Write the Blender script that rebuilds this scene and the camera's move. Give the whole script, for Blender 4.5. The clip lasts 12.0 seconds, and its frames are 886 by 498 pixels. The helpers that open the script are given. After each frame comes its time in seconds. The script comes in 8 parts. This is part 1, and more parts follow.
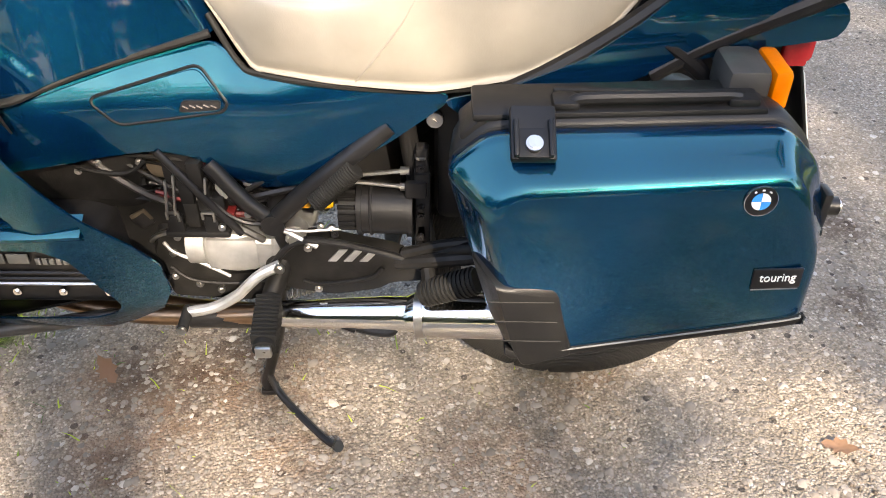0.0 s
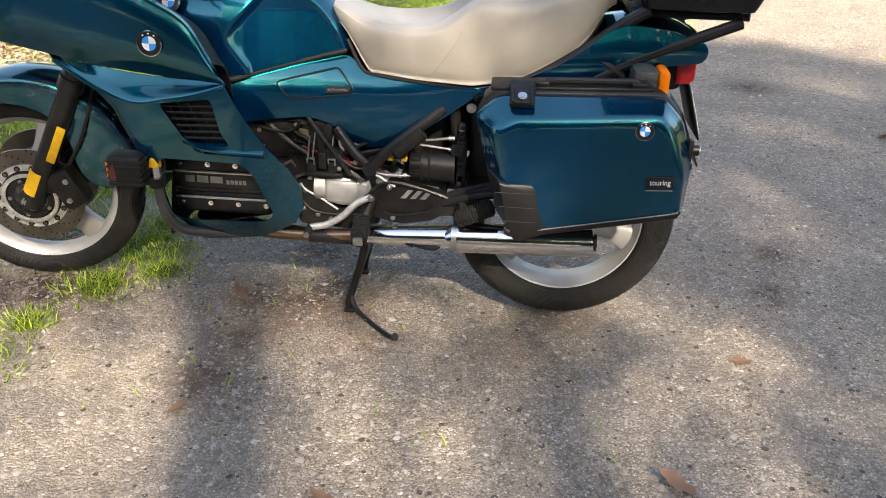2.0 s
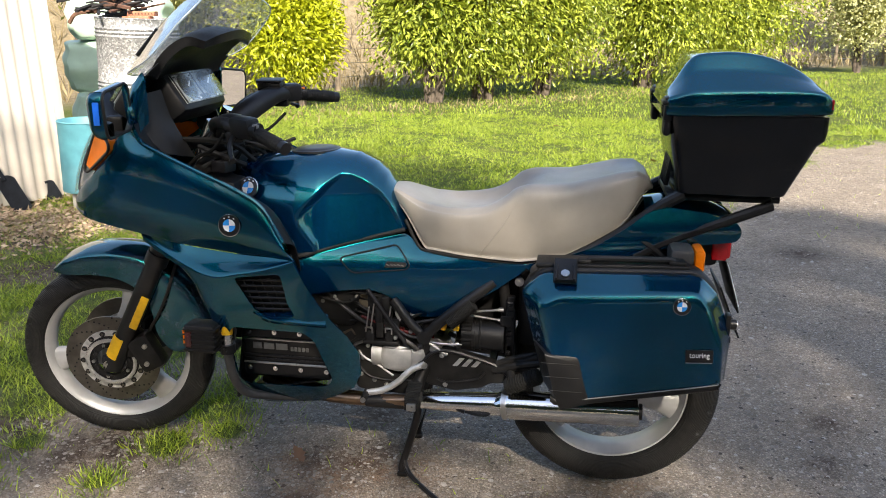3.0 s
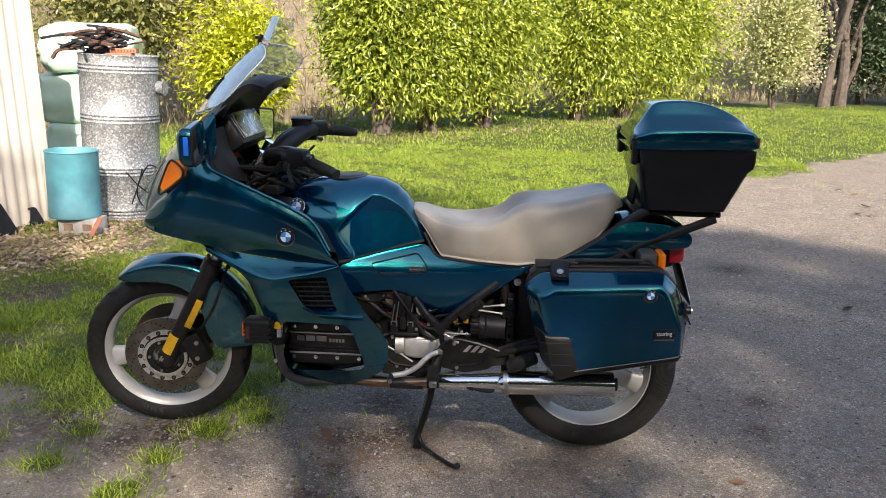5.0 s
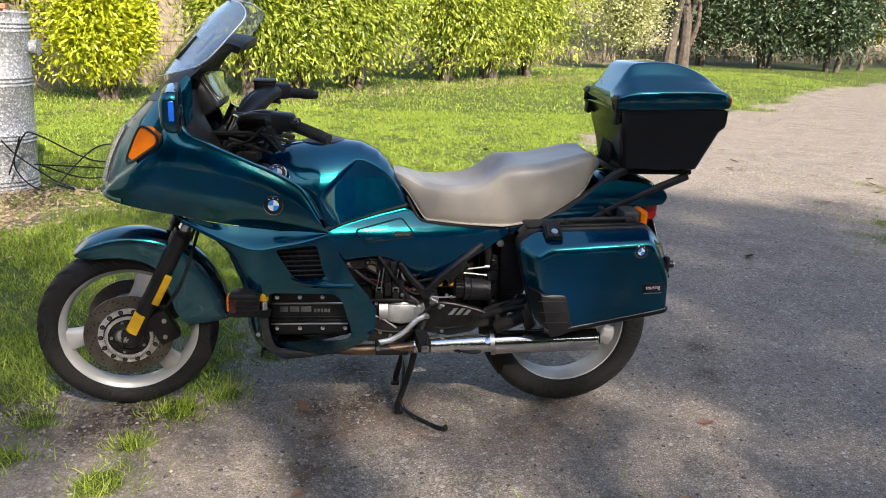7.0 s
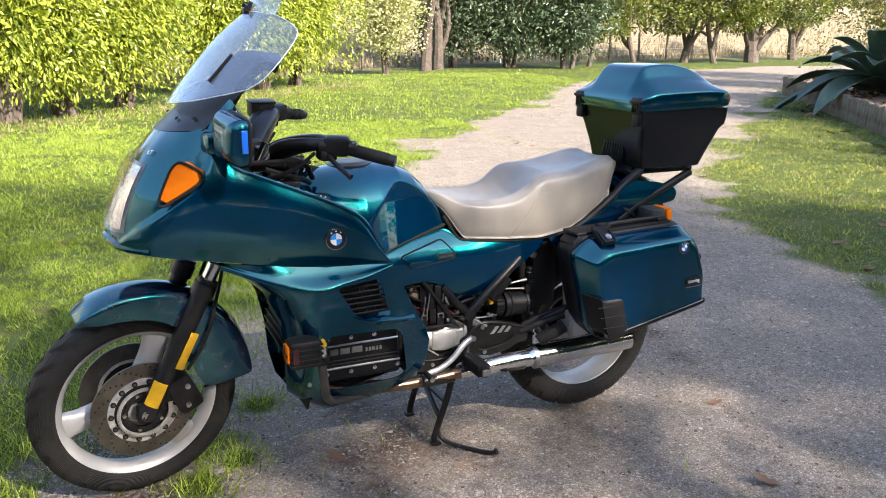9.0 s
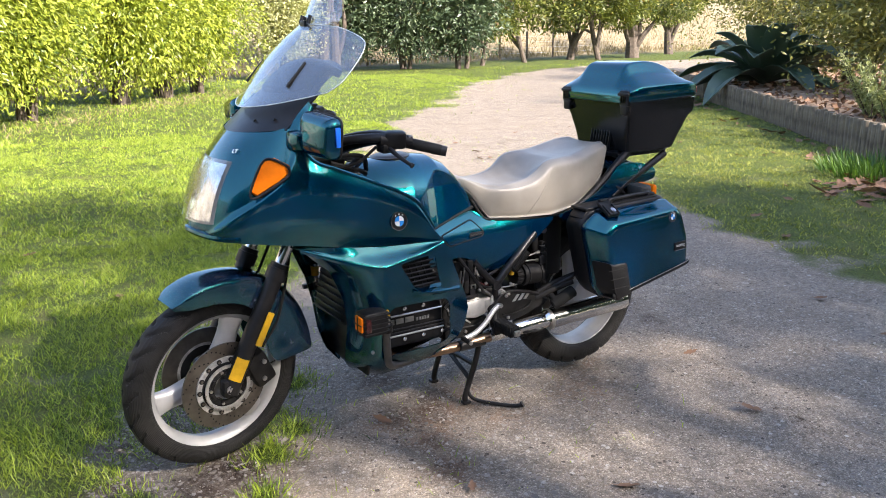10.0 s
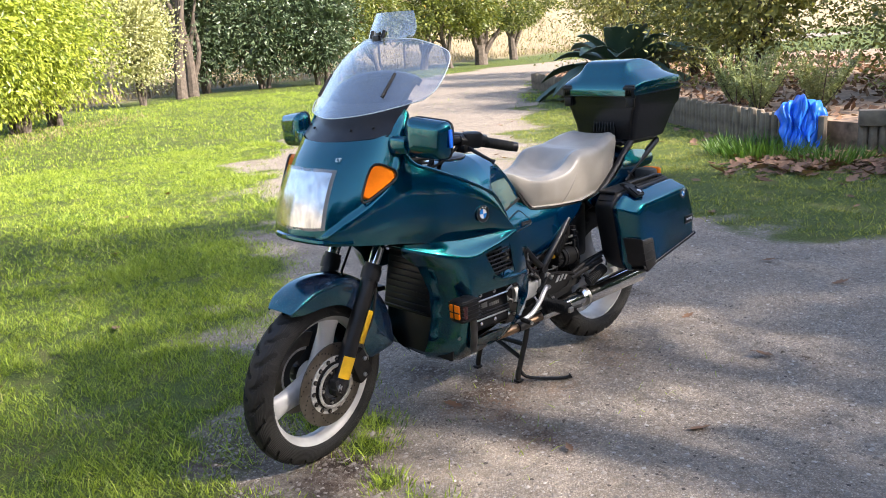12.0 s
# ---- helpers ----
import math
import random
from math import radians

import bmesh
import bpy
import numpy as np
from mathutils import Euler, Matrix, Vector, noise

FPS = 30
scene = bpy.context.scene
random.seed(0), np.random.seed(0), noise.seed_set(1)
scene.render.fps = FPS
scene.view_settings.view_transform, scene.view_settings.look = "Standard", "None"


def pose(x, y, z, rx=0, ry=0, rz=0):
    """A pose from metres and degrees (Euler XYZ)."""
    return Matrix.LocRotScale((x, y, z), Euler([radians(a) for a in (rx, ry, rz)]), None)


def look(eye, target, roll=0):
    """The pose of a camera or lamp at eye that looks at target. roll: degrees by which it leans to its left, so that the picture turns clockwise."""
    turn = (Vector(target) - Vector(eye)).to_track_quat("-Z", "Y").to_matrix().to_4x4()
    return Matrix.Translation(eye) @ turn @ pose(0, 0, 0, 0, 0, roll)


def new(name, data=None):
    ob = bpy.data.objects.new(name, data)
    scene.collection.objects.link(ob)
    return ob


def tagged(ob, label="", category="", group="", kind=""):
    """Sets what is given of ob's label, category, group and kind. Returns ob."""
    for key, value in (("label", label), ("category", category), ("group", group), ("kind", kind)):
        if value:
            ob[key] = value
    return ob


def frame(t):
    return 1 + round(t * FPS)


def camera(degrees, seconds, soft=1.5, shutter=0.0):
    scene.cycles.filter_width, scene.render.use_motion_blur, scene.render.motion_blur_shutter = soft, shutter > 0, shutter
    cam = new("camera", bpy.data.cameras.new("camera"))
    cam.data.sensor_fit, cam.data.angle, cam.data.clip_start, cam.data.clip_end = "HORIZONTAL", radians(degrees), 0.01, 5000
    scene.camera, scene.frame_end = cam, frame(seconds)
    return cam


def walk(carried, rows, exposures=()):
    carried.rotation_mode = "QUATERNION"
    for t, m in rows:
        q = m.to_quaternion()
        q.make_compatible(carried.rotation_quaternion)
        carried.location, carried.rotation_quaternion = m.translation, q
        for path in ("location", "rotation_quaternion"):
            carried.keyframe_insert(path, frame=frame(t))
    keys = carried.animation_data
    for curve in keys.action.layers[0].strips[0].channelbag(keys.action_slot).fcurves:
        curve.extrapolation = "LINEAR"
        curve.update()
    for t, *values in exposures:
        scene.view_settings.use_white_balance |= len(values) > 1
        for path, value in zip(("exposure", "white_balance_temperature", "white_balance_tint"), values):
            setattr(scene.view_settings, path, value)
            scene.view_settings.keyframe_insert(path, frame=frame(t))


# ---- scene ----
cam = camera(56.9, 12.0, soft=0.95)
PATH = [
    (0, (0.004, -0.003, 1.267), (0.002, 1.560, 0.019), 0.4),
    (0.5, (0.006, -0.260, 1.270), (-0.035, 1.366, 0.105), 0.1),
    (1, (0.021, -0.496, 1.251), (-0.020, 1.191, 0.178), 1.0),
    (1.5, (0.032, -0.818, 1.250), (-0.005, 0.944, 0.303), 2.0),
    (2, (0.075, -0.943, 1.268), (-0.055, 0.837, 0.367), 1.8),
    (2.5, (0.102, -0.994, 1.305), (-0.197, 0.805, 0.491), 0.3),
    (2.6, (0.106, -1.010, 1.318), (-0.195, 0.820, 0.580), 0.1),
    (3, (0.110, -1.048, 1.348), (-0.187, 0.849, 0.800), 0.5),
    (3.2, (0.080, -1.095, 1.355), (-0.205, 0.824, 0.878), 0.9),
    (4.8, (-0.075, -1.536, 1.407), (-0.209, 0.401, 0.925), 1.3),
    (5, (-0.077, -1.591, 1.411), (-0.214, 0.347, 0.936), 1.3),
    (5.5, (-0.123, -1.636, 1.418), (-0.249, 0.302, 0.939), 1.0),
    (6, (-0.168, -1.649, 1.417), (-0.287, 0.288, 0.935), 1.1),
    (6.5, (-0.280, -1.619, 1.404), (-0.356, 0.315, 0.898), 1.0),
    (7, (-0.514, -1.568, 1.399), (-0.293, 0.341, 0.845), 2.0),
    (7.2, (-0.585, -1.524, 1.396), (-0.303, 0.378, 0.847), 2.5),
    (8.8, (-1.275, -1.166, 1.385), (-0.482, 0.592, 0.854), 0.7),
    (9, (-1.380, -1.193, 1.384), (-0.578, 0.563, 0.859), 0.6),
    (9.5, (-1.658, -1.286, 1.390), (-0.836, 0.460, 0.868), -0.7),
    (10, (-1.961, -1.289, 1.402), (-0.931, 0.344, 0.881), -0.6),
    (10.5, (-2.087, -1.307, 1.412), (-1.000, 0.291, 0.897), -0.8),
    (11, (-2.329, -1.261, 1.391), (-1.179, 0.297, 0.892), -2.5),
    (11.5, (-2.537, -1.132, 1.398), (-1.261, 0.321, 0.887), -2.6),
    (12, (-2.698, -1.017, 1.413), (-1.386, 0.406, 0.911), -3.5),
]

# exposure of the picture
EXPO = [(0.0, 2.62, 7650, 14), (1.5, 2.30, 7450, 13.5), (2.0, 1.94, 7200, 13), (2.5, 1.70, 7000, 12), (3.0, 1.38, 6850, 12), (5.5, 1.13, 6700, 15), (6.5, 1.16, 6650, 15), (7.0, 1.28, 6550, 14), (9.5, 1.76, 6500, 16), (12.0, 1.74, 6500, 16)]
walk(cam, [(t, look(eye, target, roll)) for t, eye, target, roll in PATH], EXPO)

# ---- world, sun ----
SUN_AZ = Vector((0.33, -0.94, 0.0)).normalized()   # horizontal way towards the sun
SUN_EL = radians(36)
world = bpy.data.worlds.new("sky")
scene.world = world
world.use_nodes = True
wn = world.node_tree
sky = wn.nodes.new("ShaderNodeTexSky")
sky.sky_type = "NISHITA"
sky.sun_disc = False
sky.sun_elevation = SUN_EL
sky.sun_rotation = math.atan2(SUN_AZ.x, SUN_AZ.y)
sky.dust_density = 1.5
wn.nodes["Background"].inputs["Strength"].default_value = 0.155
wn.links.new(sky.outputs[0], wn.nodes["Background"].inputs["Color"])
sun_data = bpy.data.lights.new("sun", "SUN")
sun_data.energy = 5.0
sun_data.angle = radians(0.8)
sun_data.color = (1.0, 0.93, 0.82)
sun = new("sun", sun_data)
to_sun = (SUN_AZ * math.cos(SUN_EL) + Vector((0, 0, math.sin(SUN_EL))))
sun.matrix_world = look(to_sun * 50, (0, 0, 0))


# ---- materials ----
def nodes_of(name):
    m = bpy.data.materials.new(name)
    m.use_nodes = True
    nt = m.node_tree
    return m, nt, nt.nodes["Principled BSDF"]


def put(nt, kind, **kw):
    n = nt.nodes.new(kind)
    for k, v in kw.items():
        n.inputs[k].default_value = v
    return n


def ramp(nt, src, stops):
    r = nt.nodes.new("ShaderNodeValToRGB")
    el = r.color_ramp.elements
    while len(el) < len(stops):
        el.new(0.5)
    for e, (p, c) in zip(el, stops):
        e.position = p
        e.color = (c[0], c[1], c[2], 1)
    nt.links.new(src, r.inputs[0])
    return r.outputs[0]


def coords(nt, which="Object"):
    return nt.nodes.new("ShaderNodeTexCoord").outputs[which]


def noise_tex(nt, co, scale, detail=4.0, rough=0.55):
    n = put(nt, "ShaderNodeTexNoise", Scale=scale, Detail=detail, Roughness=rough)
    nt.links.new(co, n.inputs["Vector"])
    return n.outputs[0]


def mixc(nt, fac, a, b, mode="MIX"):
    m = nt.nodes.new("ShaderNodeMix")
    m.data_type = "RGBA"
    m.blend_type = mode
    for sock, v in ((m.inputs[0], fac), (m.inputs[6], a), (m.inputs[7], b)):
        if hasattr(v, "links"):
            nt.links.new(v, sock)
        elif isinstance(v, (int, float)):
            sock.default_value = v
        else:
            sock.default_value = (v[0], v[1], v[2], 1)
    return m.outputs[2]


def calc(nt, op, a, b=0.0, c=0.0):
    m = nt.nodes.new("ShaderNodeMath")
    m.operation = op
    for sock, v in zip(m.inputs, (a, b, c)):
        if hasattr(v, "links"):
            nt.links.new(v, sock)
        else:
            sock.default_value = v
    return m.outputs[0]


def bump(nt, bsdf, height, strength=0.3, distance=0.002):
    b = put(nt, "ShaderNodeBump", Strength=strength, Distance=distance)
    nt.links.new(height, b.inputs["Height"])
    nt.links.new(b.outputs[0], bsdf.inputs["Normal"])
    return b


def simple(name, col, rough=0.5, metal=0.0, var=0.25, scale=18.0, coat=0.0, relief=0.0, relief_scale=300.0, rvar=0.15, dust=0.0):
    """A plain material with soft variation in colour and gloss, and a little dust."""
    m, nt, b = nodes_of(name)
    co = coords(nt)
    n1 = noise_tex(nt, co, scale, 5.0)
    lo = [c * (1 - var) for c in col]
    hi = [min(1, c * (1 + var)) for c in col]
    base = ramp(nt, n1, [(0.3, lo), (0.7, hi)])
    if dust:
        d = ramp(nt, noise_tex(nt, co, scale * 0.4, 6.0, 0.7), [(0.45, (0, 0, 0)), (0.75, (dust, dust, dust))])
        base = mixc(nt, d, base, (0.30, 0.26, 0.20))
    nt.links.new(base, b.inputs["Base Color"])
    b.inputs["Metallic"].default_value = metal
    n2 = noise_tex(nt, co, scale * 3.1, 4.0)
    r = nt.nodes.new("ShaderNodeMapRange")
    r.inputs[3].default_value = max(0.02, rough - rvar * rough)
    r.inputs[4].default_value = min(1, rough + rvar * rough * 1.5)
    nt.links.new(n2, r.inputs[0])
    nt.links.new(r.outputs[0], b.inputs["Roughness"])
    b.inputs["Coat Weight"].default_value = coat
    b.inputs["Coat Roughness"].default_value = 0.04
    if relief:
        bump(nt, b, noise_tex(nt, co, relief_scale, 3.0), relief, 0.001)
    return m


def paint(name, deep, flake_col, dust=0.012, from_=0.60):
    """Metallic lacquer: teal flakes over a deep blue ground under a clear coat, with faint haze and dust."""
    m, nt, b = nodes_of(name)
    co = coords(nt)
    dusty = ramp(nt, noise_tex(nt, co, 26.0, 6.0, 0.75), [(from_, (0, 0, 0)), (0.88, (dust, dust, dust))])
    soft = noise_tex(nt, co, 4.0, 5.0, 0.6)
    base = mixc(nt, ramp(nt, soft, [(0.35, (0, 0, 0)), (0.8, (0.3, 0.3, 0.3))]), deep, [c * 0.6 for c in deep])
    nt.links.new(mixc(nt, dusty, base, (0.28, 0.27, 0.24)), b.inputs["Base Color"])
    b.inputs["Roughness"].default_value = 0.5
    b.inputs["Specular IOR Level"].default_value = 0.0
    b.inputs["Coat Weight"].default_value = 1.0
    b.inputs["Coat IOR"].default_value = 1.5
    cr_ = nt.nodes.new("ShaderNodeMapRange")
    cr_.inputs[3].default_value = 0.01
    cr_.inputs[4].default_value = 0.05
    nt.links.new(noise_tex(nt, co, 9.0, 5.0, 0.7), cr_.inputs[0])
    nt.links.new(cr_.outputs[0], b.inputs["Coat Roughness"])
    bm_ = bump(nt, b, noise_tex(nt, co, 35.0, 2.0), 0.03, 0.001)
    fl = put(nt, "ShaderNodeTexVoronoi", Scale=1100.0)
    nt.links.new(co, fl.inputs["Vector"])
    g = nt.nodes.new("ShaderNodeBsdfPrincipled")
    g.inputs["Metallic"].default_value = 1.0
    g.inputs["Specular Tint"].default_value = (0.0, 0.45, 0.55, 1.0)
    g.inputs["Roughness"].default_value = 0.21
    g.inputs["Coat Weight"].default_value = 1.0
    nt.links.new(cr_.outputs[0], g.inputs["Coat Roughness"])
    nt.links.new(mixc(nt, calc(nt, "MULTIPLY", fl.outputs["Distance"], 0.5), flake_col, [min(1, c * 1.5) for c in flake_col]), g.inputs["Base Color"])
    nt.links.new(bm_.outputs[0], g.inputs["Normal"])
    ad = nt.nodes.new("ShaderNodeMixShader")
    ad.inputs[0].default_value = 0.168
    nt.links.new(b.outputs[0], ad.inputs[1])
    nt.links.new(g.outputs[0], ad.inputs[2])
    nt.links.new(ad.outputs[0], nt.nodes["Material Output"].inputs["Surface"])
    return m


M_TEAL = paint("teal metallic paint", (0.0, 0.0090, 0.035), (0.0, 0.450, 0.445))
M_GUARD = paint("road-dusted teal paint", (0.0, 0.0090, 0.035), (0.0, 0.450, 0.445), 0.28, 0.42)
M_BLACK = simple("black plastic", (0.008, 0.008, 0.0085), 0.42, relief=0.25, relief_scale=700, dust=0.025)
M_GLOSSBLACK = simple("glossy black plastic", (0.008, 0.008, 0.0085), 0.20, var=0.2, relief=0.12, relief_scale=300, dust=0.02)
M_SATIN = simple("satin black metal", (0.009, 0.009, 0.010), 0.34, relief=0.1, dust=0.04)
M_ENGINE = simple("grimy black engine", (0.011, 0.0105, 0.010), 0.48, var=0.5, scale=30, relief=0.4, relief_scale=160, dust=0.018)
M_RUBBER = simple("black rubber", (0.012, 0.012, 0.0115), 0.65, relief=0.3, dust=0.03)
for m_, k_ in ((M_BLACK, 0.28), (M_SATIN, 0.35), (M_ENGINE, 0.22), (M_RUBBER, 0.2)):
    m_.node_tree.nodes["Principled BSDF"].inputs["Specular IOR Level"].default_value = k_
M_CHROME = simple("chrome", (0.78, 0.77, 0.75), 0.10, 1.0, var=0.08, rvar=0.6)
M_STEEL = simple("brushed steel", (0.52, 0.51, 0.49), 0.30, 1.0, var=0.18, rvar=0.4)
M_HEADER = simple("heat-browned exhaust steel", (0.30, 0.20, 0.13), 0.30, 1.0, var=0.4, scale=12)
M_ALU = simple("cast aluminium", (0.50, 0.50, 0.49), 0.48, 0.75, var=0.22, scale=25, relief=0.25, relief_scale=250, dust=0.2)
M_RIM = simple("silver painted wheel", (0.43, 0.43, 0.425), 0.42, 0.25, var=0.12, scale=14, dust=0.12)
M_DISC = simple("worn brake disc steel", (0.155, 0.140, 0.120), 0.36, 0.9, var=0.3, scale=22)
M_SEAT = simple("taupe vinyl", (0.275, 0.250, 0.213), 0.40, var=0.17, scale=6, relief=0.30, relief_scale=420, dust=0.15)
M_AMBER = simple("amber lens", (0.74, 0.165, 0.002), 0.35, var=0.06, scale=60, coat=0.12, relief=0.25, relief_scale=220)
M_RED = simple("red lens", (0.45, 0.01, 0.012), 0.15, var=0.12, scale=60, coat=0.6, relief=0.5, relief_scale=220)
M_AMBER.node_tree.nodes["Principled BSDF"].inputs["Specular IOR Level"].default_value = 0.2
M_DARKRED = simple("dull red lens", (0.035, 0.007, 0.007), 0.25, var=0.15, scale=60, coat=0.3)
M_YELLOW = simple("yellow reflector", (0.66, 0.37, 0.010), 0.35, var=0.12, scale=50)
M_BLUE = simple("blue enamel", (0.03, 0.28, 0.72), 0.2, var=0.05)
M_BLUEREF = simple("blue reflector", (0.01, 0.12, 0.60), 0.2, var=0.15, coat=0.5)
M_WHITE = simple("white enamel", (0.80, 0.80, 0.78), 0.3, var=0.04)
M_GREY = simple("grey plastic", (0.16, 0.16, 0.155), 0.5, relief=0.2, relief_scale=500)
M_DARKGREY = simple("dusty dark grey plastic", (0.040, 0.038, 0.035), 0.5, relief=0.2, relief_scale=500, dust=0.1)
M_CRASH = simple("grey painted tube", (0.055, 0.055, 0.056), 0.40, 0.3, var=0.2, scale=20, dust=0.2)
M_DIAL = simple("pale dial face", (0.36, 0.37, 0.36), 0.25, var=0.3, scale=40)
M_COPPER = simple("red cable", (0.16, 0.012, 0.010), 0.5)
M_MIRROR = simple("mirror", (0.85, 0.86, 0.86), 0.02, 1.0, var=0.02)


def glass(name, tint, gloss_rough=0.03, haze=0.06, shine=0.04):
    """Thin clear sheet: lets the view through, with a real gloss and faint scratches."""
    m, nt, b = nodes_of(name)
    out = nt.nodes["Material Output"]
    tr = put(nt, "ShaderNodeBsdfTransparent", Color=(*tint, 1))
    gl = put(nt, "ShaderNodeBsdfGlossy", Roughness=gloss_rough)
    df = put(nt, "ShaderNodeBsdfTranslucent", Color=(0.7, 0.72, 0.72, 1))
    co = coords(nt)
    mx0 = nt.nodes.new("ShaderNodeMixShader")
    sc = ramp(nt, noise_tex(nt, co, 60.0, 6.0, 0.8), [(0.4, (haze * 0.5,) * 3), (0.8, (haze * 2.5,) * 3)])
    nt.links.new(sc, mx0.inputs[0])
    nt.links.new(tr.outputs[0], mx0.inputs[1])
    nt.links.new(df.outputs[0], mx0.inputs[2])
    lw = put(nt, "ShaderNodeLayerWeight", Blend=0.5)
    fr = calc(nt, "ADD", calc(nt, "MULTIPLY", calc(nt, "POWER", lw.outputs["Facing"], 3.0), 0.55), shine)
    mx = nt.nodes.new("ShaderNodeMixShader")
    nt.links.new(fr, mx.inputs[0])
    nt.links.new(mx0.outputs[0], mx.inputs[1])
    nt.links.new(gl.outputs[0], mx.inputs[2])
    nt.links.new(mx.outputs[0], out.inputs["Surface"])
    return m


M_SCREEN = glass("clear windscreen", (0.965, 0.97, 0.975), 0.07, 0.10, 0.20)
M_LENS = glass("headlamp glass", (0.98, 0.98, 0.97), 0.04, 0.03, 0.07)


def tyre_material():
    m, nt, b = nodes_of("tyre rubber")
    co = coords(nt)
    sp = nt.nodes.new("ShaderNodeSeparateXYZ")
    nt.links.new(co, sp.inputs[0])
    rad = calc(nt, "SQRT", calc(nt, "ADD", calc(nt, "POWER", sp.outputs[0], 2.0), calc(nt, "POWER", sp.outputs[2], 2.0)))
    ring = calc(nt, "SINE", calc(nt, "MULTIPLY", rad, 1500.0))
    n = noise_tex(nt, co, 40.0, 6.0, 0.7)
    base = ramp(nt, n, [(0.3, (0.011, 0.0108, 0.0105)), (0.75, (0.024, 0.023, 0.021))])
    nt.links.new(base, b.inputs["Base Color"])
    b.inputs["Roughness"].default_value = 0.58
    b.inputs["Specular IOR Level"].default_value = 0.25
    h = calc(nt, "MULTIPLY", ring, 0.04)
    bump(nt, b, h, 1.0, 0.012)
    return m


M_TYRE = tyre_material()


def leaf_material(name, dark, light, rough=0.38, through_=0.35, dead=None, patch=None):
    m, nt, b = nodes_of(name)
    geo = nt.nodes.new("ShaderNodeNewGeometry")
    stops = [(0.0, dark), (0.55, [(a + c) / 2 for a, c in zip(dark, light)]), (0.97, light)]
    if dead:
        stops.append((1.0, dead))
    base = ramp(nt, geo.outputs["Random Per Island"], stops)
    var = noise_tex(nt, coords(nt), 1.3, 4.0)
    base = mixc(nt, ramp(nt, var, [(0.35, (0, 0, 0)), (0.75, (0.5, 0.5, 0.5))]), base, patch or [c * 0.75 for c in light])
    nt.links.new(base, b.inputs["Base Color"])
    b.inputs["Roughness"].default_value = rough
    b.inputs["Specular IOR Level"].default_value = 0.5 if rough < 0.55 else 0.22
    tl = nt.nodes.new("ShaderNodeBsdfTranslucent")
    nt.links.new(mixc(nt, 1.0, base, (1.0, 1.0, 0.45), "MULTIPLY"), tl.inputs["Color"])
    mx = nt.nodes.new("ShaderNodeMixShader")
    mx.inputs[0].default_value = through_
    nt.links.new(b.outputs[0], mx.inputs[1])
    nt.links.new(tl.outputs[0], mx.inputs[2])
    nt.links.new(mx.outputs[0], nt.nodes["Material Output"].inputs["Surface"])
    return m


M_LAUREL = leaf_material("laurel leaves", (0.045, 0.095, 0.010), (0.54, 0.60, 0.085), 0.28)
M_YELLOWBUSH = leaf_material("yellow-green leaves", (0.26, 0.32, 0.015), (0.55, 0.56, 0.03), 0.35)
M_PALEBUSH = leaf_material("variegated pale leaves", (0.24, 0.26, 0.09), (0.58, 0.57, 0.30), 0.5)
M_HEDGE = leaf_material("dark hedge leaves", (0.012, 0.030, 0.014), (0.05, 0.085, 0.045), 0.5, 0.2)
M_CONIFER = leaf_material("dark evergreen leaves", (0.018, 0.040, 0.018), (0.14, 0.19, 0.10), 0.35, 0.2, (0.16, 0.08, 0.03))
M_TREELEAF = leaf_material("tree leaves", (0.035, 0.060, 0.012), (0.19, 0.21, 0.035), 0.4, 0.35, (0.36, 0.22, 0.04))
M_OLIVE = leaf_material("olive shrub leaves", (0.055, 0.070, 0.020), (0.39, 0.375, 0.12), 0.40, 0.35)
M_ROSEMARY = leaf_material("grey-green shrub leaves", (0.16, 0.19, 0.085), (0.47, 0.50, 0.25), 0.6)
M_AGAVE = leaf_material("agave leaves", (0.03, 0.060, 0.038), (0.09, 0.145, 0.10), 0.32, 0.05)
M_DRYGRASS = leaf_material("dry grass", (0.15, 0.115, 0.06), (0.40, 0.33, 0.205), 0.8)
M_GRASS = leaf_material("lawn grass", (0.028, 0.090, 0.006), (0.430, 0.540, 0.055), 0.50, 0.3, (0.60, 0.52, 0.26), (0.330, 0.400, 0.050))
M_DRYLAWN = leaf_material("yellowed lawn grass", (0.07, 0.11, 0.014), (0.48, 0.50, 0.10), 0.45, 0.35, (0.55, 0.46, 0.20))
M_LONGGRASS = leaf_material("long grass", (0.025, 0.07, 0.012), (0.13, 0.24, 0.045), 0.45, 0.35)
M_DEAD = leaf_material("fallen brown leaves", (0.08, 0.042, 0.026), (0.30, 0.18, 0.115), 0.7, 0.15)
M_MULCH = leaf_material("dry mulch", (0.17, 0.11, 0.07), (0.56, 0.43, 0.30), 0.8, 0.1)
M_BARK = simple("grey-brown bark", (0.085, 0.066, 0.05), 0.85, var=0.5, scale=9, relief=1.0, relief_scale=40)
M_TIMBER = simple("weathered timber", (0.17, 0.135, 0.095), 0.85, var=0.45, scale=7, relief=0.7, relief_scale=70)


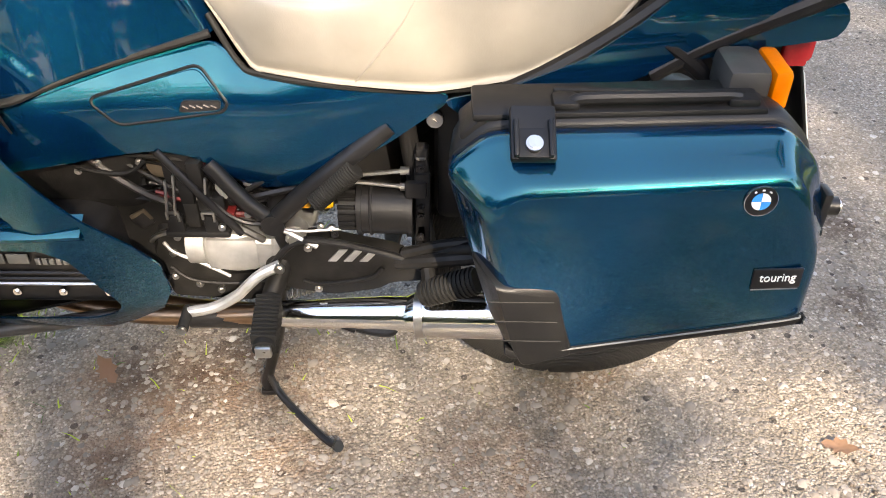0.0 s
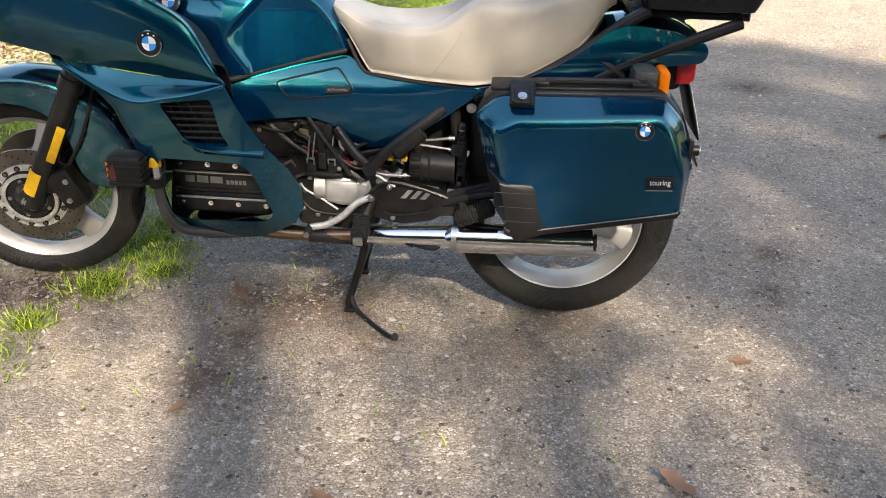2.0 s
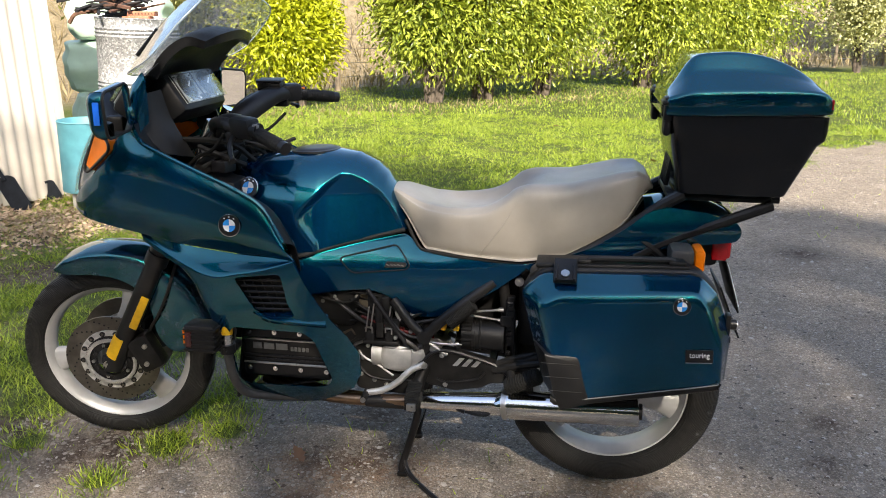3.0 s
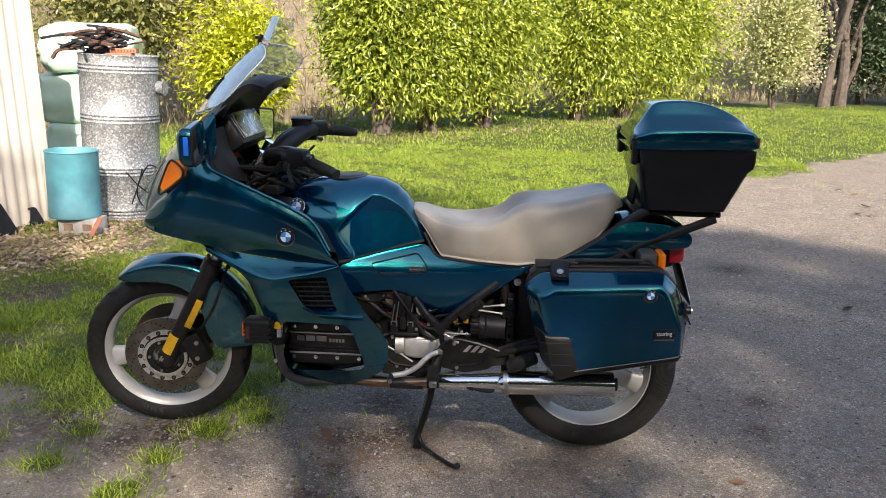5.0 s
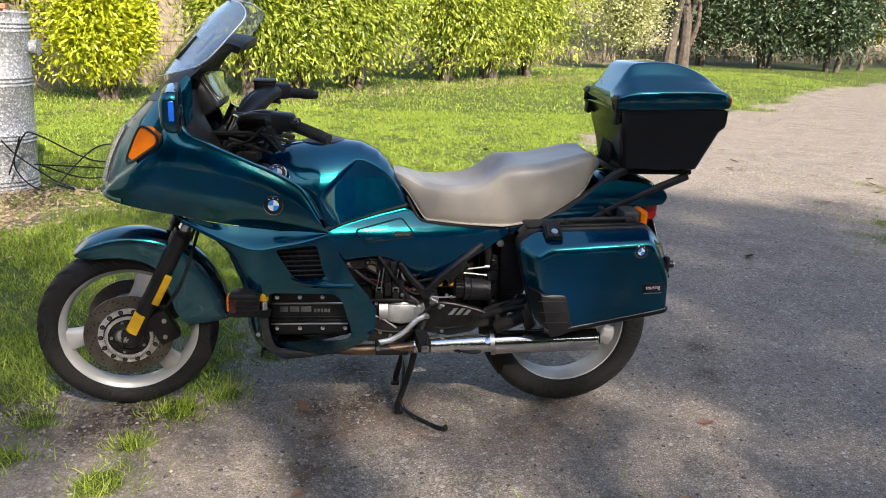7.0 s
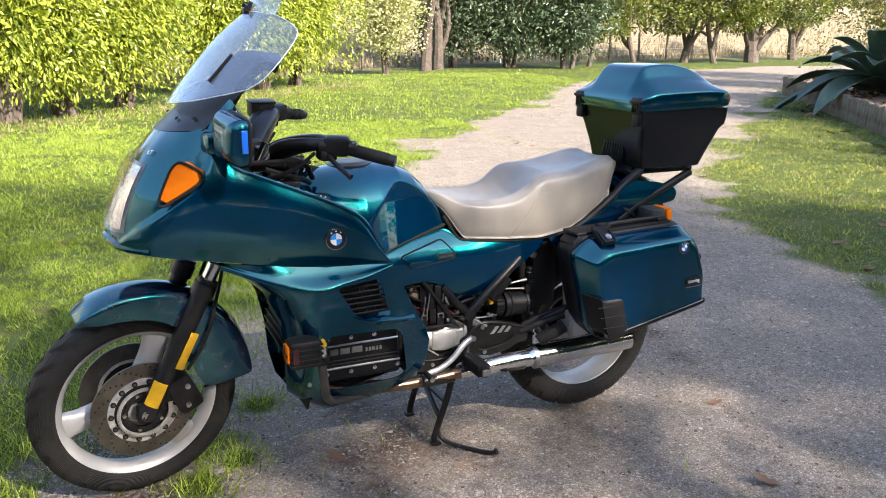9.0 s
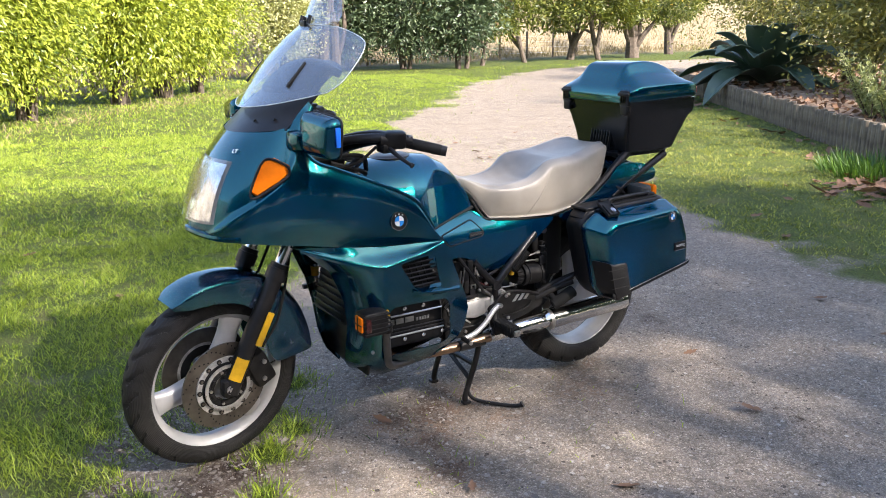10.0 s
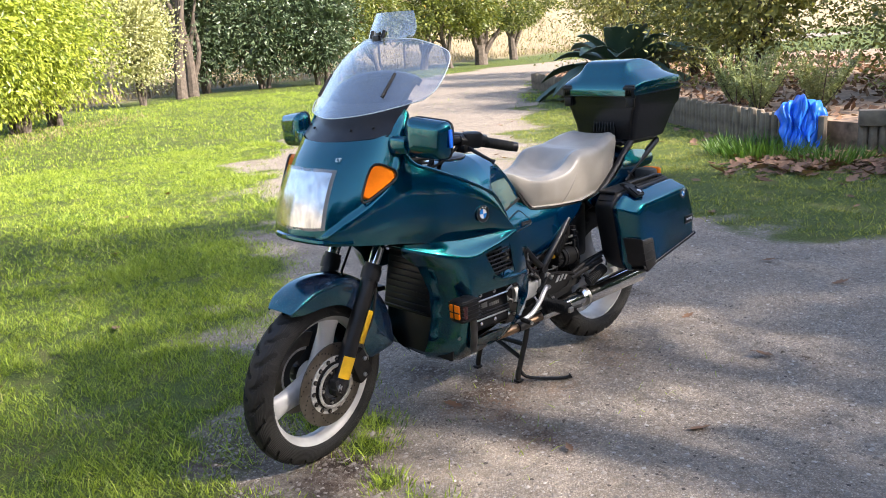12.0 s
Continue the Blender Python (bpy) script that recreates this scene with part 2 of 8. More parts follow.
def ground_material():
    m, nt, b = nodes_of("gravel and lawn soil")
    co = coords(nt)
    at = nt.nodes.new("ShaderNodeAttribute")
    at.attribute_name = "lawn"
    big = noise_tex(nt, co, 0.55, 6.0, 0.6)
    mid = noise_tex(nt, co, 3.3, 7.0, 0.68)
    fine = noise_tex(nt, co, 95.0, 6.0, 0.75)
    vo = put(nt, "ShaderNodeTexVoronoi", Scale=185.0, Randomness=1.0)
    nt.links.new(co, vo.inputs["Vector"])
    vo2 = put(nt, "ShaderNodeTexVoronoi", Scale=330.0, Randomness=1.0)
    nt.links.new(co, vo2.inputs["Vector"])
    gravel = ramp(nt, fine, [(0.30, (0.100, 0.086, 0.070)), (0.5, (0.250, 0.216, 0.178)), (0.72, (0.45, 0.395, 0.330))])
    hue = nt.nodes.new("ShaderNodeSeparateColor")
    nt.links.new(vo.outputs["Color"], hue.inputs[0])
    peb = ramp(nt, hue.outputs[0], [(0.0, (0.115, 0.098, 0.081)), (0.6, (0.260, 0.226, 0.187)), (0.92, (0.38, 0.335, 0.280)), (1.0, (0.62, 0.56, 0.49))])
    gravel = mixc(nt, 0.65, gravel, peb)
    joint = ramp(nt, vo.outputs["Distance"], [(0.25, (1.8, 1.8, 1.8)), (0.65, (0.85, 0.83, 0.80))])
    gravel = mixc(nt, 0.55, gravel, joint, "MULTIPLY")
    warm = ramp(nt, mid, [(0.36, (0.74, 0.71, 0.67)), (0.64, (1.07, 1.04, 1.0))])
    gravel = mixc(nt, 1.0, gravel, warm, "MULTIPLY")
    gravel = mixc(nt, ramp(nt, big, [(0.42, (0, 0, 0)), (0.66, (0.5, 0.5, 0.5))]), gravel, (0.285, 0.235, 0.180))
    lumps = ramp(nt, noise_tex(nt, co, 26.0, 5.0, 0.7), [(0.34, (0.70, 0.69, 0.68)), (0.50, (0.98, 0.98, 0.98)), (0.66, (1.22, 1.21, 1.20))])
    gravel = mixc(nt, 0.85, gravel, lumps, "MULTIPLY")
    vs = put(nt, "ShaderNodeTexVoronoi", Scale=38.0, Randomness=1.0)
    nt.links.new(co, vs.inputs["Vector"])
    pick = nt.nodes.new("ShaderNodeSeparateColor")
    nt.links.new(vs.outputs["Color"], pick.inputs[0])
    size_ = calc(nt, "MULTIPLY", pick.outputs[0], 0.34)
    in_ = calc(nt, "LESS_THAN", vs.outputs["Distance"], size_)
    gravel = mixc(nt, calc(nt, "MULTIPLY", in_, calc(nt, "GREATER_THAN", pick.outputs[1], 0.72)), gravel, (0.075, 0.062, 0.050))
    gravel = mixc(nt, calc(nt, "MULTIPLY", in_, calc(nt, "LESS_THAN", pick.outputs[1], 0.16)), gravel, (0.46, 0.42, 0.37))
    stain = ramp(nt, noise_tex(nt, co, 2.1, 5.0, 0.6), [(0.62, (0, 0, 0)), (0.75, (0.5, 0.5, 0.5))])
    gravel = mixc(nt, stain, gravel, (0.085, 0.060, 0.043))
    moss = ramp(nt, noise_tex(nt, co, 5.5, 5.0, 0.6), [(0.66, (0, 0, 0)), (0.78, (0.5, 0.5, 0.5))])
    gravel = mixc(nt, moss, gravel, (0.12, 0.115, 0.03))
    stn = nt.nodes.new("ShaderNodeAttribute")
    stn.attribute_name = "stain"
    sk = calc(nt, "MULTIPLY", stn.outputs["Fac"], ramp(nt, noise_tex(nt, co, 22.0, 6.0, 0.7), [(0.30, (0.25, 0.25, 0.25)), (0.55, (1, 1, 1))]))
    gravel = mixc(nt, sk, gravel, (0.055, 0.036, 0.025))
    rst = nt.nodes.new("ShaderNodeAttribute")
    rst.attribute_name = "rust"
    rk = calc(nt, "MULTIPLY", rst.outputs["Fac"], ramp(nt, noise_tex(nt, co, 16.0, 6.0, 0.7), [(0.35, (0, 0, 0)), (0.7, (0.8, 0.8, 0.8))]))
    gravel = mixc(nt, rk, gravel, (0.22, 0.125, 0.07))
    soil = ramp(nt, mid, [(0.3, (0.016, 0.036, 0.005)), (0.50, (0.040, 0.070, 0.010)), (0.60, (0.085, 0.085, 0.026)), (0.74, (0.21, 0.17, 0.09))])
    soil = mixc(nt, 0.5, soil, ramp(nt, fine, [(0.40, (0.010, 0.016, 0.004)), (0.62, (0.20, 0.24, 0.04))]))
    edge = calc(nt, "ADD", at.outputs["Fac"], calc(nt, "MULTIPLY", calc(nt, "SUBTRACT", mid, 0.5), 0.9))
    k = ramp(nt, edge, [(0.34, (0, 0, 0)), (0.70, (1, 1, 1))])
    base = mixc(nt, k, gravel, soil)
    hl = nt.nodes.new("ShaderNodeAttribute")
    hl.attribute_name = "bank"
    dry = ramp(nt, noise_tex(nt, co, 6.0, 7.0, 0.75), [(0.3, (0.11, 0.085, 0.05)), (0.55, (0.24, 0.195, 0.12)), (0.8, (0.40, 0.34, 0.23))])
    base = mixc(nt, hl.outputs["Fac"], base, dry)
    nt.links.new(base, b.inputs["Base Color"])
    b.inputs["Roughness"].default_value = 0.85
    b.inputs["Specular IOR Level"].default_value = 0.25
    h = calc(nt, "ADD", calc(nt, "MULTIPLY", vo.outputs["Distance"], -0.9), calc(nt, "MULTIPLY", vo2.outputs["Distance"], -0.4))
    h = calc(nt, "ADD", h, calc(nt, "MULTIPLY", mid, 3.0))
    bump(nt, b, h, 0.85, 0.007)
    return m


M_GROUND = ground_material()


def pebble_material():
    m, nt, b = nodes_of("pale pebbles")
    oi = nt.nodes.new("ShaderNodeNewGeometry")
    base = ramp(nt, oi.outputs["Random Per Island"], [(0.0, (0.085, 0.073, 0.061)), (0.35, (0.20, 0.173, 0.143)), (0.7, (0.285, 0.247, 0.205)), (0.92, (0.40, 0.355, 0.30)), (1.0, (0.64, 0.59, 0.52))])
    nt.links.new(mixc(nt, noise_tex(nt, coords(nt), 90.0), base, (0.2, 0.17, 0.14)), b.inputs["Base Color"])
    b.inputs["Roughness"].default_value = 0.85
    return m


M_PEBBLE = pebble_material()


def galvanised_material():
    m, nt, b = nodes_of("galvanised steel")
    co = coords(nt)
    vo = put(nt, "ShaderNodeTexVoronoi", Scale=85.0)
    nt.links.new(co, vo.inputs["Vector"])
    sp = nt.nodes.new("ShaderNodeSeparateColor")
    nt.links.new(vo.outputs["Color"], sp.inputs[0])
    base = ramp(nt, sp.outputs[0], [(0.0, (0.20, 0.205, 0.208)), (0.5, (0.32, 0.325, 0.33)), (0.75, (0.43, 0.435, 0.435)), (1.0, (0.70, 0.71, 0.71))])
    st = ramp(nt, noise_tex(nt, co, 3.0, 6.0, 0.7), [(0.4, (1, 1, 1)), (0.75, (0.62, 0.60, 0.56))])
    nt.links.new(mixc(nt, 1.0, base, st, "MULTIPLY"), b.inputs["Base Color"])
    b.inputs["Metallic"].default_value = 0.35
    r = nt.nodes.new("ShaderNodeMapRange")
    r.inputs[3].default_value, r.inputs[4].default_value = 0.38, 0.68
    nt.links.new(sp.outputs[1], r.inputs[0])
    nt.links.new(r.outputs[0], b.inputs["Roughness"])
    return m


M_GALV = galvanised_material()
M_SHED = simple("cream painted corrugated steel", (0.50, 0.455, 0.395), 0.5, var=0.14, scale=3, dust=0.16)
M_BALE = simple("pale green stretch wrap", (0.54, 0.70, 0.56), 0.30, var=0.12, scale=5, relief=0.5, relief_scale=25, coat=0.2)
M_BIN = simple("faded turquoise paint", (0.085, 0.28, 0.335), 0.55, var=0.25, scale=6, dust=0.22)
M_BLOCK = simple("concrete block", (0.42, 0.40, 0.36), 0.9, var=0.25, scale=14, relief=0.7, relief_scale=90)
M_BRICK = simple("red brick", (0.36, 0.14, 0.08), 0.9, var=0.3, scale=16, relief=0.5, relief_scale=120)
M_IRON = simple("dark scrap iron", (0.022, 0.021, 0.022), 0.6, 0.3, var=0.5, scale=30, relief=0.5, relief_scale=150)
M_RUST = simple("rusty iron", (0.11, 0.055, 0.035), 0.8, var=0.5, scale=30, relief=0.6, relief_scale=150)
M_TARP = simple("blue plastic sheet", (0.02, 0.17, 0.72), 0.35, var=0.25, scale=8, relief=0.3, relief_scale=30)
M_SPADE = simple("dark spade steel", (0.012, 0.014, 0.018), 0.85, 0.0, var=0.3)
M_SPADE.node_tree.nodes["Principled BSDF"].inputs["Specular IOR Level"].default_value = 0.15


# ---- geometry helpers: every piece is (verts, faces) ----
def cr(pts, n, closed=False):
    """A smooth curve through the points, at n even steps of its parameter."""
    p = [Vector(q) for q in pts]
    k = len(p)
    out = []
    spans = k if closed else k - 1
    for i in range(n):
        s = i / (n if closed else n - 1) * spans
        j = min(int(s), spans - 1)
        f = s - j
        if closed:
            a, b_, c, d = p[(j - 1) % k], p[j % k], p[(j + 1) % k], p[(j + 2) % k]
        else:
            b_, c = p[j], p[j + 1]
            a = p[j - 1] if j > 0 else b_ * 2 - c
            d = p[j + 2] if j + 2 < k else c * 2 - b_
        out.append(0.5 * ((2 * b_) + (c - a) * f + (2 * a - 5 * b_ + 4 * c - d) * f * f + (3 * b_ - a - 3 * c + d) * f ** 3))
    return out


def join(*gs):
    v, f = [], []
    for g in gs:
        o = len(v)
        v += list(g[0])
        f += [tuple(i + o for i in q) for q in g[1]]
    return v, f


def xf(g, m):
    return [m @ Vector(p) for p in g[0]], g[1]


def mir(g):
    return [Vector((p[0], -p[1], p[2])) for p in g[0]], [tuple(reversed(q)) for q in g[1]]


def grid_faces(nr, nc, closed_c=False):
    f = []
    for i in range(nr - 1):
        for j in range(nc if closed_c else nc - 1):
            k = (j + 1) % nc
            f.append((i * nc + j, i * nc + k, (i + 1) * nc + k, (i + 1) * nc + j))
    return f


def skin(rows, nu, nv, closed=False, cap=False):
    """A smooth surface through rows of points."""
    rs = [cr(r, nu, closed) for r in rows]
    cols = [cr([r[j] for r in rs], nv) for j in range(nu)]
    v = [cols[j][i] for i in range(nv) for j in range(nu)]
    f = grid_faces(nv, nu, closed)
    if cap and closed:
        f.append(tuple(reversed(range(nu))))
        f.append(tuple((nv - 1) * nu + j for j in range(nu)))
    return v, f


def thick(g, t):
    """A sheet given thickness inwards (against its normals)."""
    me = bpy.data.meshes.new("tmp")
    me.from_pydata([tuple(p) for p in g[0]], [], g[1])
    bm = bmesh.new()
    bm.from_mesh(me)
    bpy.data.meshes.remove(me)
    bmesh.ops.recalc_face_normals(bm, faces=bm.faces)
    bmesh.ops.solidify(bm, geom=bm.faces[:], thickness=t)
    bm.verts.index_update()
    out = [v.co.copy() for v in bm.verts], [tuple(v.index for v in f.verts) for f in bm.faces]
    bm.free()
    return out


def tube(pts, r, n=10, steps=0, closed=False):
    p = cr(pts, steps, closed) if steps else [Vector(q) for q in pts]
    rr = r if callable(r) else (lambda s: r)
    k = len(p)
    v, f = [], []
    up = None
    for i in range(k):
        a = p[(i - 1) % k] if closed or i else p[0]
        b_ = p[(i + 1) % k] if closed or i < k - 1 else p[-1]
        d = (b_ - a).normalized()
        if up is None:
            up = d.orthogonal().normalized()
        up = (up - d * up.dot(d)).normalized()
        w = d.cross(up)
        q = rr(i / max(1, k - 1))
        for j in range(n):
            t = math.tau * j / n
            v.append(p[i] + (up * math.cos(t) + w * math.sin(t)) * q)
    f = grid_faces(k, n, True)
    if closed:
        f += [((k - 1) * n + j, (k - 1) * n + (j + 1) % n, (j + 1) % n, j) for j in range(n)]
    else:
        f.append(tuple(reversed(range(n))))
        f.append(tuple((k - 1) * n + j for j in range(n)))
    return v, f


def lathe(prof, n=48, axis="y", ring=False, caps=True):
    """Turn a profile of (radius, along) round an axis; ring: the profile closes on itself."""
    v = []
    for r, h in prof:
        for j in range(n):
            t = math.tau * j / n
            c, s = r * math.cos(t), r * math.sin(t)
            v.append(Vector((c, h, s) if axis == "y" else (c, s, h) if axis == "z" else (h, c, s)))
    f = grid_faces(len(prof), n, True)
    k = len(prof)
    if ring:
        f += [((k - 1) * n + j, (k - 1) * n + (j + 1) % n, (j + 1) % n, j) for j in range(n)]
    elif caps:
        f.append(tuple(reversed(range(n))))
        f.append(tuple((k - 1) * n + j for j in range(n)))
    return v, f


def rod(a, b_, r, n=12, r2=None):
    r2 = r if r2 is None else r2
    return tube([a, b_], lambda s: r + (r2 - r) * s, n)


def box(c, s, bev=0.0, m=None, seg=2):
    bm = bmesh.new()
    bmesh.ops.create_cube(bm, size=1.0)
    for w in bm.verts:
        w.co = Vector((w.co.x * s[0], w.co.y * s[1], w.co.z * s[2]))
    if bev:
        bmesh.ops.bevel(bm, geom=bm.edges[:], offset=bev, segments=seg, profile=0.5, affect="EDGES")
    mm = Matrix.Translation(c) @ (m or Matrix())
    bm.verts.index_update()
    g = [mm @ w.co for w in bm.verts], [tuple(w.index for w in f.verts) for f in bm.faces]
    bm.free()
    return g


def fillet(poly, r, seg=4):
    """Round the corners of a polygon of 2D points."""
    out = []
    k = len(poly)
    for i in range(k):
        p = Vector(poly[i])
        a, b_ = Vector(poly[i - 1]) - p, Vector(poly[(i + 1) % k]) - p
        q = min(r, a.length * 0.45, b_.length * 0.45)
        s, e = p + a.normalized() * q, p + b_.normalized() * q
        for j in range(seg + 1):
            t = j / seg
            out.append((1 - t) ** 2 * s + 2 * t * (1 - t) * p + t * t * e)
    return out


def inset(poly, d):
    """An outline drawn in by about d all round."""
    xs, ys_ = [p[0] for p in poly], [p[1] for p in poly]
    cx, cy = (min(xs) + max(xs)) / 2, (min(ys_) + max(ys_)) / 2
    kx, ky = 1 - 2 * d / (max(xs) - min(xs)), 1 - 2 * d / (max(ys_) - min(ys_))
    return [Vector((cx + (p[0] - cx) * kx, cy + (p[1] - cy) * ky)) for p in poly]


def layered(poly, layers, plane="xz"):
    """Stack insets of one outline along an axis: layers of (along, inset)."""
    v = []
    k = len(poly)
    for h, d in layers:
        for p in inset(poly, d):
            v.append(Vector((p.x, h, p.y) if plane == "xz" else (p.x, p.y, h) if plane == "xy" else (h, p.x, p.y)))
    f = grid_faces(len(layers), k, True)
    f.append(tuple(reversed(range(k))))
    f.append(tuple((len(layers) - 1) * k + j for j in range(k)))
    return v, f


def inside(p, poly):
    c = False
    k = len(poly)
    for i in range(k):
        a, b_ = poly[i - 1], poly[i]
        if (a[1] > p[1]) != (b_[1] > p[1]) and p[0] < (b_[0] - a[0]) * (p[1] - a[1]) / (b_[1] - a[1]) + a[0]:
            c = not c
    return c


def plate(outline, yfun, t, holes=(), step=0.02):
    """A curved panel: an outline in x and z, with holes, laid on the surface y = yfun(x, z), t thick."""
    from mathutils.geometry import delaunay_2d_cdt

    def fine_(poly):
        o = []
        for i in range(len(poly)):
            a, b_ = Vector(poly[i]), Vector(poly[(i + 1) % len(poly)])
            n = max(1, int((b_ - a).length / step))
            o += [a.lerp(b_, j / n) for j in range(n)]
        return o
    loops = [fine_(outline)] + [fine_(h) for h in holes]
    pts, edges = [], []
    for lp in loops:
        o = len(pts)
        pts += lp
        edges += [(o + i, o + (i + 1) % len(lp)) for i in range(len(lp))]
    xs, zs = [p[0] for p in outline], [p[1] for p in outline]
    rim = list(pts)
    x = min(xs)
    while x < max(xs):
        z = min(zs)
        while z < max(zs):
            q = Vector((x, z))
            if inside(q, outline) and not any(inside(q, h) for h in holes) and min((q - r).length for r in rim) > step * 0.6:
                pts.append(q)
            z += step
        x += step
    vs, _, fs, *_ = delaunay_2d_cdt([Vector(p) for p in pts], edges, [], 0, 1e-5)
    keep = []
    for f in fs:
        c = sum((vs[i] for i in f), Vector((0, 0))) / len(f)
        if inside(c, outline) and not any(inside(c, h) for h in holes):
            keep.append(tuple(f))
    g = [Vector((p.x, yfun(p.x, p.y), p.y)) for p in vs], keep
    n = len(g[0])
    back = [p + Vector((0, t, 0)) for p in g[0]]
    used = {}
    for f in keep:
        for i in range(len(f)):
            e = (f[i], f[(i + 1) % len(f)])
            if (e[1], e[0]) in used:
                del used[(e[1], e[0])]
            else:
                used[e] = 1
    faces = keep + [tuple(n + i for i in reversed(f)) for f in keep] + [(b_, a, n + a, n + b_) for a, b_ in used]
    return g[0] + back, faces


def mesh_from(name, g, mat, sharp=35):
    me = bpy.data.meshes.new(name)
    me.from_pydata([tuple(p) for p in g[0]], [], g[1])
    bm = bmesh.new()
    bm.from_mesh(me)
    bmesh.ops.remove_doubles(bm, verts=bm.verts, dist=0.00002)
    bmesh.ops.recalc_face_normals(bm, faces=bm.faces)
    bm.to_mesh(me)
    bm.free()
    for p in me.polygons:
        p.use_smooth = True
    me.set_sharp_from_angle(angle=radians(sharp))
    me.materials.append(mat)
    return me


def part(name, g, mat, parent=None, label="", m=None, sharp=35):
    ob = new(name, mesh_from(name, g, mat, sharp))
    ob.parent = parent
    if m is not None:
        ob.matrix_basis = m
    if label:
        tagged(ob, label)
    return ob


def again(ob, m, parent=None):
    """Another piece on the same mesh."""
    o = new(ob.name.split(".")[0], ob.data)
    o.parent = parent or ob.parent
    o.matrix_basis = m
    return o


def thing(name, m, label, category, group="", kind=""):
    e = new(name)
    e.empty_display_size = 0.1
    e.matrix_basis = m
    return tagged(e, label, category, group, kind)


def big_mesh(name, verts, faces_n, corners, mat, smooth=False):
    """A mesh from numpy arrays: verts (n, 3), faces of equal corner count."""
    me = bpy.data.meshes.new(name)
    v = np.asarray(verts, dtype=np.float32)
    c = np.asarray(corners, dtype=np.int32).ravel()
    k = len(c) // faces_n
    me.vertices.add(len(v))
    me.vertices.foreach_set("co", v.ravel())
    me.loops.add(len(c))
    me.loops.foreach_set("vertex_index", c)
    me.polygons.add(faces_n)
    me.polygons.foreach_set("loop_start", np.arange(faces_n, dtype=np.int32) * k)
    if smooth:
        me.polygons.foreach_set("use_smooth", np.ones(faces_n, dtype=bool))
    me.update(calc_edges=True)
    me.validate()
    me.materials.append(mat)
    return me


def leaves(name, rng, centres, ways, length, width, mat, fold=0.25, jitter=0.35):
    """Many small folded leaves: each two triangles on a shared midrib."""
    n = len(centres)
    w = ways + rng.normal(0, jitter, (n, 3))
    w /= np.linalg.norm(w, axis=1)[:, None] + 1e-9
    r = rng.normal(0, 1, (n, 3))
    s = np.cross(w, r)
    s /= np.linalg.norm(s, axis=1)[:, None] + 1e-9
    up = np.cross(s, w)
    L = (length * rng.uniform(0.65, 1.25, n))[:, None]
    W = (width * rng.uniform(0.7, 1.2, n))[:, None]
    a = centres
    tip = centres + w * L
    midp = centres + w * L * 0.45
    l = midp + s * W * 0.5 + up * W * fold
    rr = midp - s * W * 0.5 + up * W * fold
    v = np.stack([a, l, tip, rr], 1).reshape(-1, 3)
    o = (np.arange(n) * 4)[:, None]
    f = np.stack([o + np.array([0, 2, 1]), o + np.array([0, 3, 2])], 1).reshape(-1)
    return big_mesh(name, v, 2 * n, f, mat)

# ---- ground: one sheet, with gravel drive, lawns and a dry bank beyond the fence ----
DRIVE_L = [(-60, -30), (-9, -6), (-3.4, 0.2), (-2.3, 0.9), (-1.75, 1.30), (-1.35, 1.62), (-0.85, 2.3), (-0.2, 3.3), (0.75, 4.8), (1.8, 6.9), (2.8, 8.4), (4.3, 9.9), (6.5, 12.2), (9.4, 15.8), (15.0, 20.5), (24.0, 23.5), (60, 27)]
DRIVE_R = [(60, 22), (24.0, 19.5), (16.0, 15.0), (8.7, 8.9), (4.6, 5.3), (3.35, 4.1), (2.75, 2.6), (2.75, 1.0), (3.6, -2.0), (8, -9), (40, -30)]
DRIVE = DRIVE_L + DRIVE_R
BANK_LINE = [(-60, -46), (-16, 0), (-4.2, 13.8), (5.8, 23.6), (11, 27.2), (30, 31.5), (60, 34), (120, 30)]


def seg_dist(x, y, line, closed=False):
    """Distance from arrays of points to a polyline."""
    best = np.full(np.shape(x), 1e9)
    k = len(line)
    for i in range(k if closed else k - 1):
        (ax, ay), (bx, by) = line[i], line[(i + 1) % k]
        dx, dy = bx - ax, by - ay
        t = np.clip(((x - ax) * dx + (y - ay) * dy) / (dx * dx + dy * dy), 0, 1)
        best = np.minimum(best, np.hypot(x - ax - t * dx, y - ay - t * dy))
    return best


def in_poly(x, y, poly):
    c = np.zeros(np.shape(x), dtype=bool)
    for i in range(len(poly)):
        (ax, ay), (bx, by) = poly[i - 1], poly[i]
        if ay == by:
            continue
        c ^= ((ay > y) != (by > y)) & (x < (bx - ax) * (y - ay) / (by - ay) + ax)
    return c


def wobble(x, y):
    return 0.16 * np.sin(1.9 * x + 2.3 * y) + 0.11 * np.sin(4.7 * x - 3.1 * y + 1.0) + 0.07 * np.sin(9.1 * y + 6.3 * x)


def patches(x, y, size, seed):
    """Smooth random patches of about that size, 0 to 1."""
    r_ = np.random.default_rng(seed).random((64, 64))
    u, w_ = np.asarray(x) / size, np.asarray(y) / size
    i, j = np.floor(u).astype(int), np.floor(w_).astype(int)
    a, b_ = u - i, w_ - j
    a, b_ = a * a * (3 - 2 * a), b_ * b_ * (3 - 2 * b_)
    g = lambda p, q_: r_[p % 64, q_ % 64]
    return (g(i, j) * (1 - a) + g(i + 1, j) * a) * (1 - b_) + (g(i, j + 1) * (1 - a) + g(i + 1, j + 1) * a) * b_


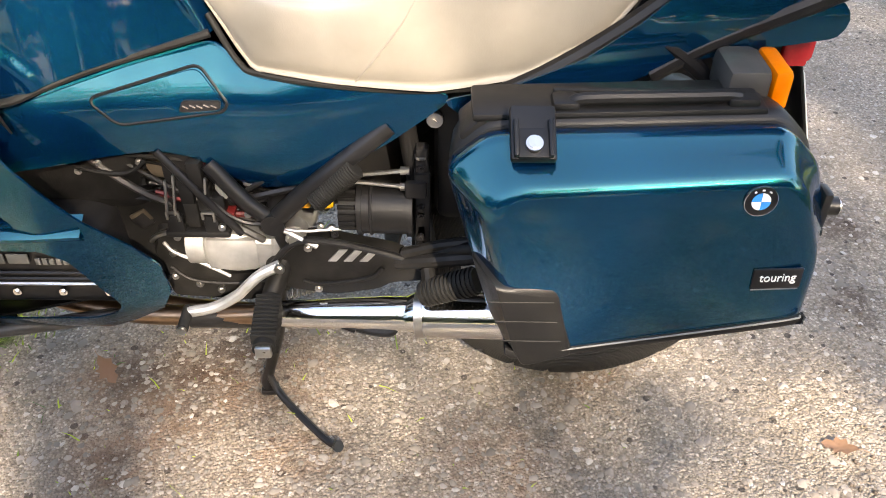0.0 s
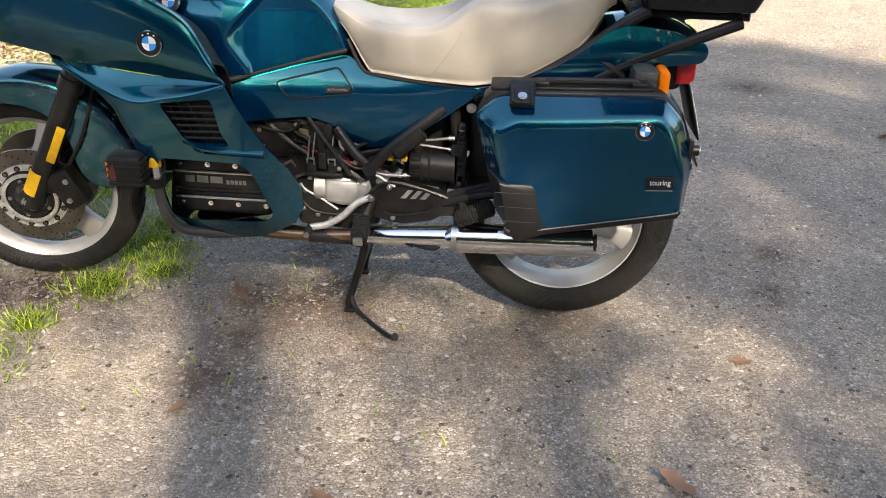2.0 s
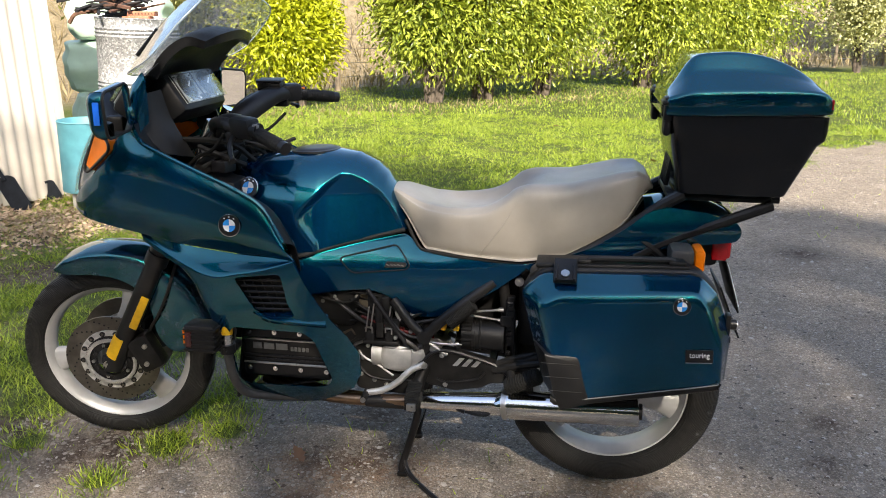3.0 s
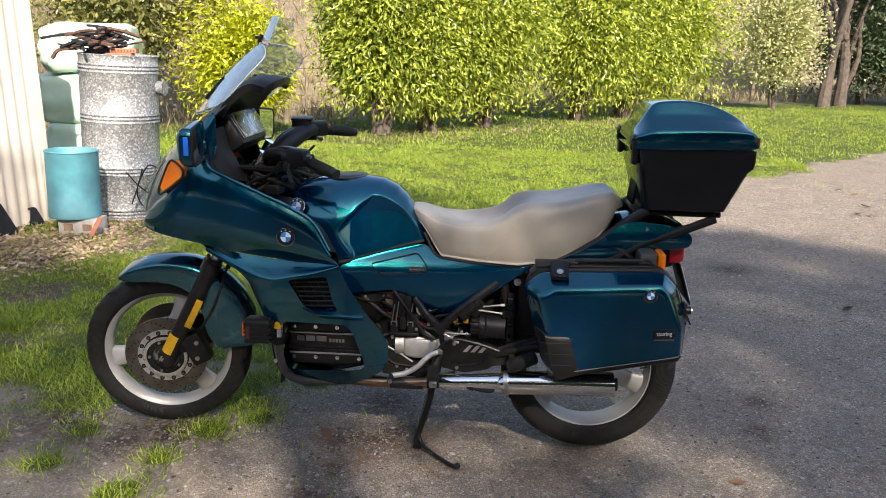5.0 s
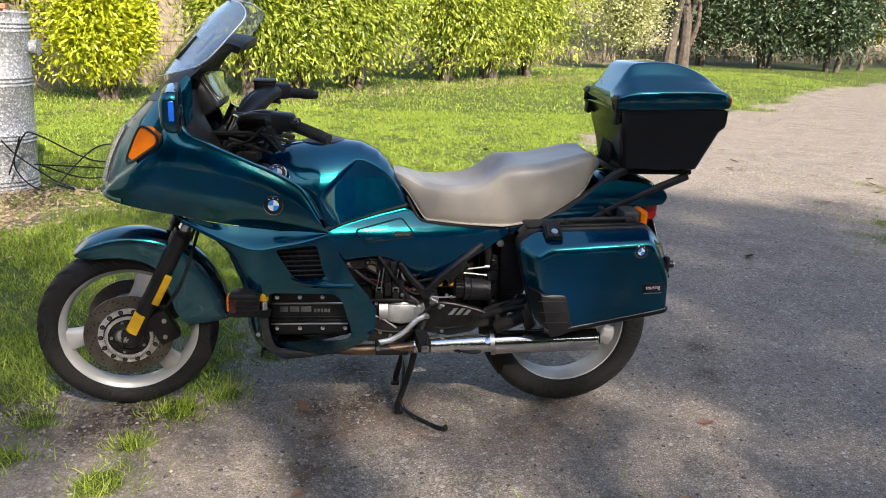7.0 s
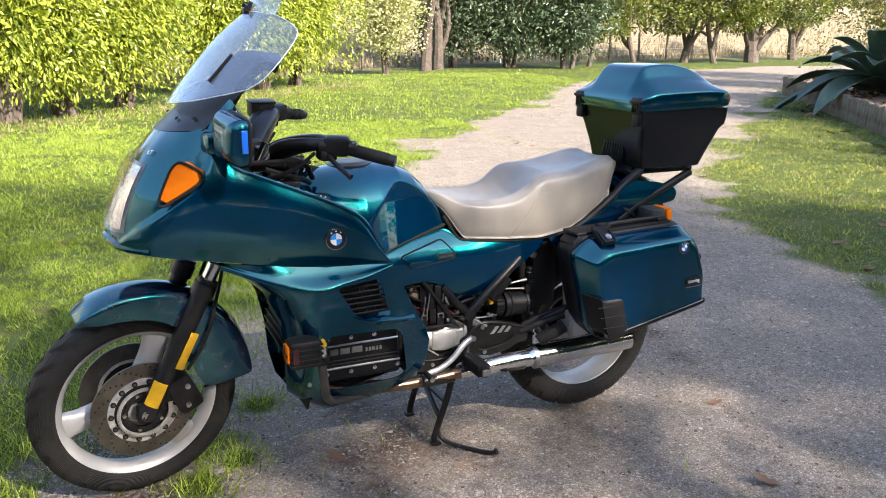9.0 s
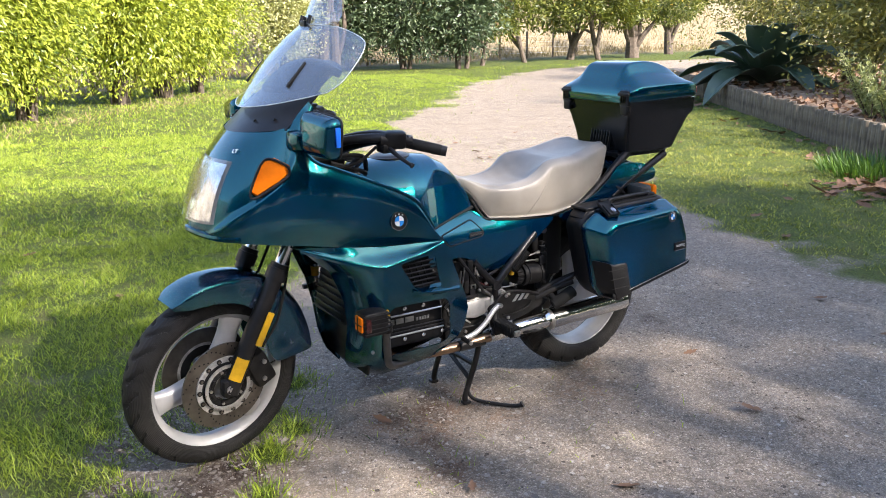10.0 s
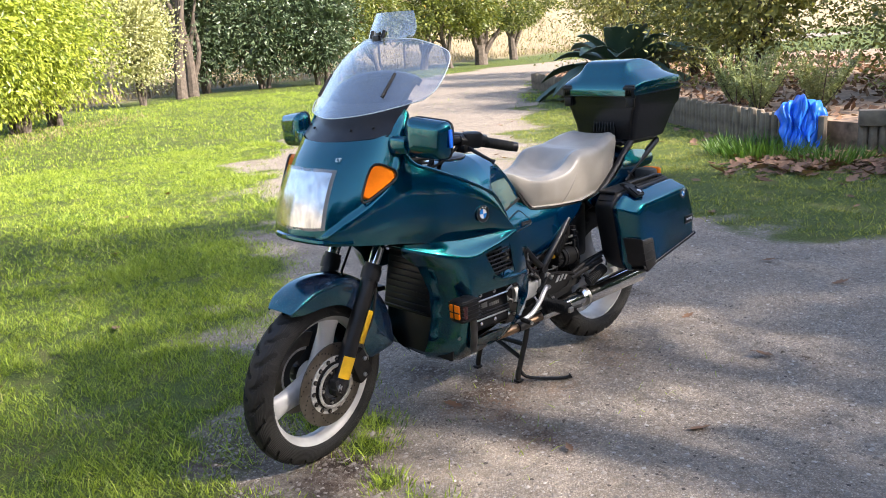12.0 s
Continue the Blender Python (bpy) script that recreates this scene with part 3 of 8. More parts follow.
TUFTS = [(-1.61, 0.85, 0.09), (-1.27, 0.70, 0.10), (-1.59, 1.10, 0.08), (-1.23, 0.92, 0.06), (-1.13, 1.15, 0.10), (-1.08, 1.42, 0.15), (-0.98, 1.28, 0.09), (-0.84, 1.66, 0.10), (-1.9, 0.95, 0.06), (-1.25, 1.95, 0.24)]
BARE = [(-3.1, 3.6, 0.55, 0.5), (-2.8, 4.2, 0.7, 0.3), (-1.45, 1.50, 0.30, 0.16), (-2.75, 2.7, 0.22, 0.25), (-2.36, 1.95, 0.25, 0.2), (-3.05, 3.8, 0.5, 0.3), (-0.81, 2.63, 0.25, 0.15), (-1.33, 1.72, 0.16, 0.10)]


def lawn_at(x, y):
    """How grassy the ground is, 0 to 1."""
    d = seg_dist(x, y, DRIVE, True) * np.where(in_poly(x, y, DRIVE), -1, 1) + wobble(x, y)
    d = d + 0.5 * (patches(x, y, 0.35, 3) - 0.5) + 0.25 * (patches(x, y, 0.11, 4) - 0.5)
    g = np.clip(0.5 + d * 1.4, 0, 1)
    worn = np.clip((patches(x, y, 1.6, 5) * 0.6 + patches(x, y, 0.45, 6) * 0.4 - 0.60) * 6, 0, 1) * np.clip(1.6 - d * 0.35, 0, 1)
    g = np.minimum(g, 1 - 0.34 * worn)
    for a, b_, r in TUFTS:
        g = np.maximum(g, np.clip(1.25 - np.hypot(x - a, y - b_) / r, 0, 1))
    for a, b_, rx, ry in BARE:
        g = np.minimum(g, np.clip(np.hypot((x - a) / rx, (y - b_) / ry) * 0.45 + 0.12 + 0.9 * wobble(x * 1.7, y * 2.1), 0.38, 1))
    return g


def bank_at(x, y):
    d = seg_dist(x, y, BANK_LINE)
    beyond = in_poly(x, y, BANK_LINE + [(120, 400), (-400, 400), (-400, -46)])
    return np.where(beyond, d, -d)


def height_at(x, y):
    d = np.maximum(bank_at(x, y) - 1.2, 0)
    h = 9.0 * (1 - np.exp(-d / 18.0)) * np.clip(d / 4, 0, 1)
    near = np.hypot(x + 0.3, y - 1.2)
    h = h + 0.017 * np.exp(-(((x + 1.30) / 0.30) ** 2 + ((y - 1.19) / 0.22) ** 2))
    return h + 0.006 * np.sin(2.1 * x + 0.7) * np.sin(1.7 * y) * np.clip(near - 1.5, 0, 1) + 0.02 * np.sin(0.6 * x) * np.sin(0.5 * y + 1) * np.clip((near - 5) / 4, 0, 1)


def axis_steps(lo, hi, a, b_, fine_, grow):
    mid = list(np.arange(a, b_, fine_))
    up, s, q = [], fine_, b_
    while q < hi:
        up.append(q)
        s *= grow
        q += s
    dn, s, q = [], fine_, a
    while q > lo:
        s *= grow
        q -= s
        dn.append(q)
    return np.array(dn[::-1] + mid + up + [hi])


gx = axis_steps(-400, 400, -4.5, 7.0, 0.05, 1.09)
gy = axis_steps(-400, 400, -1.5, 10.0, 0.05, 1.09)
GX, GY = np.meshgrid(gx, gy)
fx, fy = GX.ravel(), GY.ravel()
nx, ny = len(gx), len(gy)
ii, jj = np.meshgrid(np.arange(nx - 1), np.arange(ny - 1))
q0 = (jj * nx + ii).ravel()
quads = np.stack([q0, q0 + 1, q0 + nx + 1, q0 + nx], 1)
gme = big_mesh("ground", np.stack([fx, fy, height_at(fx, fy)], 1), len(quads), quads, M_GROUND, True)
STAINS = [(-3.3, 3.5, 0.8), (-2.75, 2.75, 0.6), (-2.3, 1.9, 0.4), (-1.25, 1.1, 0.2), (-1.7, 1.2, 0.25), (-1.45, 1.5, 0.3), (-1.35, 1.05, 0.18), (-0.50, 1.16, 0.15), (-0.41, 1.24, 0.10), (-0.65, 0.74, 0.06), (-0.52, 1.50, 0.12), (-0.66, 0.74, 0.09), (-0.62, 0.93, 0.08), (0.95, 1.40, 0.07), (1.04, 1.69, 0.07), (1.5, 3.9, 0.15), (-0.62, 1.15, 0.10)]
RUSTS = [(-0.65, 0.62, 0.05), (-0.65, 0.76, 0.08), (-0.58, 1.02, 0.14), (-0.40, 1.13, 0.10), (-0.30, 1.16, 0.09), (-0.70, 1.13, 0.08), (-0.28, 0.95, 0.10), (0.10, 0.95, 0.12), (0.3, 1.2, 0.10)]


def spots_at(x, y, spots_):
    g = np.zeros(np.shape(x))
    for a, b_, r_ in spots_:
        g = np.maximum(g, np.exp(-((x - a) ** 2 + (y - b_) ** 2) / (r_ * r_)))
    return g


for nm, val in (("stain", spots_at(fx, fy, STAINS)), ("rust", spots_at(fx, fy, RUSTS)), ("lawn", lawn_at(fx, fy)), ("bank", np.clip((bank_at(fx, fy) + 0.6) / 1.4, 0, 1))):
    at = gme.attributes.new(nm, "FLOAT", "POINT")
    at.data.foreach_set("value", val.astype(np.float32))
ground = tagged(new("ground", gme), "gravel drive running into patchy green lawn and a dry grass bank", "ground", kind="structure")

# ---- loose gravel ----
rng = np.random.default_rng(7)


def pebbles(n, x0, x1, y0, y1, smin, smax, seed, power=2.5):
    r = np.random.default_rng(seed)
    x, y = r.uniform(x0, x1, n), r.uniform(y0, y1, n)
    k = (lawn_at(x, y) < 0.55)
    x, y = x[k], y[k]
    n = len(x)
    s = smin + (smax - smin) * r.random(n) ** power
    base = np.array([(1, 0.1, 0), (0.4, 0.9, 0.1), (-0.6, 0.8, 0), (-1, -0.2, 0.1), (-0.3, -0.9, 0), (0.6, -0.8, 0.1), (0.1, 0, 0.9)])
    tri = [(k, (k + 1) % 6, 6) for k in range(6)]
    v = base[None] * s[:, None, None] * r.uniform(0.6, 1.0, (n, 7, 1)) * np.stack([np.ones(n), r.uniform(0.6, 1, n), r.uniform(0.5, 0.9, n)], 1)[:, None, :]
    t = r.uniform(0, math.tau, n)
    c, sn = np.cos(t)[:, None], np.sin(t)[:, None]
    vx = v[:, :, 0] * c - v[:, :, 1] * sn
    vy = v[:, :, 0] * sn + v[:, :, 1] * c
    v = np.stack([vx + x[:, None], vy + y[:, None], v[:, :, 2] + height_at(x, y)[:, None] - 0.0004], 2)
    f = (np.arange(n) * 7)[:, None, None] + np.array(tri)[None]
    return v.reshape(-1, 3), f.reshape(-1, 3)


pv, pf = [], []
off = 0
for spec in ((130000, -1.7, 2.6, -0.6, 2.8, 0.0015, 0.010, 1, 4.0), (80000, -2.0, 6.0, -1.2, 8.0, 0.003, 0.016, 2, 3.2)):
    a, b_ = pebbles(*spec)
    pv.append(a)
    pf.append(b_ + off)
    off += len(a)
pv, pf = np.concatenate(pv), np.concatenate(pf)
tagged(new("gravel", big_mesh("gravel", pv, len(pf), pf, M_PEBBLE)), "loose pale pebbles lying on the drive", "gravel", kind="stuff")


# ---- grass ----
def blades(n, x0, x1, y0, y1, hmin, hmax, wid, seed, thr=0.5, lean=0.5):
    r = np.random.default_rng(seed)
    x, y = r.uniform(x0, x1, n), r.uniform(y0, y1, n)
    g = lawn_at(x, y) + r.normal(0, 0.22, n)
    patch = 0.5 + 0.5 * np.sin(2.7 * x + 1.3 * y) * np.sin(1.9 * y - 0.8 * x + 2)
    clump = patches(x, y, 0.055, 8) * 0.55 + patches(x, y, 0.22, 9) * 0.45
    k = (g > thr) & (bank_at(x, y) < 0.5) & (r.random(n) < (0.65 + 0.35 * patch) * np.clip(clump * 3.6 - 0.85, 0.10, 1))
    k &= ~((np.hypot(x + 3.12, y - 4.95) < 0.33) | (np.hypot(x + 3.17, y - 4.3) < 0.2))
    x, y, patch = x[k], y[k], patch[k] * 0.5 + clump[k] * 0.8
    n = len(x)
    h = (hmin + (hmax - hmin) * r.random(n) ** 2) * (0.35 + 1.0 * patch)
    t = r.uniform(0, math.tau, n)
    lx, ly = r.normal(0, lean, n) * h, r.normal(0, lean, n) * h
    z = height_at(x, y) - 0.004
    c, s = np.cos(t) * wid, np.sin(t) * wid
    a = np.stack([x - c, y - s, z], 1)
    b_ = np.stack([x + c, y + s, z], 1)
    e1 = np.stack([x - c * 0.7 + lx * 0.45, y - s * 0.7 + ly * 0.45, z + h * 0.6], 1)
    e2 = np.stack([x + c * 0.7 + lx * 0.45, y + s * 0.7 + ly * 0.45, z + h * 0.6], 1)
    tip = np.stack([x + lx, y + ly, z + h], 1)
    v = np.stack([a, b_, e1, e2, tip], 1).reshape(-1, 3)
    o = (np.arange(n) * 5)[:, None, None]
    f = (o + np.array([(0, 1, 3), (0, 3, 2), (2, 3, 4)])[None]).reshape(-1, 3)
    return v, f


def grass_field(specs, label, mat):
    gv, gf, o = [], [], 0
    for sp in specs:
        a, b_ = blades(*sp)
        gv.append(a)
        gf.append(b_ + o)
        o += len(a)
    gv, gf = np.concatenate(gv), np.concatenate(gf)
    return tagged(new("grass", big_mesh("grass", gv, len(gf), gf, mat)), label, "grass", kind="stuff")


grass_field([(360000, -3.6, 0.4, 0.5, 4.6, 0.008, 0.046, 0.0019, 21, 0.5, 0.75), (360000, -6.0, 4.0, 4.3, 10.5, 0.010, 0.046, 0.0032, 22, 0.5, 0.8),
             (150000, -7.0, 12.0, 10.0, 22.0, 0.02, 0.055, 0.005, 23),
             (20000, 8.0, 22.0, 8.0, 24.0, 0.02, 0.06, 0.007, 25)], "short mown lawn grass with bare worn patches", M_GRASS)
grass_field([(120000, 2.6, 9.5, 0.8, 8.5, 0.010, 0.036, 0.0034, 24, 0.5, 0.9)], "short yellowing lawn grass beside the log edging", M_DRYLAWN)


def tuft(x, y, r, h, n, mat, label, seed, name="grass_tuft", wide=0.004):
    q = np.random.default_rng(seed)
    a = q.uniform(0, math.tau, n)
    d = r * np.sqrt(q.random(n)) * 0.5
    c = np.stack([x + d * np.cos(a), y + d * np.sin(a), np.full(n, float(height_at(np.array([x]), np.array([y]))[0]) - 0.01)], 1)
    w = np.stack([np.cos(a) * 0.5, np.sin(a) * 0.5, np.full(n, 1.0)], 1)
    return tagged(new(name, leaves(name, q, c, w, h, wide * 2, mat, 0.1, 0.25)), label, "grass tuft", "tufts", "stuff")


for k, (x, y, r) in enumerate(TUFTS):
    tuft(x, y, r * 3.0, 0.042, 130, M_GRASS, "small tuft of green grass growing in the gravel", 60 + k, wide=0.0022)
tuft(5.75, 3.0, 1.1, 0.22, 700, M_LONGGRASS, "long green grass growing against the log edging", 80, wide=0.008)
tuft(5.5, 2.2, 0.7, 0.17, 350, M_LONGGRASS, "long green grass growing against the log edging", 81, wide=0.008)
tuft(6.3, 1.5, 0.9, 0.15, 300, M_LONGGRASS, "long green grass growing against the log edging", 82, wide=0.008)

# dry grass standing along the fence and up the bank
r = np.random.default_rng(90)
n = 90000
x, y = r.uniform(-14, 46, n), r.uniform(6, 60, n)
bd = bank_at(x, y)
k = (bd > -0.4) & (bd < 26)
x, y = x[k], y[k]
c = np.stack([x, y, height_at(x, y) - 0.02], 1)
w = np.stack([r.normal(0, 0.3, len(x)), r.normal(0, 0.3, len(x)), np.ones(len(x))], 1)
tagged(new("dry_grass", leaves("dry_grass", r, c, w, 0.42, 0.03, M_DRYGRASS, 0.1, 0.2)), "tall bleached dry grass on the bank", "dry grass", kind="stuff")


n = 1300
s_ = r.random(n)
x = -4.6 + 9.6 * s_ + r.normal(0.55, 0.45, n)
y = 9.9 + 9.2 * s_ - r.normal(0.55, 0.45, n)
c = np.stack([x, y, height_at(x, y) - 0.02], 1)
w = np.stack([r.normal(0, 0.5, n), r.normal(0, 0.5, n), np.ones(n)], 1)
tagged(new("dry_grass", leaves("dry_grass", r, c, w, 0.12, 0.016, M_DRYGRASS, 0.1, 0.4)), "bleached straw grass along the foot of the hedge", "dry grass", kind="stuff")
n = 5000
x, y = r.uniform(-14, 46, n), r.uniform(6, 60, n)
bd = bank_at(x, y)
k = (bd > 0.3) & (bd < 20) & (np.sin(0.9 * x + 0.4 * y) * np.sin(0.7 * y - 0.3 * x) > 0.05)
x, y = x[k], y[k]
c = np.stack([x, y, height_at(x, y) - 0.02], 1)
w = np.stack([r.normal(0, 0.5, len(x)), r.normal(0, 0.5, len(x)), np.ones(len(x))], 1)
tagged(new("dead_brush", leaves("dead_brush", r, c, w, 0.8, 0.014, M_BARK, 0.1, 0.25)), "bare grey-brown scrub stalks on the bank", "scrub", kind="stuff")


# ---- bushes and trees ----
def blob_points(r, n, c, rad, inner=0.55, lumps=7, seed=0):
    """Points in the outer shell of a lumpy ellipsoid, with outward ways."""
    d = r.normal(0, 1, (n, 3))
    d /= np.linalg.norm(d, axis=1)[:, None]
    q = np.random.default_rng(seed)
    bump_ = np.ones(n)
    for _ in range(lumps):
        a = q.normal(0, 1, 3)
        a /= np.linalg.norm(a)
        bump_ += q.uniform(-0.16, 0.20) * np.exp(-((1 - d @ a) / 0.22))
    s = (inner + (1 - inner) * r.random(n) ** 0.45) * bump_
    return np.asarray(c) + d * s[:, None] * np.asarray(rad), d


def trunk_geo(base, top, r0, r1, bend, seed):
    q = random.Random(seed)
    b_, t = Vector(base), Vector(top)
    pts = [b_.lerp(t, s) + Vector((q.uniform(-bend, bend), q.uniform(-bend, bend), 0)) * (s > 0) for s in (0, 0.3, 0.6, 1.0)]
    return tube(pts, lambda s: r0 * (1 - s) ** 1.5 * 0.35 + r0 + (r1 - r0) * s, 9, 10)


def bush(name, x, y, rad, zc, n, leaf, wid, mat, label, category, seed, stems=4, group="", foot=0.5, droop=-0.15):
    """Stems and a crown of small leaves, thinner at the foot."""
    z0 = float(height_at(np.array([x]), np.array([y]))[0])
    e = thing(name, pose(x, y, z0), label, category, group)
    r = np.random.default_rng(seed)
    q = random.Random(seed)
    for s in range(stems):
        a = q.uniform(0, math.tau)
        o = q.uniform(0.02, 0.25)
        bx, by = math.cos(a) * o * rad[0] * 0.5, math.sin(a) * o * rad[1] * 0.5
        part("stem", trunk_geo((bx, by, -0.05), (bx * 3, by * 3, zc + rad[2] * 0.3), 0.035 + 0.012 * rad[2], 0.012, 0.06, seed + s), M_BARK, e)
    pts, ways = [], []
    for i in range(5):
        f = 0.62 + 0.12 * i
        p, d = blob_points(r, n // 5, (q.uniform(-.2, .2) * rad[0], q.uniform(-.2, .2) * rad[1], zc + q.uniform(-.12, .12) * rad[2]), [a * f for a in rad], 0.5, 9, seed * 7 + i)
        pts.append(p)
        ways.append(d)
    p, d = np.concatenate(pts), np.concatenate(ways)
    k = p[:, 2] > foot * (0.5 + 0.8 * r.random(len(p)))
    part_mesh = leaves("crown", r, p[k], d[k] * [1, 1, 0.8] - [0, 0, droop], leaf, wid, mat, 0.22, 0.85)
    crown = new("crown", part_mesh)
    crown.parent = e
    core, cd = blob_points(r, n // 9, (0, 0, zc), [a * 0.62 for a in rad], 0.2, 5, seed)
    core = core[core[:, 2] > foot]
    inner = new("inner_foliage", leaves("inner_foliage", r, core, cd[:len(core)], leaf * 2.2, wid * 3.0, mat, 0.2, 0.8))
    inner.parent = e
    return e


# the laurel hedge, bush by bush
for i, (x, y, rx, zc, rz) in enumerate([(-2.20, 12.2, 1.10, 1.75, 1.75), (-1.45, 12.97, 1.15, 1.9, 1.9), (-0.50, 13.95, 1.32, 1.9, 1.9), (1.45, 16.0, 1.42, 1.95, 1.95), (2.50, 17.1, 1.30, 1.95, 1.95), (3.60, 18.2, 1.35, 1.9, 1.9)]):
    bush("laurel_bush", x, y, (rx, rx * 0.9, rz), zc + 0.1, 20000, 0.112, 0.038, M_LAUREL, "clipped laurel hedge bush with glossy yellow-green leaves", "hedge bush", 100 + i, 8, "laurel hedge", foot=(0.5, 0.3, 0.42, 0.25, 0.4, 0.3)[i], droop=0.75)
bush("yellow_bush", -4.1, 11.2, (0.85, 0.8, 1.0), 1.15, 9000, 0.105, 0.036, M_YELLOWBUSH, "bright yellow-green bush beside the fence", "bush", 120, 4, foot=0.3, droop=0.6)
bush("olive_tree", -6.1, 11.6, (1.9, 1.6, 2.0), 2.5, 9000, 0.10, 0.05, M_OLIVE, "dense dark olive-green bush behind the bales", "bush", 121, 4, foot=0.3)
bush("olive_tree", -7.9, 14.0, (1.7, 1.7, 2.2), 2.6, 6000, 0.10, 0.05, M_OLIVE, "dense dark olive-green bush behind the shed", "bush", 122, 4, foot=0.3)
bush("pale_bush", 7.3, 22.0, (1.15, 1.1, 1.75), 2.0, 9500, 0.10, 0.055, M_PALEBUSH, "rounded pale variegated bush on a short trunk", "bush", 123, 3, foot=0.6)
for i, (x, y, rx, zc, rz) in enumerate([(11.0, 25.3, 1.9, 2.4, 2.5), (13.0, 24.6, 2.0, 2.2, 2.4), (14.6, 23.6, 1.6, 2.2, 2.3)]):
    bush("evergreen_shrub", x, y, (rx, rx, rz), zc, 9000, 0.17, 0.065, M_CONIFER, "tall dark evergreen shrub with some browned leaves", "shrub", 130 + i, 4, "dark evergreens", foot=0.4)


def tree(name, x, y, hgt, r0, crowns, n, leaf, wid, mat, label, seed, limbs=5, lean=(0, 0)):
    z0 = float(height_at(np.array([x]), np.array([y]))[0])
    e = thing(name, pose(x, y, z0), label, "tree", "trees along the drive")
    q = random.Random(seed)
    r = np.random.default_rng(seed)
    top = (lean[0], lean[1], hgt * 0.75)
    part("trunk", trunk_geo((0, 0, -0.1), top, r0, r0 * 0.35, r0 * 0.5, seed), M_BARK, e)
    for i in range(limbs):
        c = crowns[i % len(crowns)]
        s = q.uniform(0.08, 0.45)
        part("limb", trunk_geo(Vector((0, 0, -0.1)).lerp(Vector(top), s), (c[0][0] * 0.8, c[0][1] * 0.8, c[0][2]), r0 * 0.55, r0 * 0.10, 0.15, seed + i), M_BARK, e)
    crowns = [(*c, 1.0)[:3] for c in crowns]
    tot = sum(c[1][0] * c[1][2] * c[2] for c in crowns)
    pts, ways = [], []
    for i, (c, rad, thick_) in enumerate(crowns):
        p, d = blob_points(r, int(n * rad[0] * rad[2] * thick_ / tot), c, rad, 0.25, 10, seed + 31 * i)
        clump = np.sin(p[:, 0] * 4.1 + seed) * np.sin(p[:, 1] * 3.7) * np.sin(p[:, 2] * 4.5) > -0.12
        pts.append(p[clump])
        ways.append(d[clump])
    crown = new("crown", leaves("crown", r, np.concatenate(pts), np.concatenate(ways) * [1, 1, 0.5] + [0, 0, -0.3], leaf, wid, mat, 0.2, 0.6))
    crown.parent = e
    return e


for i, (x, y, ln) in enumerate([(9.25, 23.6, 0.35), (9.95, 24.2, -0.25)]):
    q = random.Random(330 + i)
    cs = [((q.uniform(-1.2, 1.2), q.uniform(-1.0, 1.0), q.uniform(3.6, 5.6)), (q.uniform(0.6, 1.1), q.uniform(0.6, 1.0), q.uniform(0.5, 0.9))) for _ in range(9)]
    tree("tree", x, y, 6.4, 0.15, cs, 5000, 0.17, 0.07, M_CONIFER, "dark tree with a bare trunk beside the evergreens", 335 + i, 5, (ln, 0.0))

TREES = [(16.6, 25.2, 5.2, 0.075, 1.1), (19.8, 26.6, 5.6, 0.085, -1.2), (22.6, 27.0, 5.8, 0.14, 1.3), (23.4, 26.0, 5.4, 0.10, -1.1), (26.2, 26.8, 6.5, 0.25, 0.6), (31.0, 29.0, 6.0, 0.18, 0.0)]
for i, (x, y, h, r0, ln) in enumerate(TREES):
    q = random.Random(300 + i)
    cs = [((q.uniform(-2.1, 2.1), q.uniform(-1.4, 1.4), q.uniform(1.5, 4.4)), (q.uniform(0.6, 1.35), q.uniform(0.6, 1.2), q.uniform(0.35, 0.8))) for _ in range(15)]
    tree("tree", x, y, h, r0, cs, 9000, 0.19, 0.085, M_TREELEAF, "leaning tree with a forked grey trunk and sparse hanging leaves", 310 + i, 6, (ln, 0.2))

# shrubs behind the garden edging
for i, (x, y, rx, zc, rz, n) in enumerate([(16.5, 11.5, 2.2, 2.6, 2.6, 9000), (13.4, 8.0, 1.8, 2.2, 2.2, 8000), (11.0, 5.8, 1.7, 2.1, 2.1, 8000), (12.5, 3.0, 2.3, 2.5, 2.5, 9000), (9.6, 2.2, 1.1, 1.2, 1.2, 5000), (11.5, -0.3, 2.0, 2.6, 2.6, 9000), (19.5, 14.5, 2.4, 2.8, 2.7, 8000)]):
    bush("garden_shrub", x, y, (rx, rx, rz), zc, int(n * 1.3), 0.095, 0.045, M_OLIVE, "loose dark olive garden shrub in a leaf-strewn bed", "shrub", 150 + i, 5, "garden shrubs", foot=0.3)
for i, (x, y) in enumerate([(7.15, 3.75), (7.5, 3.15), (7.75, 4.35)]):
    e = thing("rosemary_shrub", pose(x, y, 0.25), "wispy grey-green shrub with upright twigs", "shrub", "grey shrubs")
    r = np.random.default_rng(170 + i)
    q = random.Random(170 + i)
    ps, ds = [], []
    for s in range(46):
        a, l = q.uniform(0, math.tau), q.uniform(0.35, 0.85)
        tip = Vector((math.cos(a) * l * 0.6, math.sin(a) * l * 0.6, l))
        if s < 12:
            part("twig", tube([(0, 0, 0), tip * 0.5 + Vector((0, 0, -0.05)), tip], lambda u: 0.009 * (1 - u) + 0.002, 5, 5), M_BARK, e)
        tt = r.uniform(0.25, 1, 70)
        ps.append(np.array(tip)[None] * tt[:, None])
        ds.append(r.normal(0, 1, (70, 3)) + np.array(tip)[None])
    cw = new("crown", leaves("crown", r, np.concatenate(ps), np.concatenate(ds), 0.06, 0.018, M_ROSEMARY, 0.1, 0.4))
    cw.parent = e

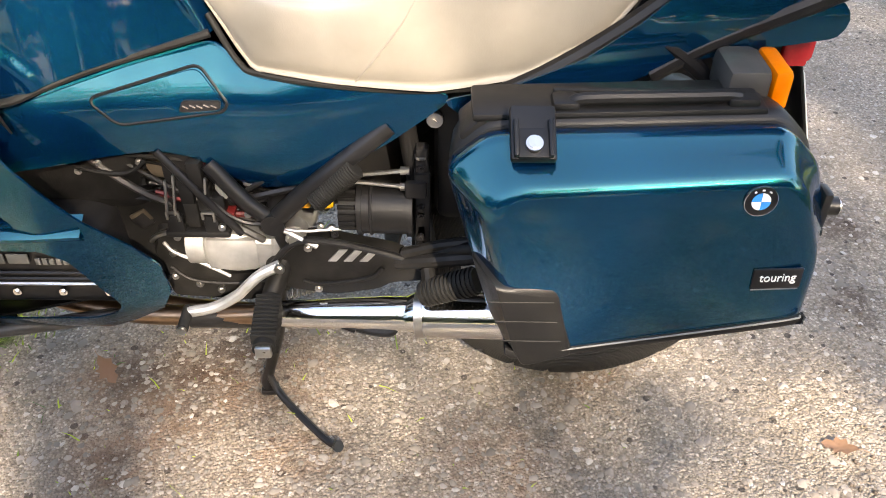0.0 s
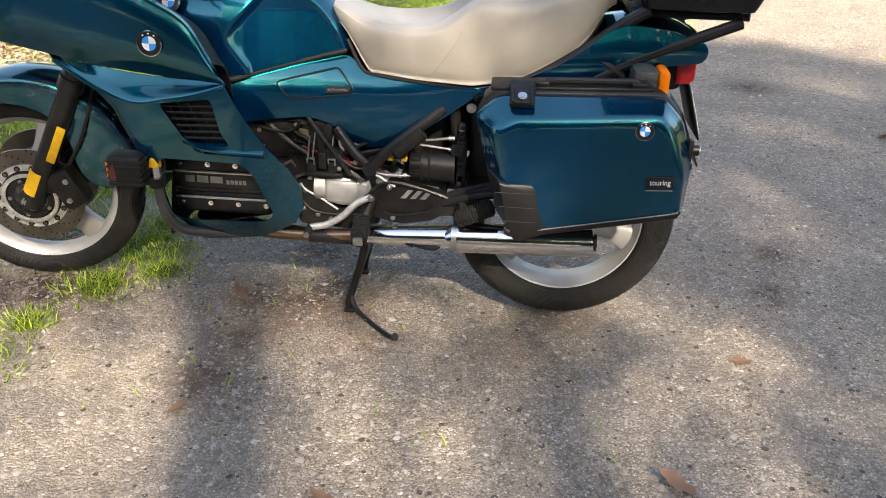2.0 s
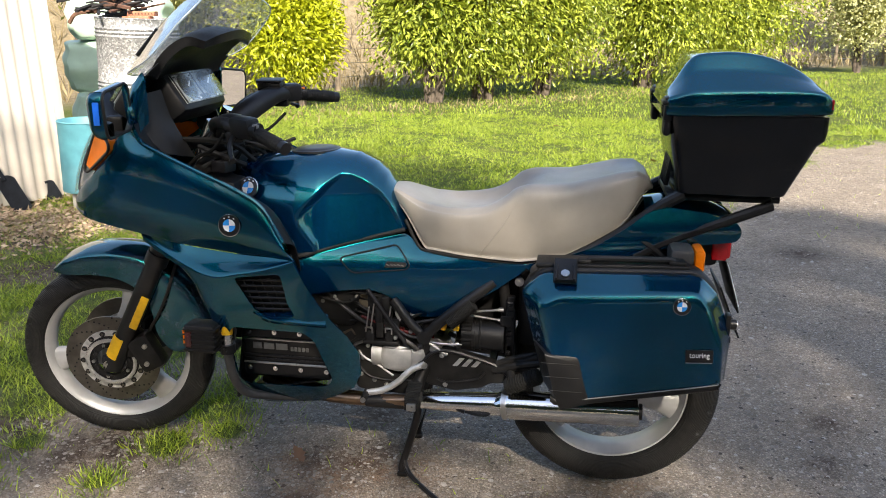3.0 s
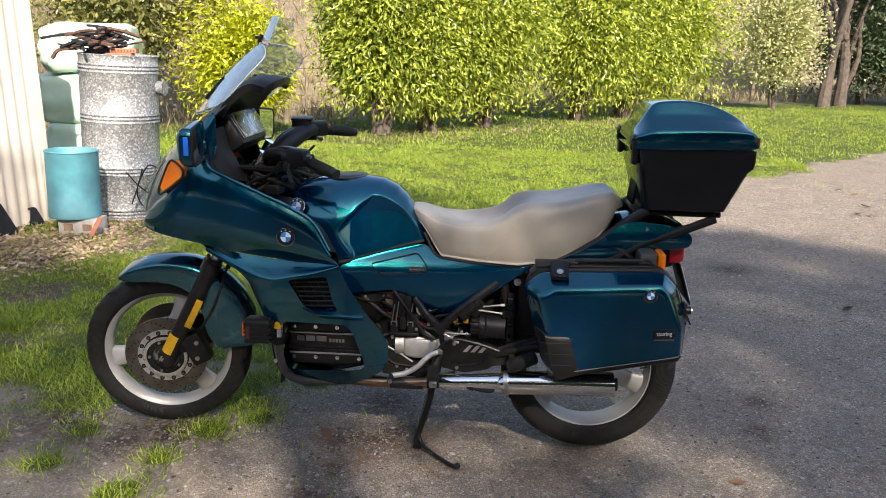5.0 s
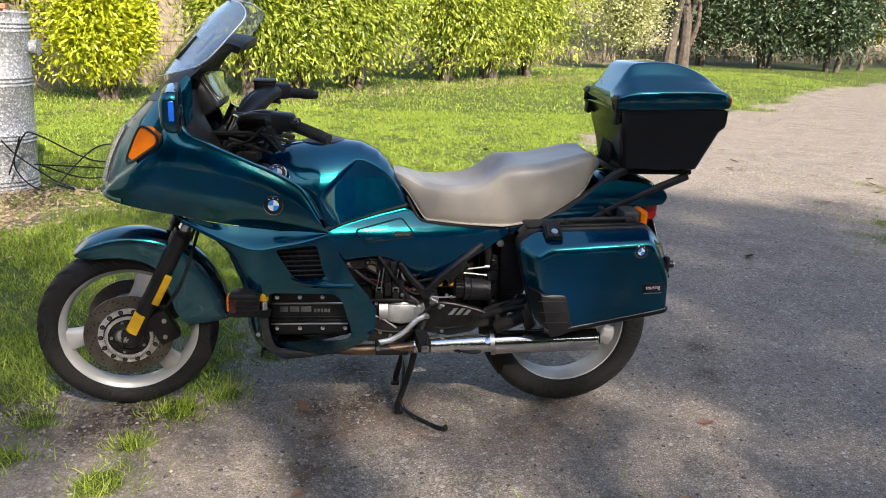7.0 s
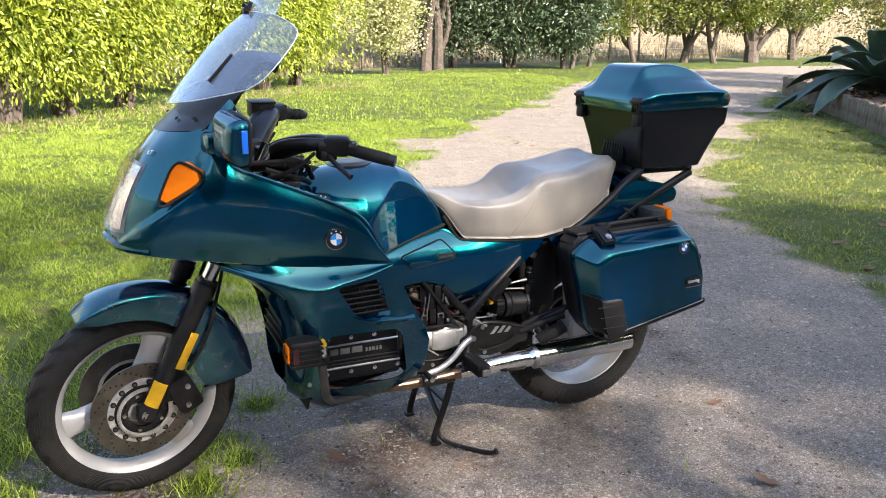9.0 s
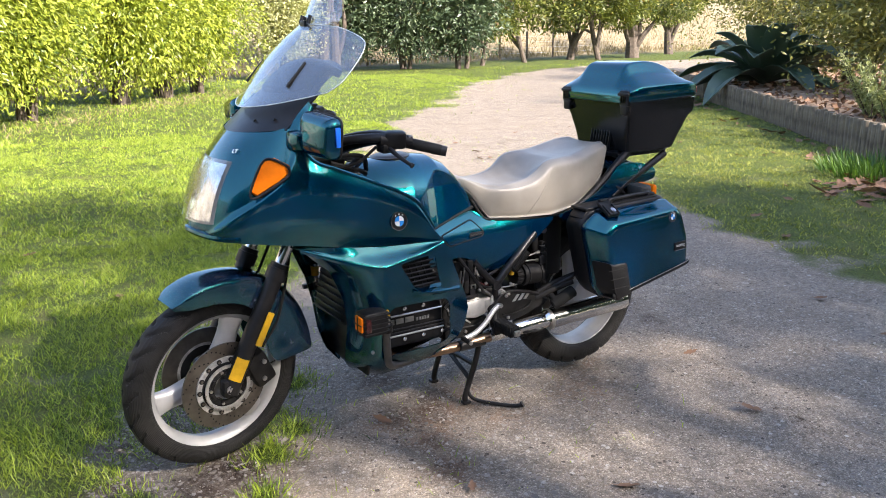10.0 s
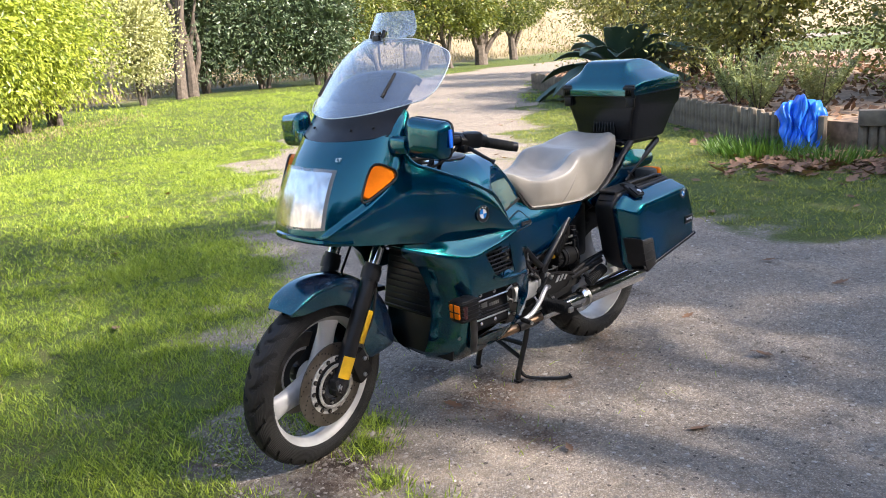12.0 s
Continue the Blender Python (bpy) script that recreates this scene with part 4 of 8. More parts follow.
# the agave
agave = thing("agave", pose(11.7, 8.85, 0.32), "large agave with long arching blue-green leaves in the raised bed", "agave")
q = random.Random(5)
for i in range(26):
    a = i * 2.39996
    s = i / 26
    L = 2.1 + q.uniform(-0.2, 0.35)
    el = radians(20 + 48 * s)
    droop = 1.9 * (1 - 0.35 * s) * q.uniform(0.7, 1.1)
    rows = []
    for u in (0, 0.15, 0.35, 0.6, 0.82, 1.0):
        rr_ = L * u * math.cos(el)
        zz = L * u * math.sin(el) - droop * u * u * 0.8
        wdt = 0.27 * (1 - u) ** 0.6 * (0.7 + 1.2 * u) + 0.003
        ca, sa = math.cos(a), math.sin(a)
        c = Vector((ca * rr_, sa * rr_, zz))
        sd = Vector((-sa, ca, 0)) * wdt
        rows.append([c - sd + Vector((0, 0, wdt * 0.5)), c, c + sd + Vector((0, 0, wdt * 0.5))])
    part("leaf", thick(skin(rows, 5, 10), 0.012), M_AGAVE, agave)

# ---- raised bed with log edging ----
bed_outer = [(13.4, 12.7), (10.6, 9.0), (8.1, 5.7), (6.35, 3.3), (5.95, 2.4)]
soil_poly = [(13.5, 12.6), (10.8, 9.0), (8.25, 5.6), (6.5, 3.2), (6.2, 2.2), (7.2, -0.4), (8.6, -4), (24, -4), (24, 18)]
M_BEDSOIL = simple("leaf-strewn bed soil", (0.24, 0.16, 0.10), 0.95, var=0.6, scale=8, relief=1.0, relief_scale=60)
sv = [Vector((a, b_, z)) for z in (-0.05, 0.30) for a, b_ in soil_poly]
ns = len(soil_poly)
tagged(part("bed_soil", (sv, [tuple(range(ns)), tuple(range(ns, 2 * ns))] + [(i, (i + 1) % ns, ns + (i + 1) % ns, ns + i) for i in range(ns)]), M_BEDSOIL, sharp=20), "raised garden bed of dark soil and leaf litter", "garden bed", kind="structure")
edging = thing("log_edging", pose(0, 0, 0), "low retaining edge of upright half-round timber logs, weathered grey", "edging", kind="structure")
log_geo = lathe([(0.0, 0.0), (0.045, 0.0), (0.046, 0.2), (0.045, 0.40), (0.038, 0.415), (0.0, 0.418)], 9, "z", caps=False)
log0 = None
q = random.Random(11)
for a, b_ in zip(bed_outer, bed_outer[1:]):
    a, b_ = Vector((*a, 0)), Vector((*b_, 0))
    nlog = int((b_ - a).length / 0.094)
    for i in range(nlog):
        p = a.lerp(b_, i / nlog)
        m = Matrix.Translation((p.x, p.y, -0.03 + q.uniform(-0.02, 0.02))) @ pose(0, 0, 0, q.uniform(-2, 2), q.uniform(-2, 2), q.uniform(0, 360))
        if log0 is None:
            log0 = part("log", log_geo, M_TIMBER, edging, m=m)
        else:
            again(log0, m, edging)
for a, b_ in (((6.15, 2.2), (7.3, -0.4)), ((7.3, -0.4), (8.6, -3.8))):
    a, b_ = Vector(a), Vector(b_)
    d = b_ - a
    tagged(part("timber_sleeper", box((0, 0, 0), (d.length, 0.14, 0.16), 0.012), M_TIMBER, m=pose((a.x + b_.x) / 2, (a.y + b_.y) / 2, 0.36, 0, 0, math.degrees(math.atan2(d.y, d.x)))), "dark weathered timber sleeper capping the edging", "sleeper", "sleepers")
    nlog = int(d.length / 0.094)
    for i in range(nlog):
        p = a.lerp(b_, (i + 0.5) / nlog)
        again(log0, Matrix.Translation((p.x, p.y, -0.12)), edging)

r = np.random.default_rng(191)
n = 9000
x, y = r.uniform(6.2, 20, n), r.uniform(-3, 17, n)
k = in_poly(x, y, soil_poly)
x, y = x[k], y[k]
c = np.stack([x, y, np.full(len(x), 0.315)], 1)
w = np.stack([r.normal(0, 1, len(x)), r.normal(0, 1, len(x)), r.normal(0.15, 0.2, len(x))], 1)
tagged(new("leaf_litter", leaves("leaf_litter", r, c, w, 0.13, 0.075, M_DEAD, 0.2, 0.3)), "brown leaf litter covering the garden bed", "leaf litter", kind="stuff")

# blue plastic sheet bunched over the edging and hanging down its front
def both_sides(g, off_):
    """A sheet closed with a second face at a fixed offset."""
    n_ = len(g[0])
    rim_ = {}
    for f_ in g[1]:
        for i_ in range(len(f_)):
            e_ = (f_[i_], f_[(i_ + 1) % len(f_)])
            if (e_[1], e_[0]) in rim_:
                del rim_[(e_[1], e_[0])]
            else:
                rim_[e_] = 1
    return list(g[0]) + [p + off_ for p in g[0]], list(g[1]) + [tuple(n_ + i_ for i_ in reversed(f_)) for f_ in g[1]] + [(b_, a_, n_ + a_, n_ + b_) for a_, b_ in rim_]


def tarp_geo(nu=70, nv=60):
    v = []
    for i in range(nv):
        u = i / (nv - 1)
        for j in range(nu):
            a = j / (nu - 1) * 2 - 1
            wide = .27 - .12 * u + .10 * max(0, u - .75)
            over = max(0, .30 - u) / .30
            x = .24 * over - .10 * min(1, u / .35) - .14 * u * (1 - .3 * a * a)
            y = a * wide
            z = .10 * math.sin(min(1, u / .35) * math.pi * .8) * (1 - a * a) + (.06 if u < .3 else .06 - (u - .3) * .78) - .10 * a * a * (u < .5) * (1 - u)
            fold = abs(math.sin(5.1 * a + 2.3 * u + .8 * math.sin(6 * u))) + .55 * abs(math.sin(11.7 * a - 5.0 * u + 1.3)) + .35 * abs(math.sin(19 * a + 9 * u + 2 * math.sin(4 * a)))
            x -= .050 * (fold - .8)
            z += .022 * math.sin(9 * a + 7 * u) + .014 * math.sin(23 * a - 11 * u)
            y += .020 * math.sin(14 * u + 5 * a)
            v.append(Vector((x, y, z)))
    return v, grid_faces(nv, nu)


tagged(part("plastic_sheet", both_sides(tarp_geo(), Vector((.004, 0, .002))), M_TARP, m=pose(6.05, 2.75, 0.42, 0, 0, 25), sharp=50), "crumpled bright blue plastic sheet draped over the timber edging", "plastic sheet")


# ---- fallen leaves ----
def fallen():
    """A dry lobed leaf, curled up at its edges, with a stalk."""
    rim_ = [(-1.0, 0.0), (-0.75, 0.30), (-0.42, 0.27), (-0.30, 0.62), (-0.02, 0.44), (0.22, 0.60), (0.34, 0.30), (0.66, 0.28), (1.0, 0.02), (0.62, -0.22), (0.42, -0.50), (0.14, -0.38), (-0.18, -0.58), (-0.36, -0.26), (-0.70, -0.34)]
    n_ = len(rim_)
    inner = [Vector((a * 0.45, b_ * 0.45, 0.04 + 0.03 * (k % 2))) for k, (a, b_) in enumerate(rim_)]
    outer = [Vector((a, b_, 0.10 + 0.45 * (a * a * 0.4 + b_ * b_) + 0.06 * (k % 3))) for k, (a, b_) in enumerate(rim_)]
    v = inner + outer + [Vector((0, 0, 0))]
    f = [(k, (k + 1) % n_, n_ + (k + 1) % n_, n_ + k) for k in range(n_)] + [((k + 1) % n_, k, 2 * n_) for k in range(n_)]
    return join((v, f), tube([(0.95, 0.02, 0.45), (1.2, 0.05, 0.3), (1.5, 0.0, 0.1)], 0.02, 4, 4))


leaf0 = None
q = random.Random(17)
spots = [(0.76, 0.98, 0.034), (-0.67, 0.60, 0.03), (-0.26, 0.34, 0.045), (0.50, 0.47, 0.05), (1.94, 3.06, 0.06), (2.9, 2.03, 0.06), (1.71, 0.62, 0.05), (1.9, 1.11, 0.04), (-0.69, 1.16, 0.04), (0.1, 6.2, 0.06), (-0.1, 9.5, 0.07), (-1.5, 4.5, 0.05), (-0.5, 4.9, 0.05), (-1.2, 3.2, 0.05), (-2.2, 5.2, 0.06), (0.9, 7.0, 0.06)]
for _ in range(70):
    spots.append((q.uniform(3.2, 8.0), q.uniform(0.6, 8.0), q.uniform(0.035, 0.06)))
heap = []
for _ in range(330):
    w_ = q.random()
    (spots if _ < 130 else heap).append((5.10 + 0.35 * w_ + q.gauss(0, 0.36), 2.75 - 1.5 * w_ + q.gauss(0, 0.22), q.uniform(0.055, 0.105)))
for _ in range(45):
    s = q.random()
    spots.append((6.0 + 6.8 * s + q.gauss(0, 0.2) - 0.25, 2.9 + 9 * s + q.gauss(0, 0.2) + 0.2, q.uniform(0.05, 0.1)))
heap_geo = join(*[xf(fallen(), pose(x, y, 0.006 + 0.05 * q.random(), q.uniform(-25, 25), q.uniform(-25, 25), q.uniform(0, 360)) @ Matrix.Diagonal((s, s * 0.9, s * 0.5, 1))) for x, y, s in heap])
tagged(part("leaf_heap", heap_geo, M_DEAD, sharp=60), "heap of dry curled brown leaves on the grass", "leaf heap", kind="stuff")
for x, y, s in spots:
    z = float(height_at(np.array([x]), np.array([y]))[0])
    m = pose(x, y, z + 0.006 + 0.25 * s * q.random(), q.uniform(-20, 20), q.uniform(-20, 20), q.uniform(0, 360)) @ Matrix.Diagonal((s, s * 0.9, s * 0.5, 1))
    if leaf0 is None:
        leaf0 = part("fallen_leaf", fallen(), M_DEAD, m=m, sharp=60)
    else:
        leaf0_ = again(leaf0, m)
        tagged(leaf0_, "dry curled brown leaf lying on the ground", "leaf", "fallen leaves")
tagged(leaf0, "dry curled brown leaf lying on the gravel", "leaf", "fallen leaves")

# dry mulch in front of the shed and under the wire stand
r = np.random.default_rng(45)
n = 5200
w = r.random(n)
x = np.where(w < 0.75, -3.35 + r.normal(0, 0.42, n), -2.75 + r.normal(0, 0.3, n))
y = np.where(w < 0.75, 3.75 + r.normal(0, 0.36, n), 4.45 + r.normal(0, 0.2, n))
c = np.stack([x, y, height_at(x, y) + 0.004 + 0.012 * r.random(n)], 1)
w = np.stack([r.normal(0, 1, n), r.normal(0, 1, n), r.normal(0.05, 0.15, n)], 1)
tagged(new("mulch", leaves("mulch", r, c, w, 0.045, 0.018, M_MULCH, 0.1, 0.2)), "dry brown leaf and straw mulch on bare soil", "mulch", kind="stuff")

# dark soil crumbs scraped up below the stand
r = np.random.default_rng(44)
n = 1500
trail = np.array([(1.08, 1.75), (0.94, 1.33), (0.79, 1.0), (0.66, 0.55), (0.59, 0.29), (0.5, 0.0)])
tw = r.random(500) * (len(trail) - 1.001)
ti = tw.astype(int)
tp = trail[ti] + (trail[ti + 1] - trail[ti]) * (tw - ti)[:, None]
cx = np.concatenate([r.normal(-0.50, 0.12, 450), tp[:, 0] + r.normal(0, 0.022, 500), r.normal(-0.85, 0.10, 250), r.normal(-0.65, 0.05, 150), r.uniform(-1, 2.2, 150)])
cy = np.concatenate([r.normal(1.08, 0.09, 450), tp[:, 1] + r.normal(0, 0.03, 500), r.normal(1.05, 0.1, 250), r.normal(0.74, 0.05, 150), r.uniform(-0.3, 2.4, 150)])
sz = 0.0010 + 0.0065 * r.random(n) ** 5
base = np.array([(1, 0, 0), (-1, 0, 0), (0, 1, 0), (0, -1, 0), (0, 0, 0.8), (0, 0, -0.8)])
v = base[None] * sz[:, None, None] * r.uniform(0.6, 1.1, (n, 6, 1)) + np.stack([cx, cy, sz * 0.3], 1)[:, None, :]
f = (np.arange(n) * 6)[:, None, None] + np.array([(0, 2, 4), (2, 1, 4), (1, 3, 4), (3, 0, 4), (2, 0, 5), (1, 2, 5), (3, 1, 5), (0, 3, 5)])[None]
M_CRUMB = simple("damp soil crumbs", (0.13, 0.10, 0.075), 0.95, var=0.5, scale=60)
tagged(new("soil_crumbs", big_mesh("soil_crumbs", v.reshape(-1, 3), n * 8, f, M_CRUMB)), "dark damp soil crumbs scattered under the motorcycle", "soil", kind="stuff")

# ---- wire fence along the bank ----
fence = thing("wire_fence", pose(0, 0, 0), "wire fence on weathered wooden posts in front of the bank", "fence", kind="structure")
post_geo = lathe([(0.0, -0.1), (0.055, -0.1), (0.052, 0.6), (0.050, 1.2), (0.03, 1.23), (0, 1.235)], 8, "z", caps=False)
post0 = None
line = BANK_LINE[2:6]
posts = []
for a, b_ in zip(line, line[1:]):
    a, b_ = Vector(a), Vector(b_)
    k = max(1, round((b_ - a).length / 2.0))
    posts += [a.lerp(b_, i / k) for i in range(k)]
for i, p in enumerate(posts):
    z = float(height_at(np.array([p.x]), np.array([p.y]))[0])
    m = pose(p.x, p.y, z, q.uniform(-3, 3), q.uniform(-3, 3), 0)
    if post0 is None:
        post0 = part("post", post_geo, M_TIMBER, fence, m=m)
    else:
        again(post0, m, fence)
for h in (0.25, 0.5, 0.75, 1.0):
    part("wire", tube([(p.x, p.y, h + float(height_at(np.array([p.x]), np.array([p.y]))[0])) for p in posts], 0.006, 4), M_STEEL, fence)

# ---- the shed ----
shed_m = pose(-3.66, 4.54, 0, 0, 2.0, math.degrees(math.atan2(-0.86, -0.5)))
shed = thing("shed", shed_m, "cream corrugated steel shed with shadow-dappled wall", "shed")


def corrugated(length, height, pitch=0.085, depth=0.016, t=0.002):
    pts = []
    k = int(length / pitch * 8)
    for i in range(k + 1):
        s = i / k * length
        pts.append((s, -depth * (0.5 + 0.5 * max(-1, min(1, 1.8 * math.cos(math.tau * s / pitch))))))
    v = [Vector((a, b_, z)) for z in (0.02, height) for a, b_ in pts] + [Vector((a, b_ + t, z)) for z in (0.02, height) for a, b_ in pts]
    n = len(pts)
    f = []
    for i in range(n - 1):
        f += [(i, i + 1, n + i + 1, n + i), (2 * n + i, 3 * n + i, 3 * n + i + 1, 2 * n + i + 1)]
    return v, f


part("wall", xf(corrugated(5.0, 2.15), Matrix.Diagonal((1, -1, 1, 1))), M_SHED, shed, "cream corrugated wall", sharp=80)
part("wall", xf(corrugated(3.2, 2.15), pose(0, -0.02, 0, 0, 0, 90) @ Matrix.Translation((-3.2, 0, 0)) @ Matrix.Diagonal((1, 1, 1, 1))), M_SHED, shed, sharp=80)
part("corner_trim", box((-0.012, 0.012, 1.08), (0.06, 0.06, 2.15), 0.004), M_SHED, shed)
part("roof", box((2.52, -1.6, 2.18), (5.1, 3.3, 0.05), 0.01), M_SHED, shed)
part("bolt", box((0.62, 0.022, 1.62), (0.10, 0.02, 0.025), 0.004), M_STEEL, shed, "small steel latch")
part("base_rail", box((2.5, -0.03, 0.02), (5.0, 0.05, 0.08), 0.005), M_TIMBER, shed)

# ---- bales, drum, bin ----


def bale(x, y, z, rz, s, hz):
    base = fillet([(-0.42, -0.30), (0.42, -0.30), (0.42, 0.30), (-0.42, 0.30)], 0.14, 5)
    rows = []
    for h, d in ((0.0, 0.10), (0.03, 0.03), (0.12, 0.0), (0.25, -0.015), (0.38, 0.0), (0.46, 0.03), (0.495, 0.12)):
        rows.append([Vector((p.x, p.y, h)) for p in inset(base, d)])
    g = skin(rows, 56, 22, True, True)
    g = [p + Vector((0.012 * math.sin(p.z * 40 + p.x * 9 + s), 0.012 * math.sin(p.z * 31 + p.x * 13 + s), 0.012 * math.sin(p.x * 11 + p.y * 7 + s))) for p in g[0]], g[1]
    tagged(part("wrapped_bale", g, M_BALE, m=pose(x, y, z, 0, 0, rz) @ Matrix.Diagonal((1, 1, hz, 1)), sharp=60), "pale green plastic-wrapped bale in a stack", "bale", "stacked bales")


bale(-4.12, 6.28, 0.0, 12, 0, 1.30)
bale(-4.16, 6.30, 0.635, 8, 2, 0.98)
bale(-4.08, 6.28, 1.11, 14, 4, 0.94)

drum = thing("steel_drum", pose(-3.245, 4.96, 0, 0, 2.0, 0) @ Matrix.Diagonal((1, 1, 0.95, 1)), "tall galvanised steel drum with ribbed bands", "drum")
prof = [(0.0, 0.0), (0.305, 0.0), (0.312, 0.012), (0.30, 0.03)]
for zc in (0.06, 0.42, 0.86, 1.27):
    prof += [(0.30, zc - 0.045), (0.309, zc - 0.03), (0.300, zc - 0.015), (0.309, zc), (0.300, zc + 0.015), (0.309, zc + 0.03), (0.30, zc + 0.045)]
prof = prof[:4] + sorted(prof[4:], key=lambda a: a[1])
prof += [(0.30, 1.365), (0.308, 1.38), (0.302, 1.385), (0.295, 1.36), (0.0, 1.355)]
part("body", lathe(prof, 64, "z", caps=False), M_GALV, drum, sharp=60)
part("seam", box((0.0, 0.302, 0.7), (0.03, 0.006, 1.3), 0.002), M_GALV, drum)
part("side_tap", join(rod((0.29, 0.05, 1.12), (0.345, 0.05, 1.12), 0.055, 16), rod((0.345, 0.05, 1.12), (0.36, 0.05, 1.12), 0.065, 16)), M_GALV, drum, "round grey spout plate")

rust_pile = thing("iron_scrap", pose(-3.285, 4.93, 1.295) @ Matrix.Diagonal((1.3, 1.3, 1.25, 1)), "tangled rusty iron straps and links heaped on the drum", "scrap iron")
q = random.Random(9)
for i in range(34):
    a = q.uniform(0, math.tau)
    l = q.uniform(0.08, 0.2)
    c = Vector((q.gauss(-0.05, 0.08), q.gauss(-0.02, 0.06), 0.012 + 0.0042 * i))
    d = Vector((math.cos(a), math.sin(a), q.uniform(-0.15, 0.15))) * l
    part("strap", tube([c - d, c + Vector((0, 0, q.uniform(0.0, 0.04))), c + d + Vector((0, 0, q.uniform(-.02, .05)))], q.choice((0.006, 0.009, 0.012)), 5, 6), M_IRON if i % 3 else M_RUST, rust_pile)
part("strap", tube([(-0.15, -0.03, 0.05), (-0.27, -0.05, 0.035), (-0.32, -0.05, -0.02)], 0.012, 6, 8), M_RUST, rust_pile)


def air_brick(x, y, z, rz):
    e = thing("air_brick", pose(x, y, z, 0, 0, rz), "red perforated brick lying on the drum", "brick", "bricks on the drum")
    part("body", box((0, 0, 0.018), (0.20, 0.10, 0.036), 0.004), M_BRICK, e)
    # perforations are solid dark brown pieces, their inner shade put in by colour
    for i in range(8):
        part("hole", box((-0.084 + 0.024 * i, -0.0505, 0.018), (0.010, 0.002, 0.014), 0), M_RUST, e)


air_brick(-3.125, 4.84, 1.288, 6)
air_brick(-3.095, 4.86, 1.325, 10)

bin_ = thing("metal_bin", pose(-3.29, 4.27, 0.125, 0, 1, 0), "faded turquoise metal bin standing on a concrete block", "bin")
part("body", lathe([(0.0, 0.012), (0.178, 0.012), (0.184, 0.0), (0.188, 0.008), (0.186, 0.02), (0.186, 0.48), (0.190, 0.492), (0.186, 0.497), (0.180, 0.492), (0.178, 0.03), (0.0, 0.03)], 56, "z", caps=False), M_BIN, bin_, sharp=50)
part("rim", tube([(0.187 * math.cos(t), 0.187 * math.sin(t), 0.492) for t in np.linspace(0, math.tau, 40, endpoint=False)], 0.006, 6, closed=True), M_BIN, bin_)
blk = thing("concrete_block", pose(-3.22, 4.24, 0.0, 0, 0, 5), "pale concrete block under the bin", "block")
part("body", box((0, 0, 0.06), (0.29, 0.20, 0.12), 0.006), M_BLOCK, blk)
# cores are solid pieces in a darker brown that stands for their shade
for sx in (-0.07, 0.07):
    part("dark_core_patch", box((sx, -0.1005, 0.06), (0.07, 0.003, 0.05), 0), M_BEDSOIL, blk)
tagged(part("broken_tile", box((0, 0, 0), (0.035, 0.012, 0.15), 0.004), M_BRICK, m=pose(-3.03, 4.06, 0.09, -20, 25, 10)), "broken terracotta piece leaning on the block", "tile")


def spade(x, y, rz, lean, label, blade_w, blade_l, handle):
    e = thing("spade", pose(x, y, 0.0, 0, 0, rz) @ pose(0, 0, 0, lean, -24, 0), label, "spade", "spades at the shed")
    ol = fillet([(-blade_w, 0.0), (blade_w, 0.0), (blade_w, blade_l), (blade_w * 0.35, blade_l * 1.12), (-blade_w * 0.35, blade_l * 1.12), (-blade_w, blade_l)], 0.03, 4)
    rows = [[Vector((p.x, 0.012 * abs(p.x) / blade_w + d, p.y)) for p in ol] for d in (0.0, 0.004)]
    n_ = len(ol)
    part("blade", (rows[0] + rows[1], [tuple(reversed(range(n_))), tuple(range(n_, 2 * n_))] + [(i, (i + 1) % n_, n_ + (i + 1) % n_, n_ + i) for i in range(n_)]), M_SPADE, e, "dark steel blade")
    part("handle", tube([(0, 0, blade_l), (0, -0.01, blade_l + 0.1), (0, 0.0, blade_l + handle)], 0.013, 8, 8), M_SPADE, e, "worn dark handle")


spade(-3.66, 4.02, 37, -16, "dark steel spade standing against the shed wall", 0.062, 0.25, 0.35)
spade(-3.67, 4.40, 37, -14, "small dark shovel leaning on the shed wall", 0.055, 0.14, 0.24)

rack = thing("wire_stand", pose(-2.80, 4.62, 0.0, 0, 0, 15), "bent black wire stand lying by the drum", "wire stand")
for pts in ([(-0.20, 0.05, 0.16), (-0.08, 0.02, 0.44), (0.02, 0.02, 0.45), (0.36, 0, 0.26), (0.62, 0.05, 0.24)], [(-0.22, 0, 0.42), (-0.10, 0.08, 0.26), (0.22, 0.15, 0.02), (0.60, 0.15, 0.03)],
            [(-0.10, 0.02, 0.44), (-0.16, 0.10, 0.20), (0.02, 0.1, 0.012), (0.42, 0.05, 0.010)], [(-0.02, 0, 0.24), (0.2, 0.1, 0.20), (0.60, 0.12, 0.16)], [(0.02, 0.05, 0.22), (0.30, 0.14, 0.10), (0.60, 0.1, 0.12)],
            [(0.14, 0.02, 0.10), (0.30, 0.1, 0.26), (0.44, 0.05, 0.36), (0.64, 0.02, 0.37)], [(0.12, 0, 0.08), (0.26, 0.12, 0.012), (0.50, 0.2, 0.010)]):
    part("rod", tube(pts, 0.006, 6, 14), M_SATIN, rack)

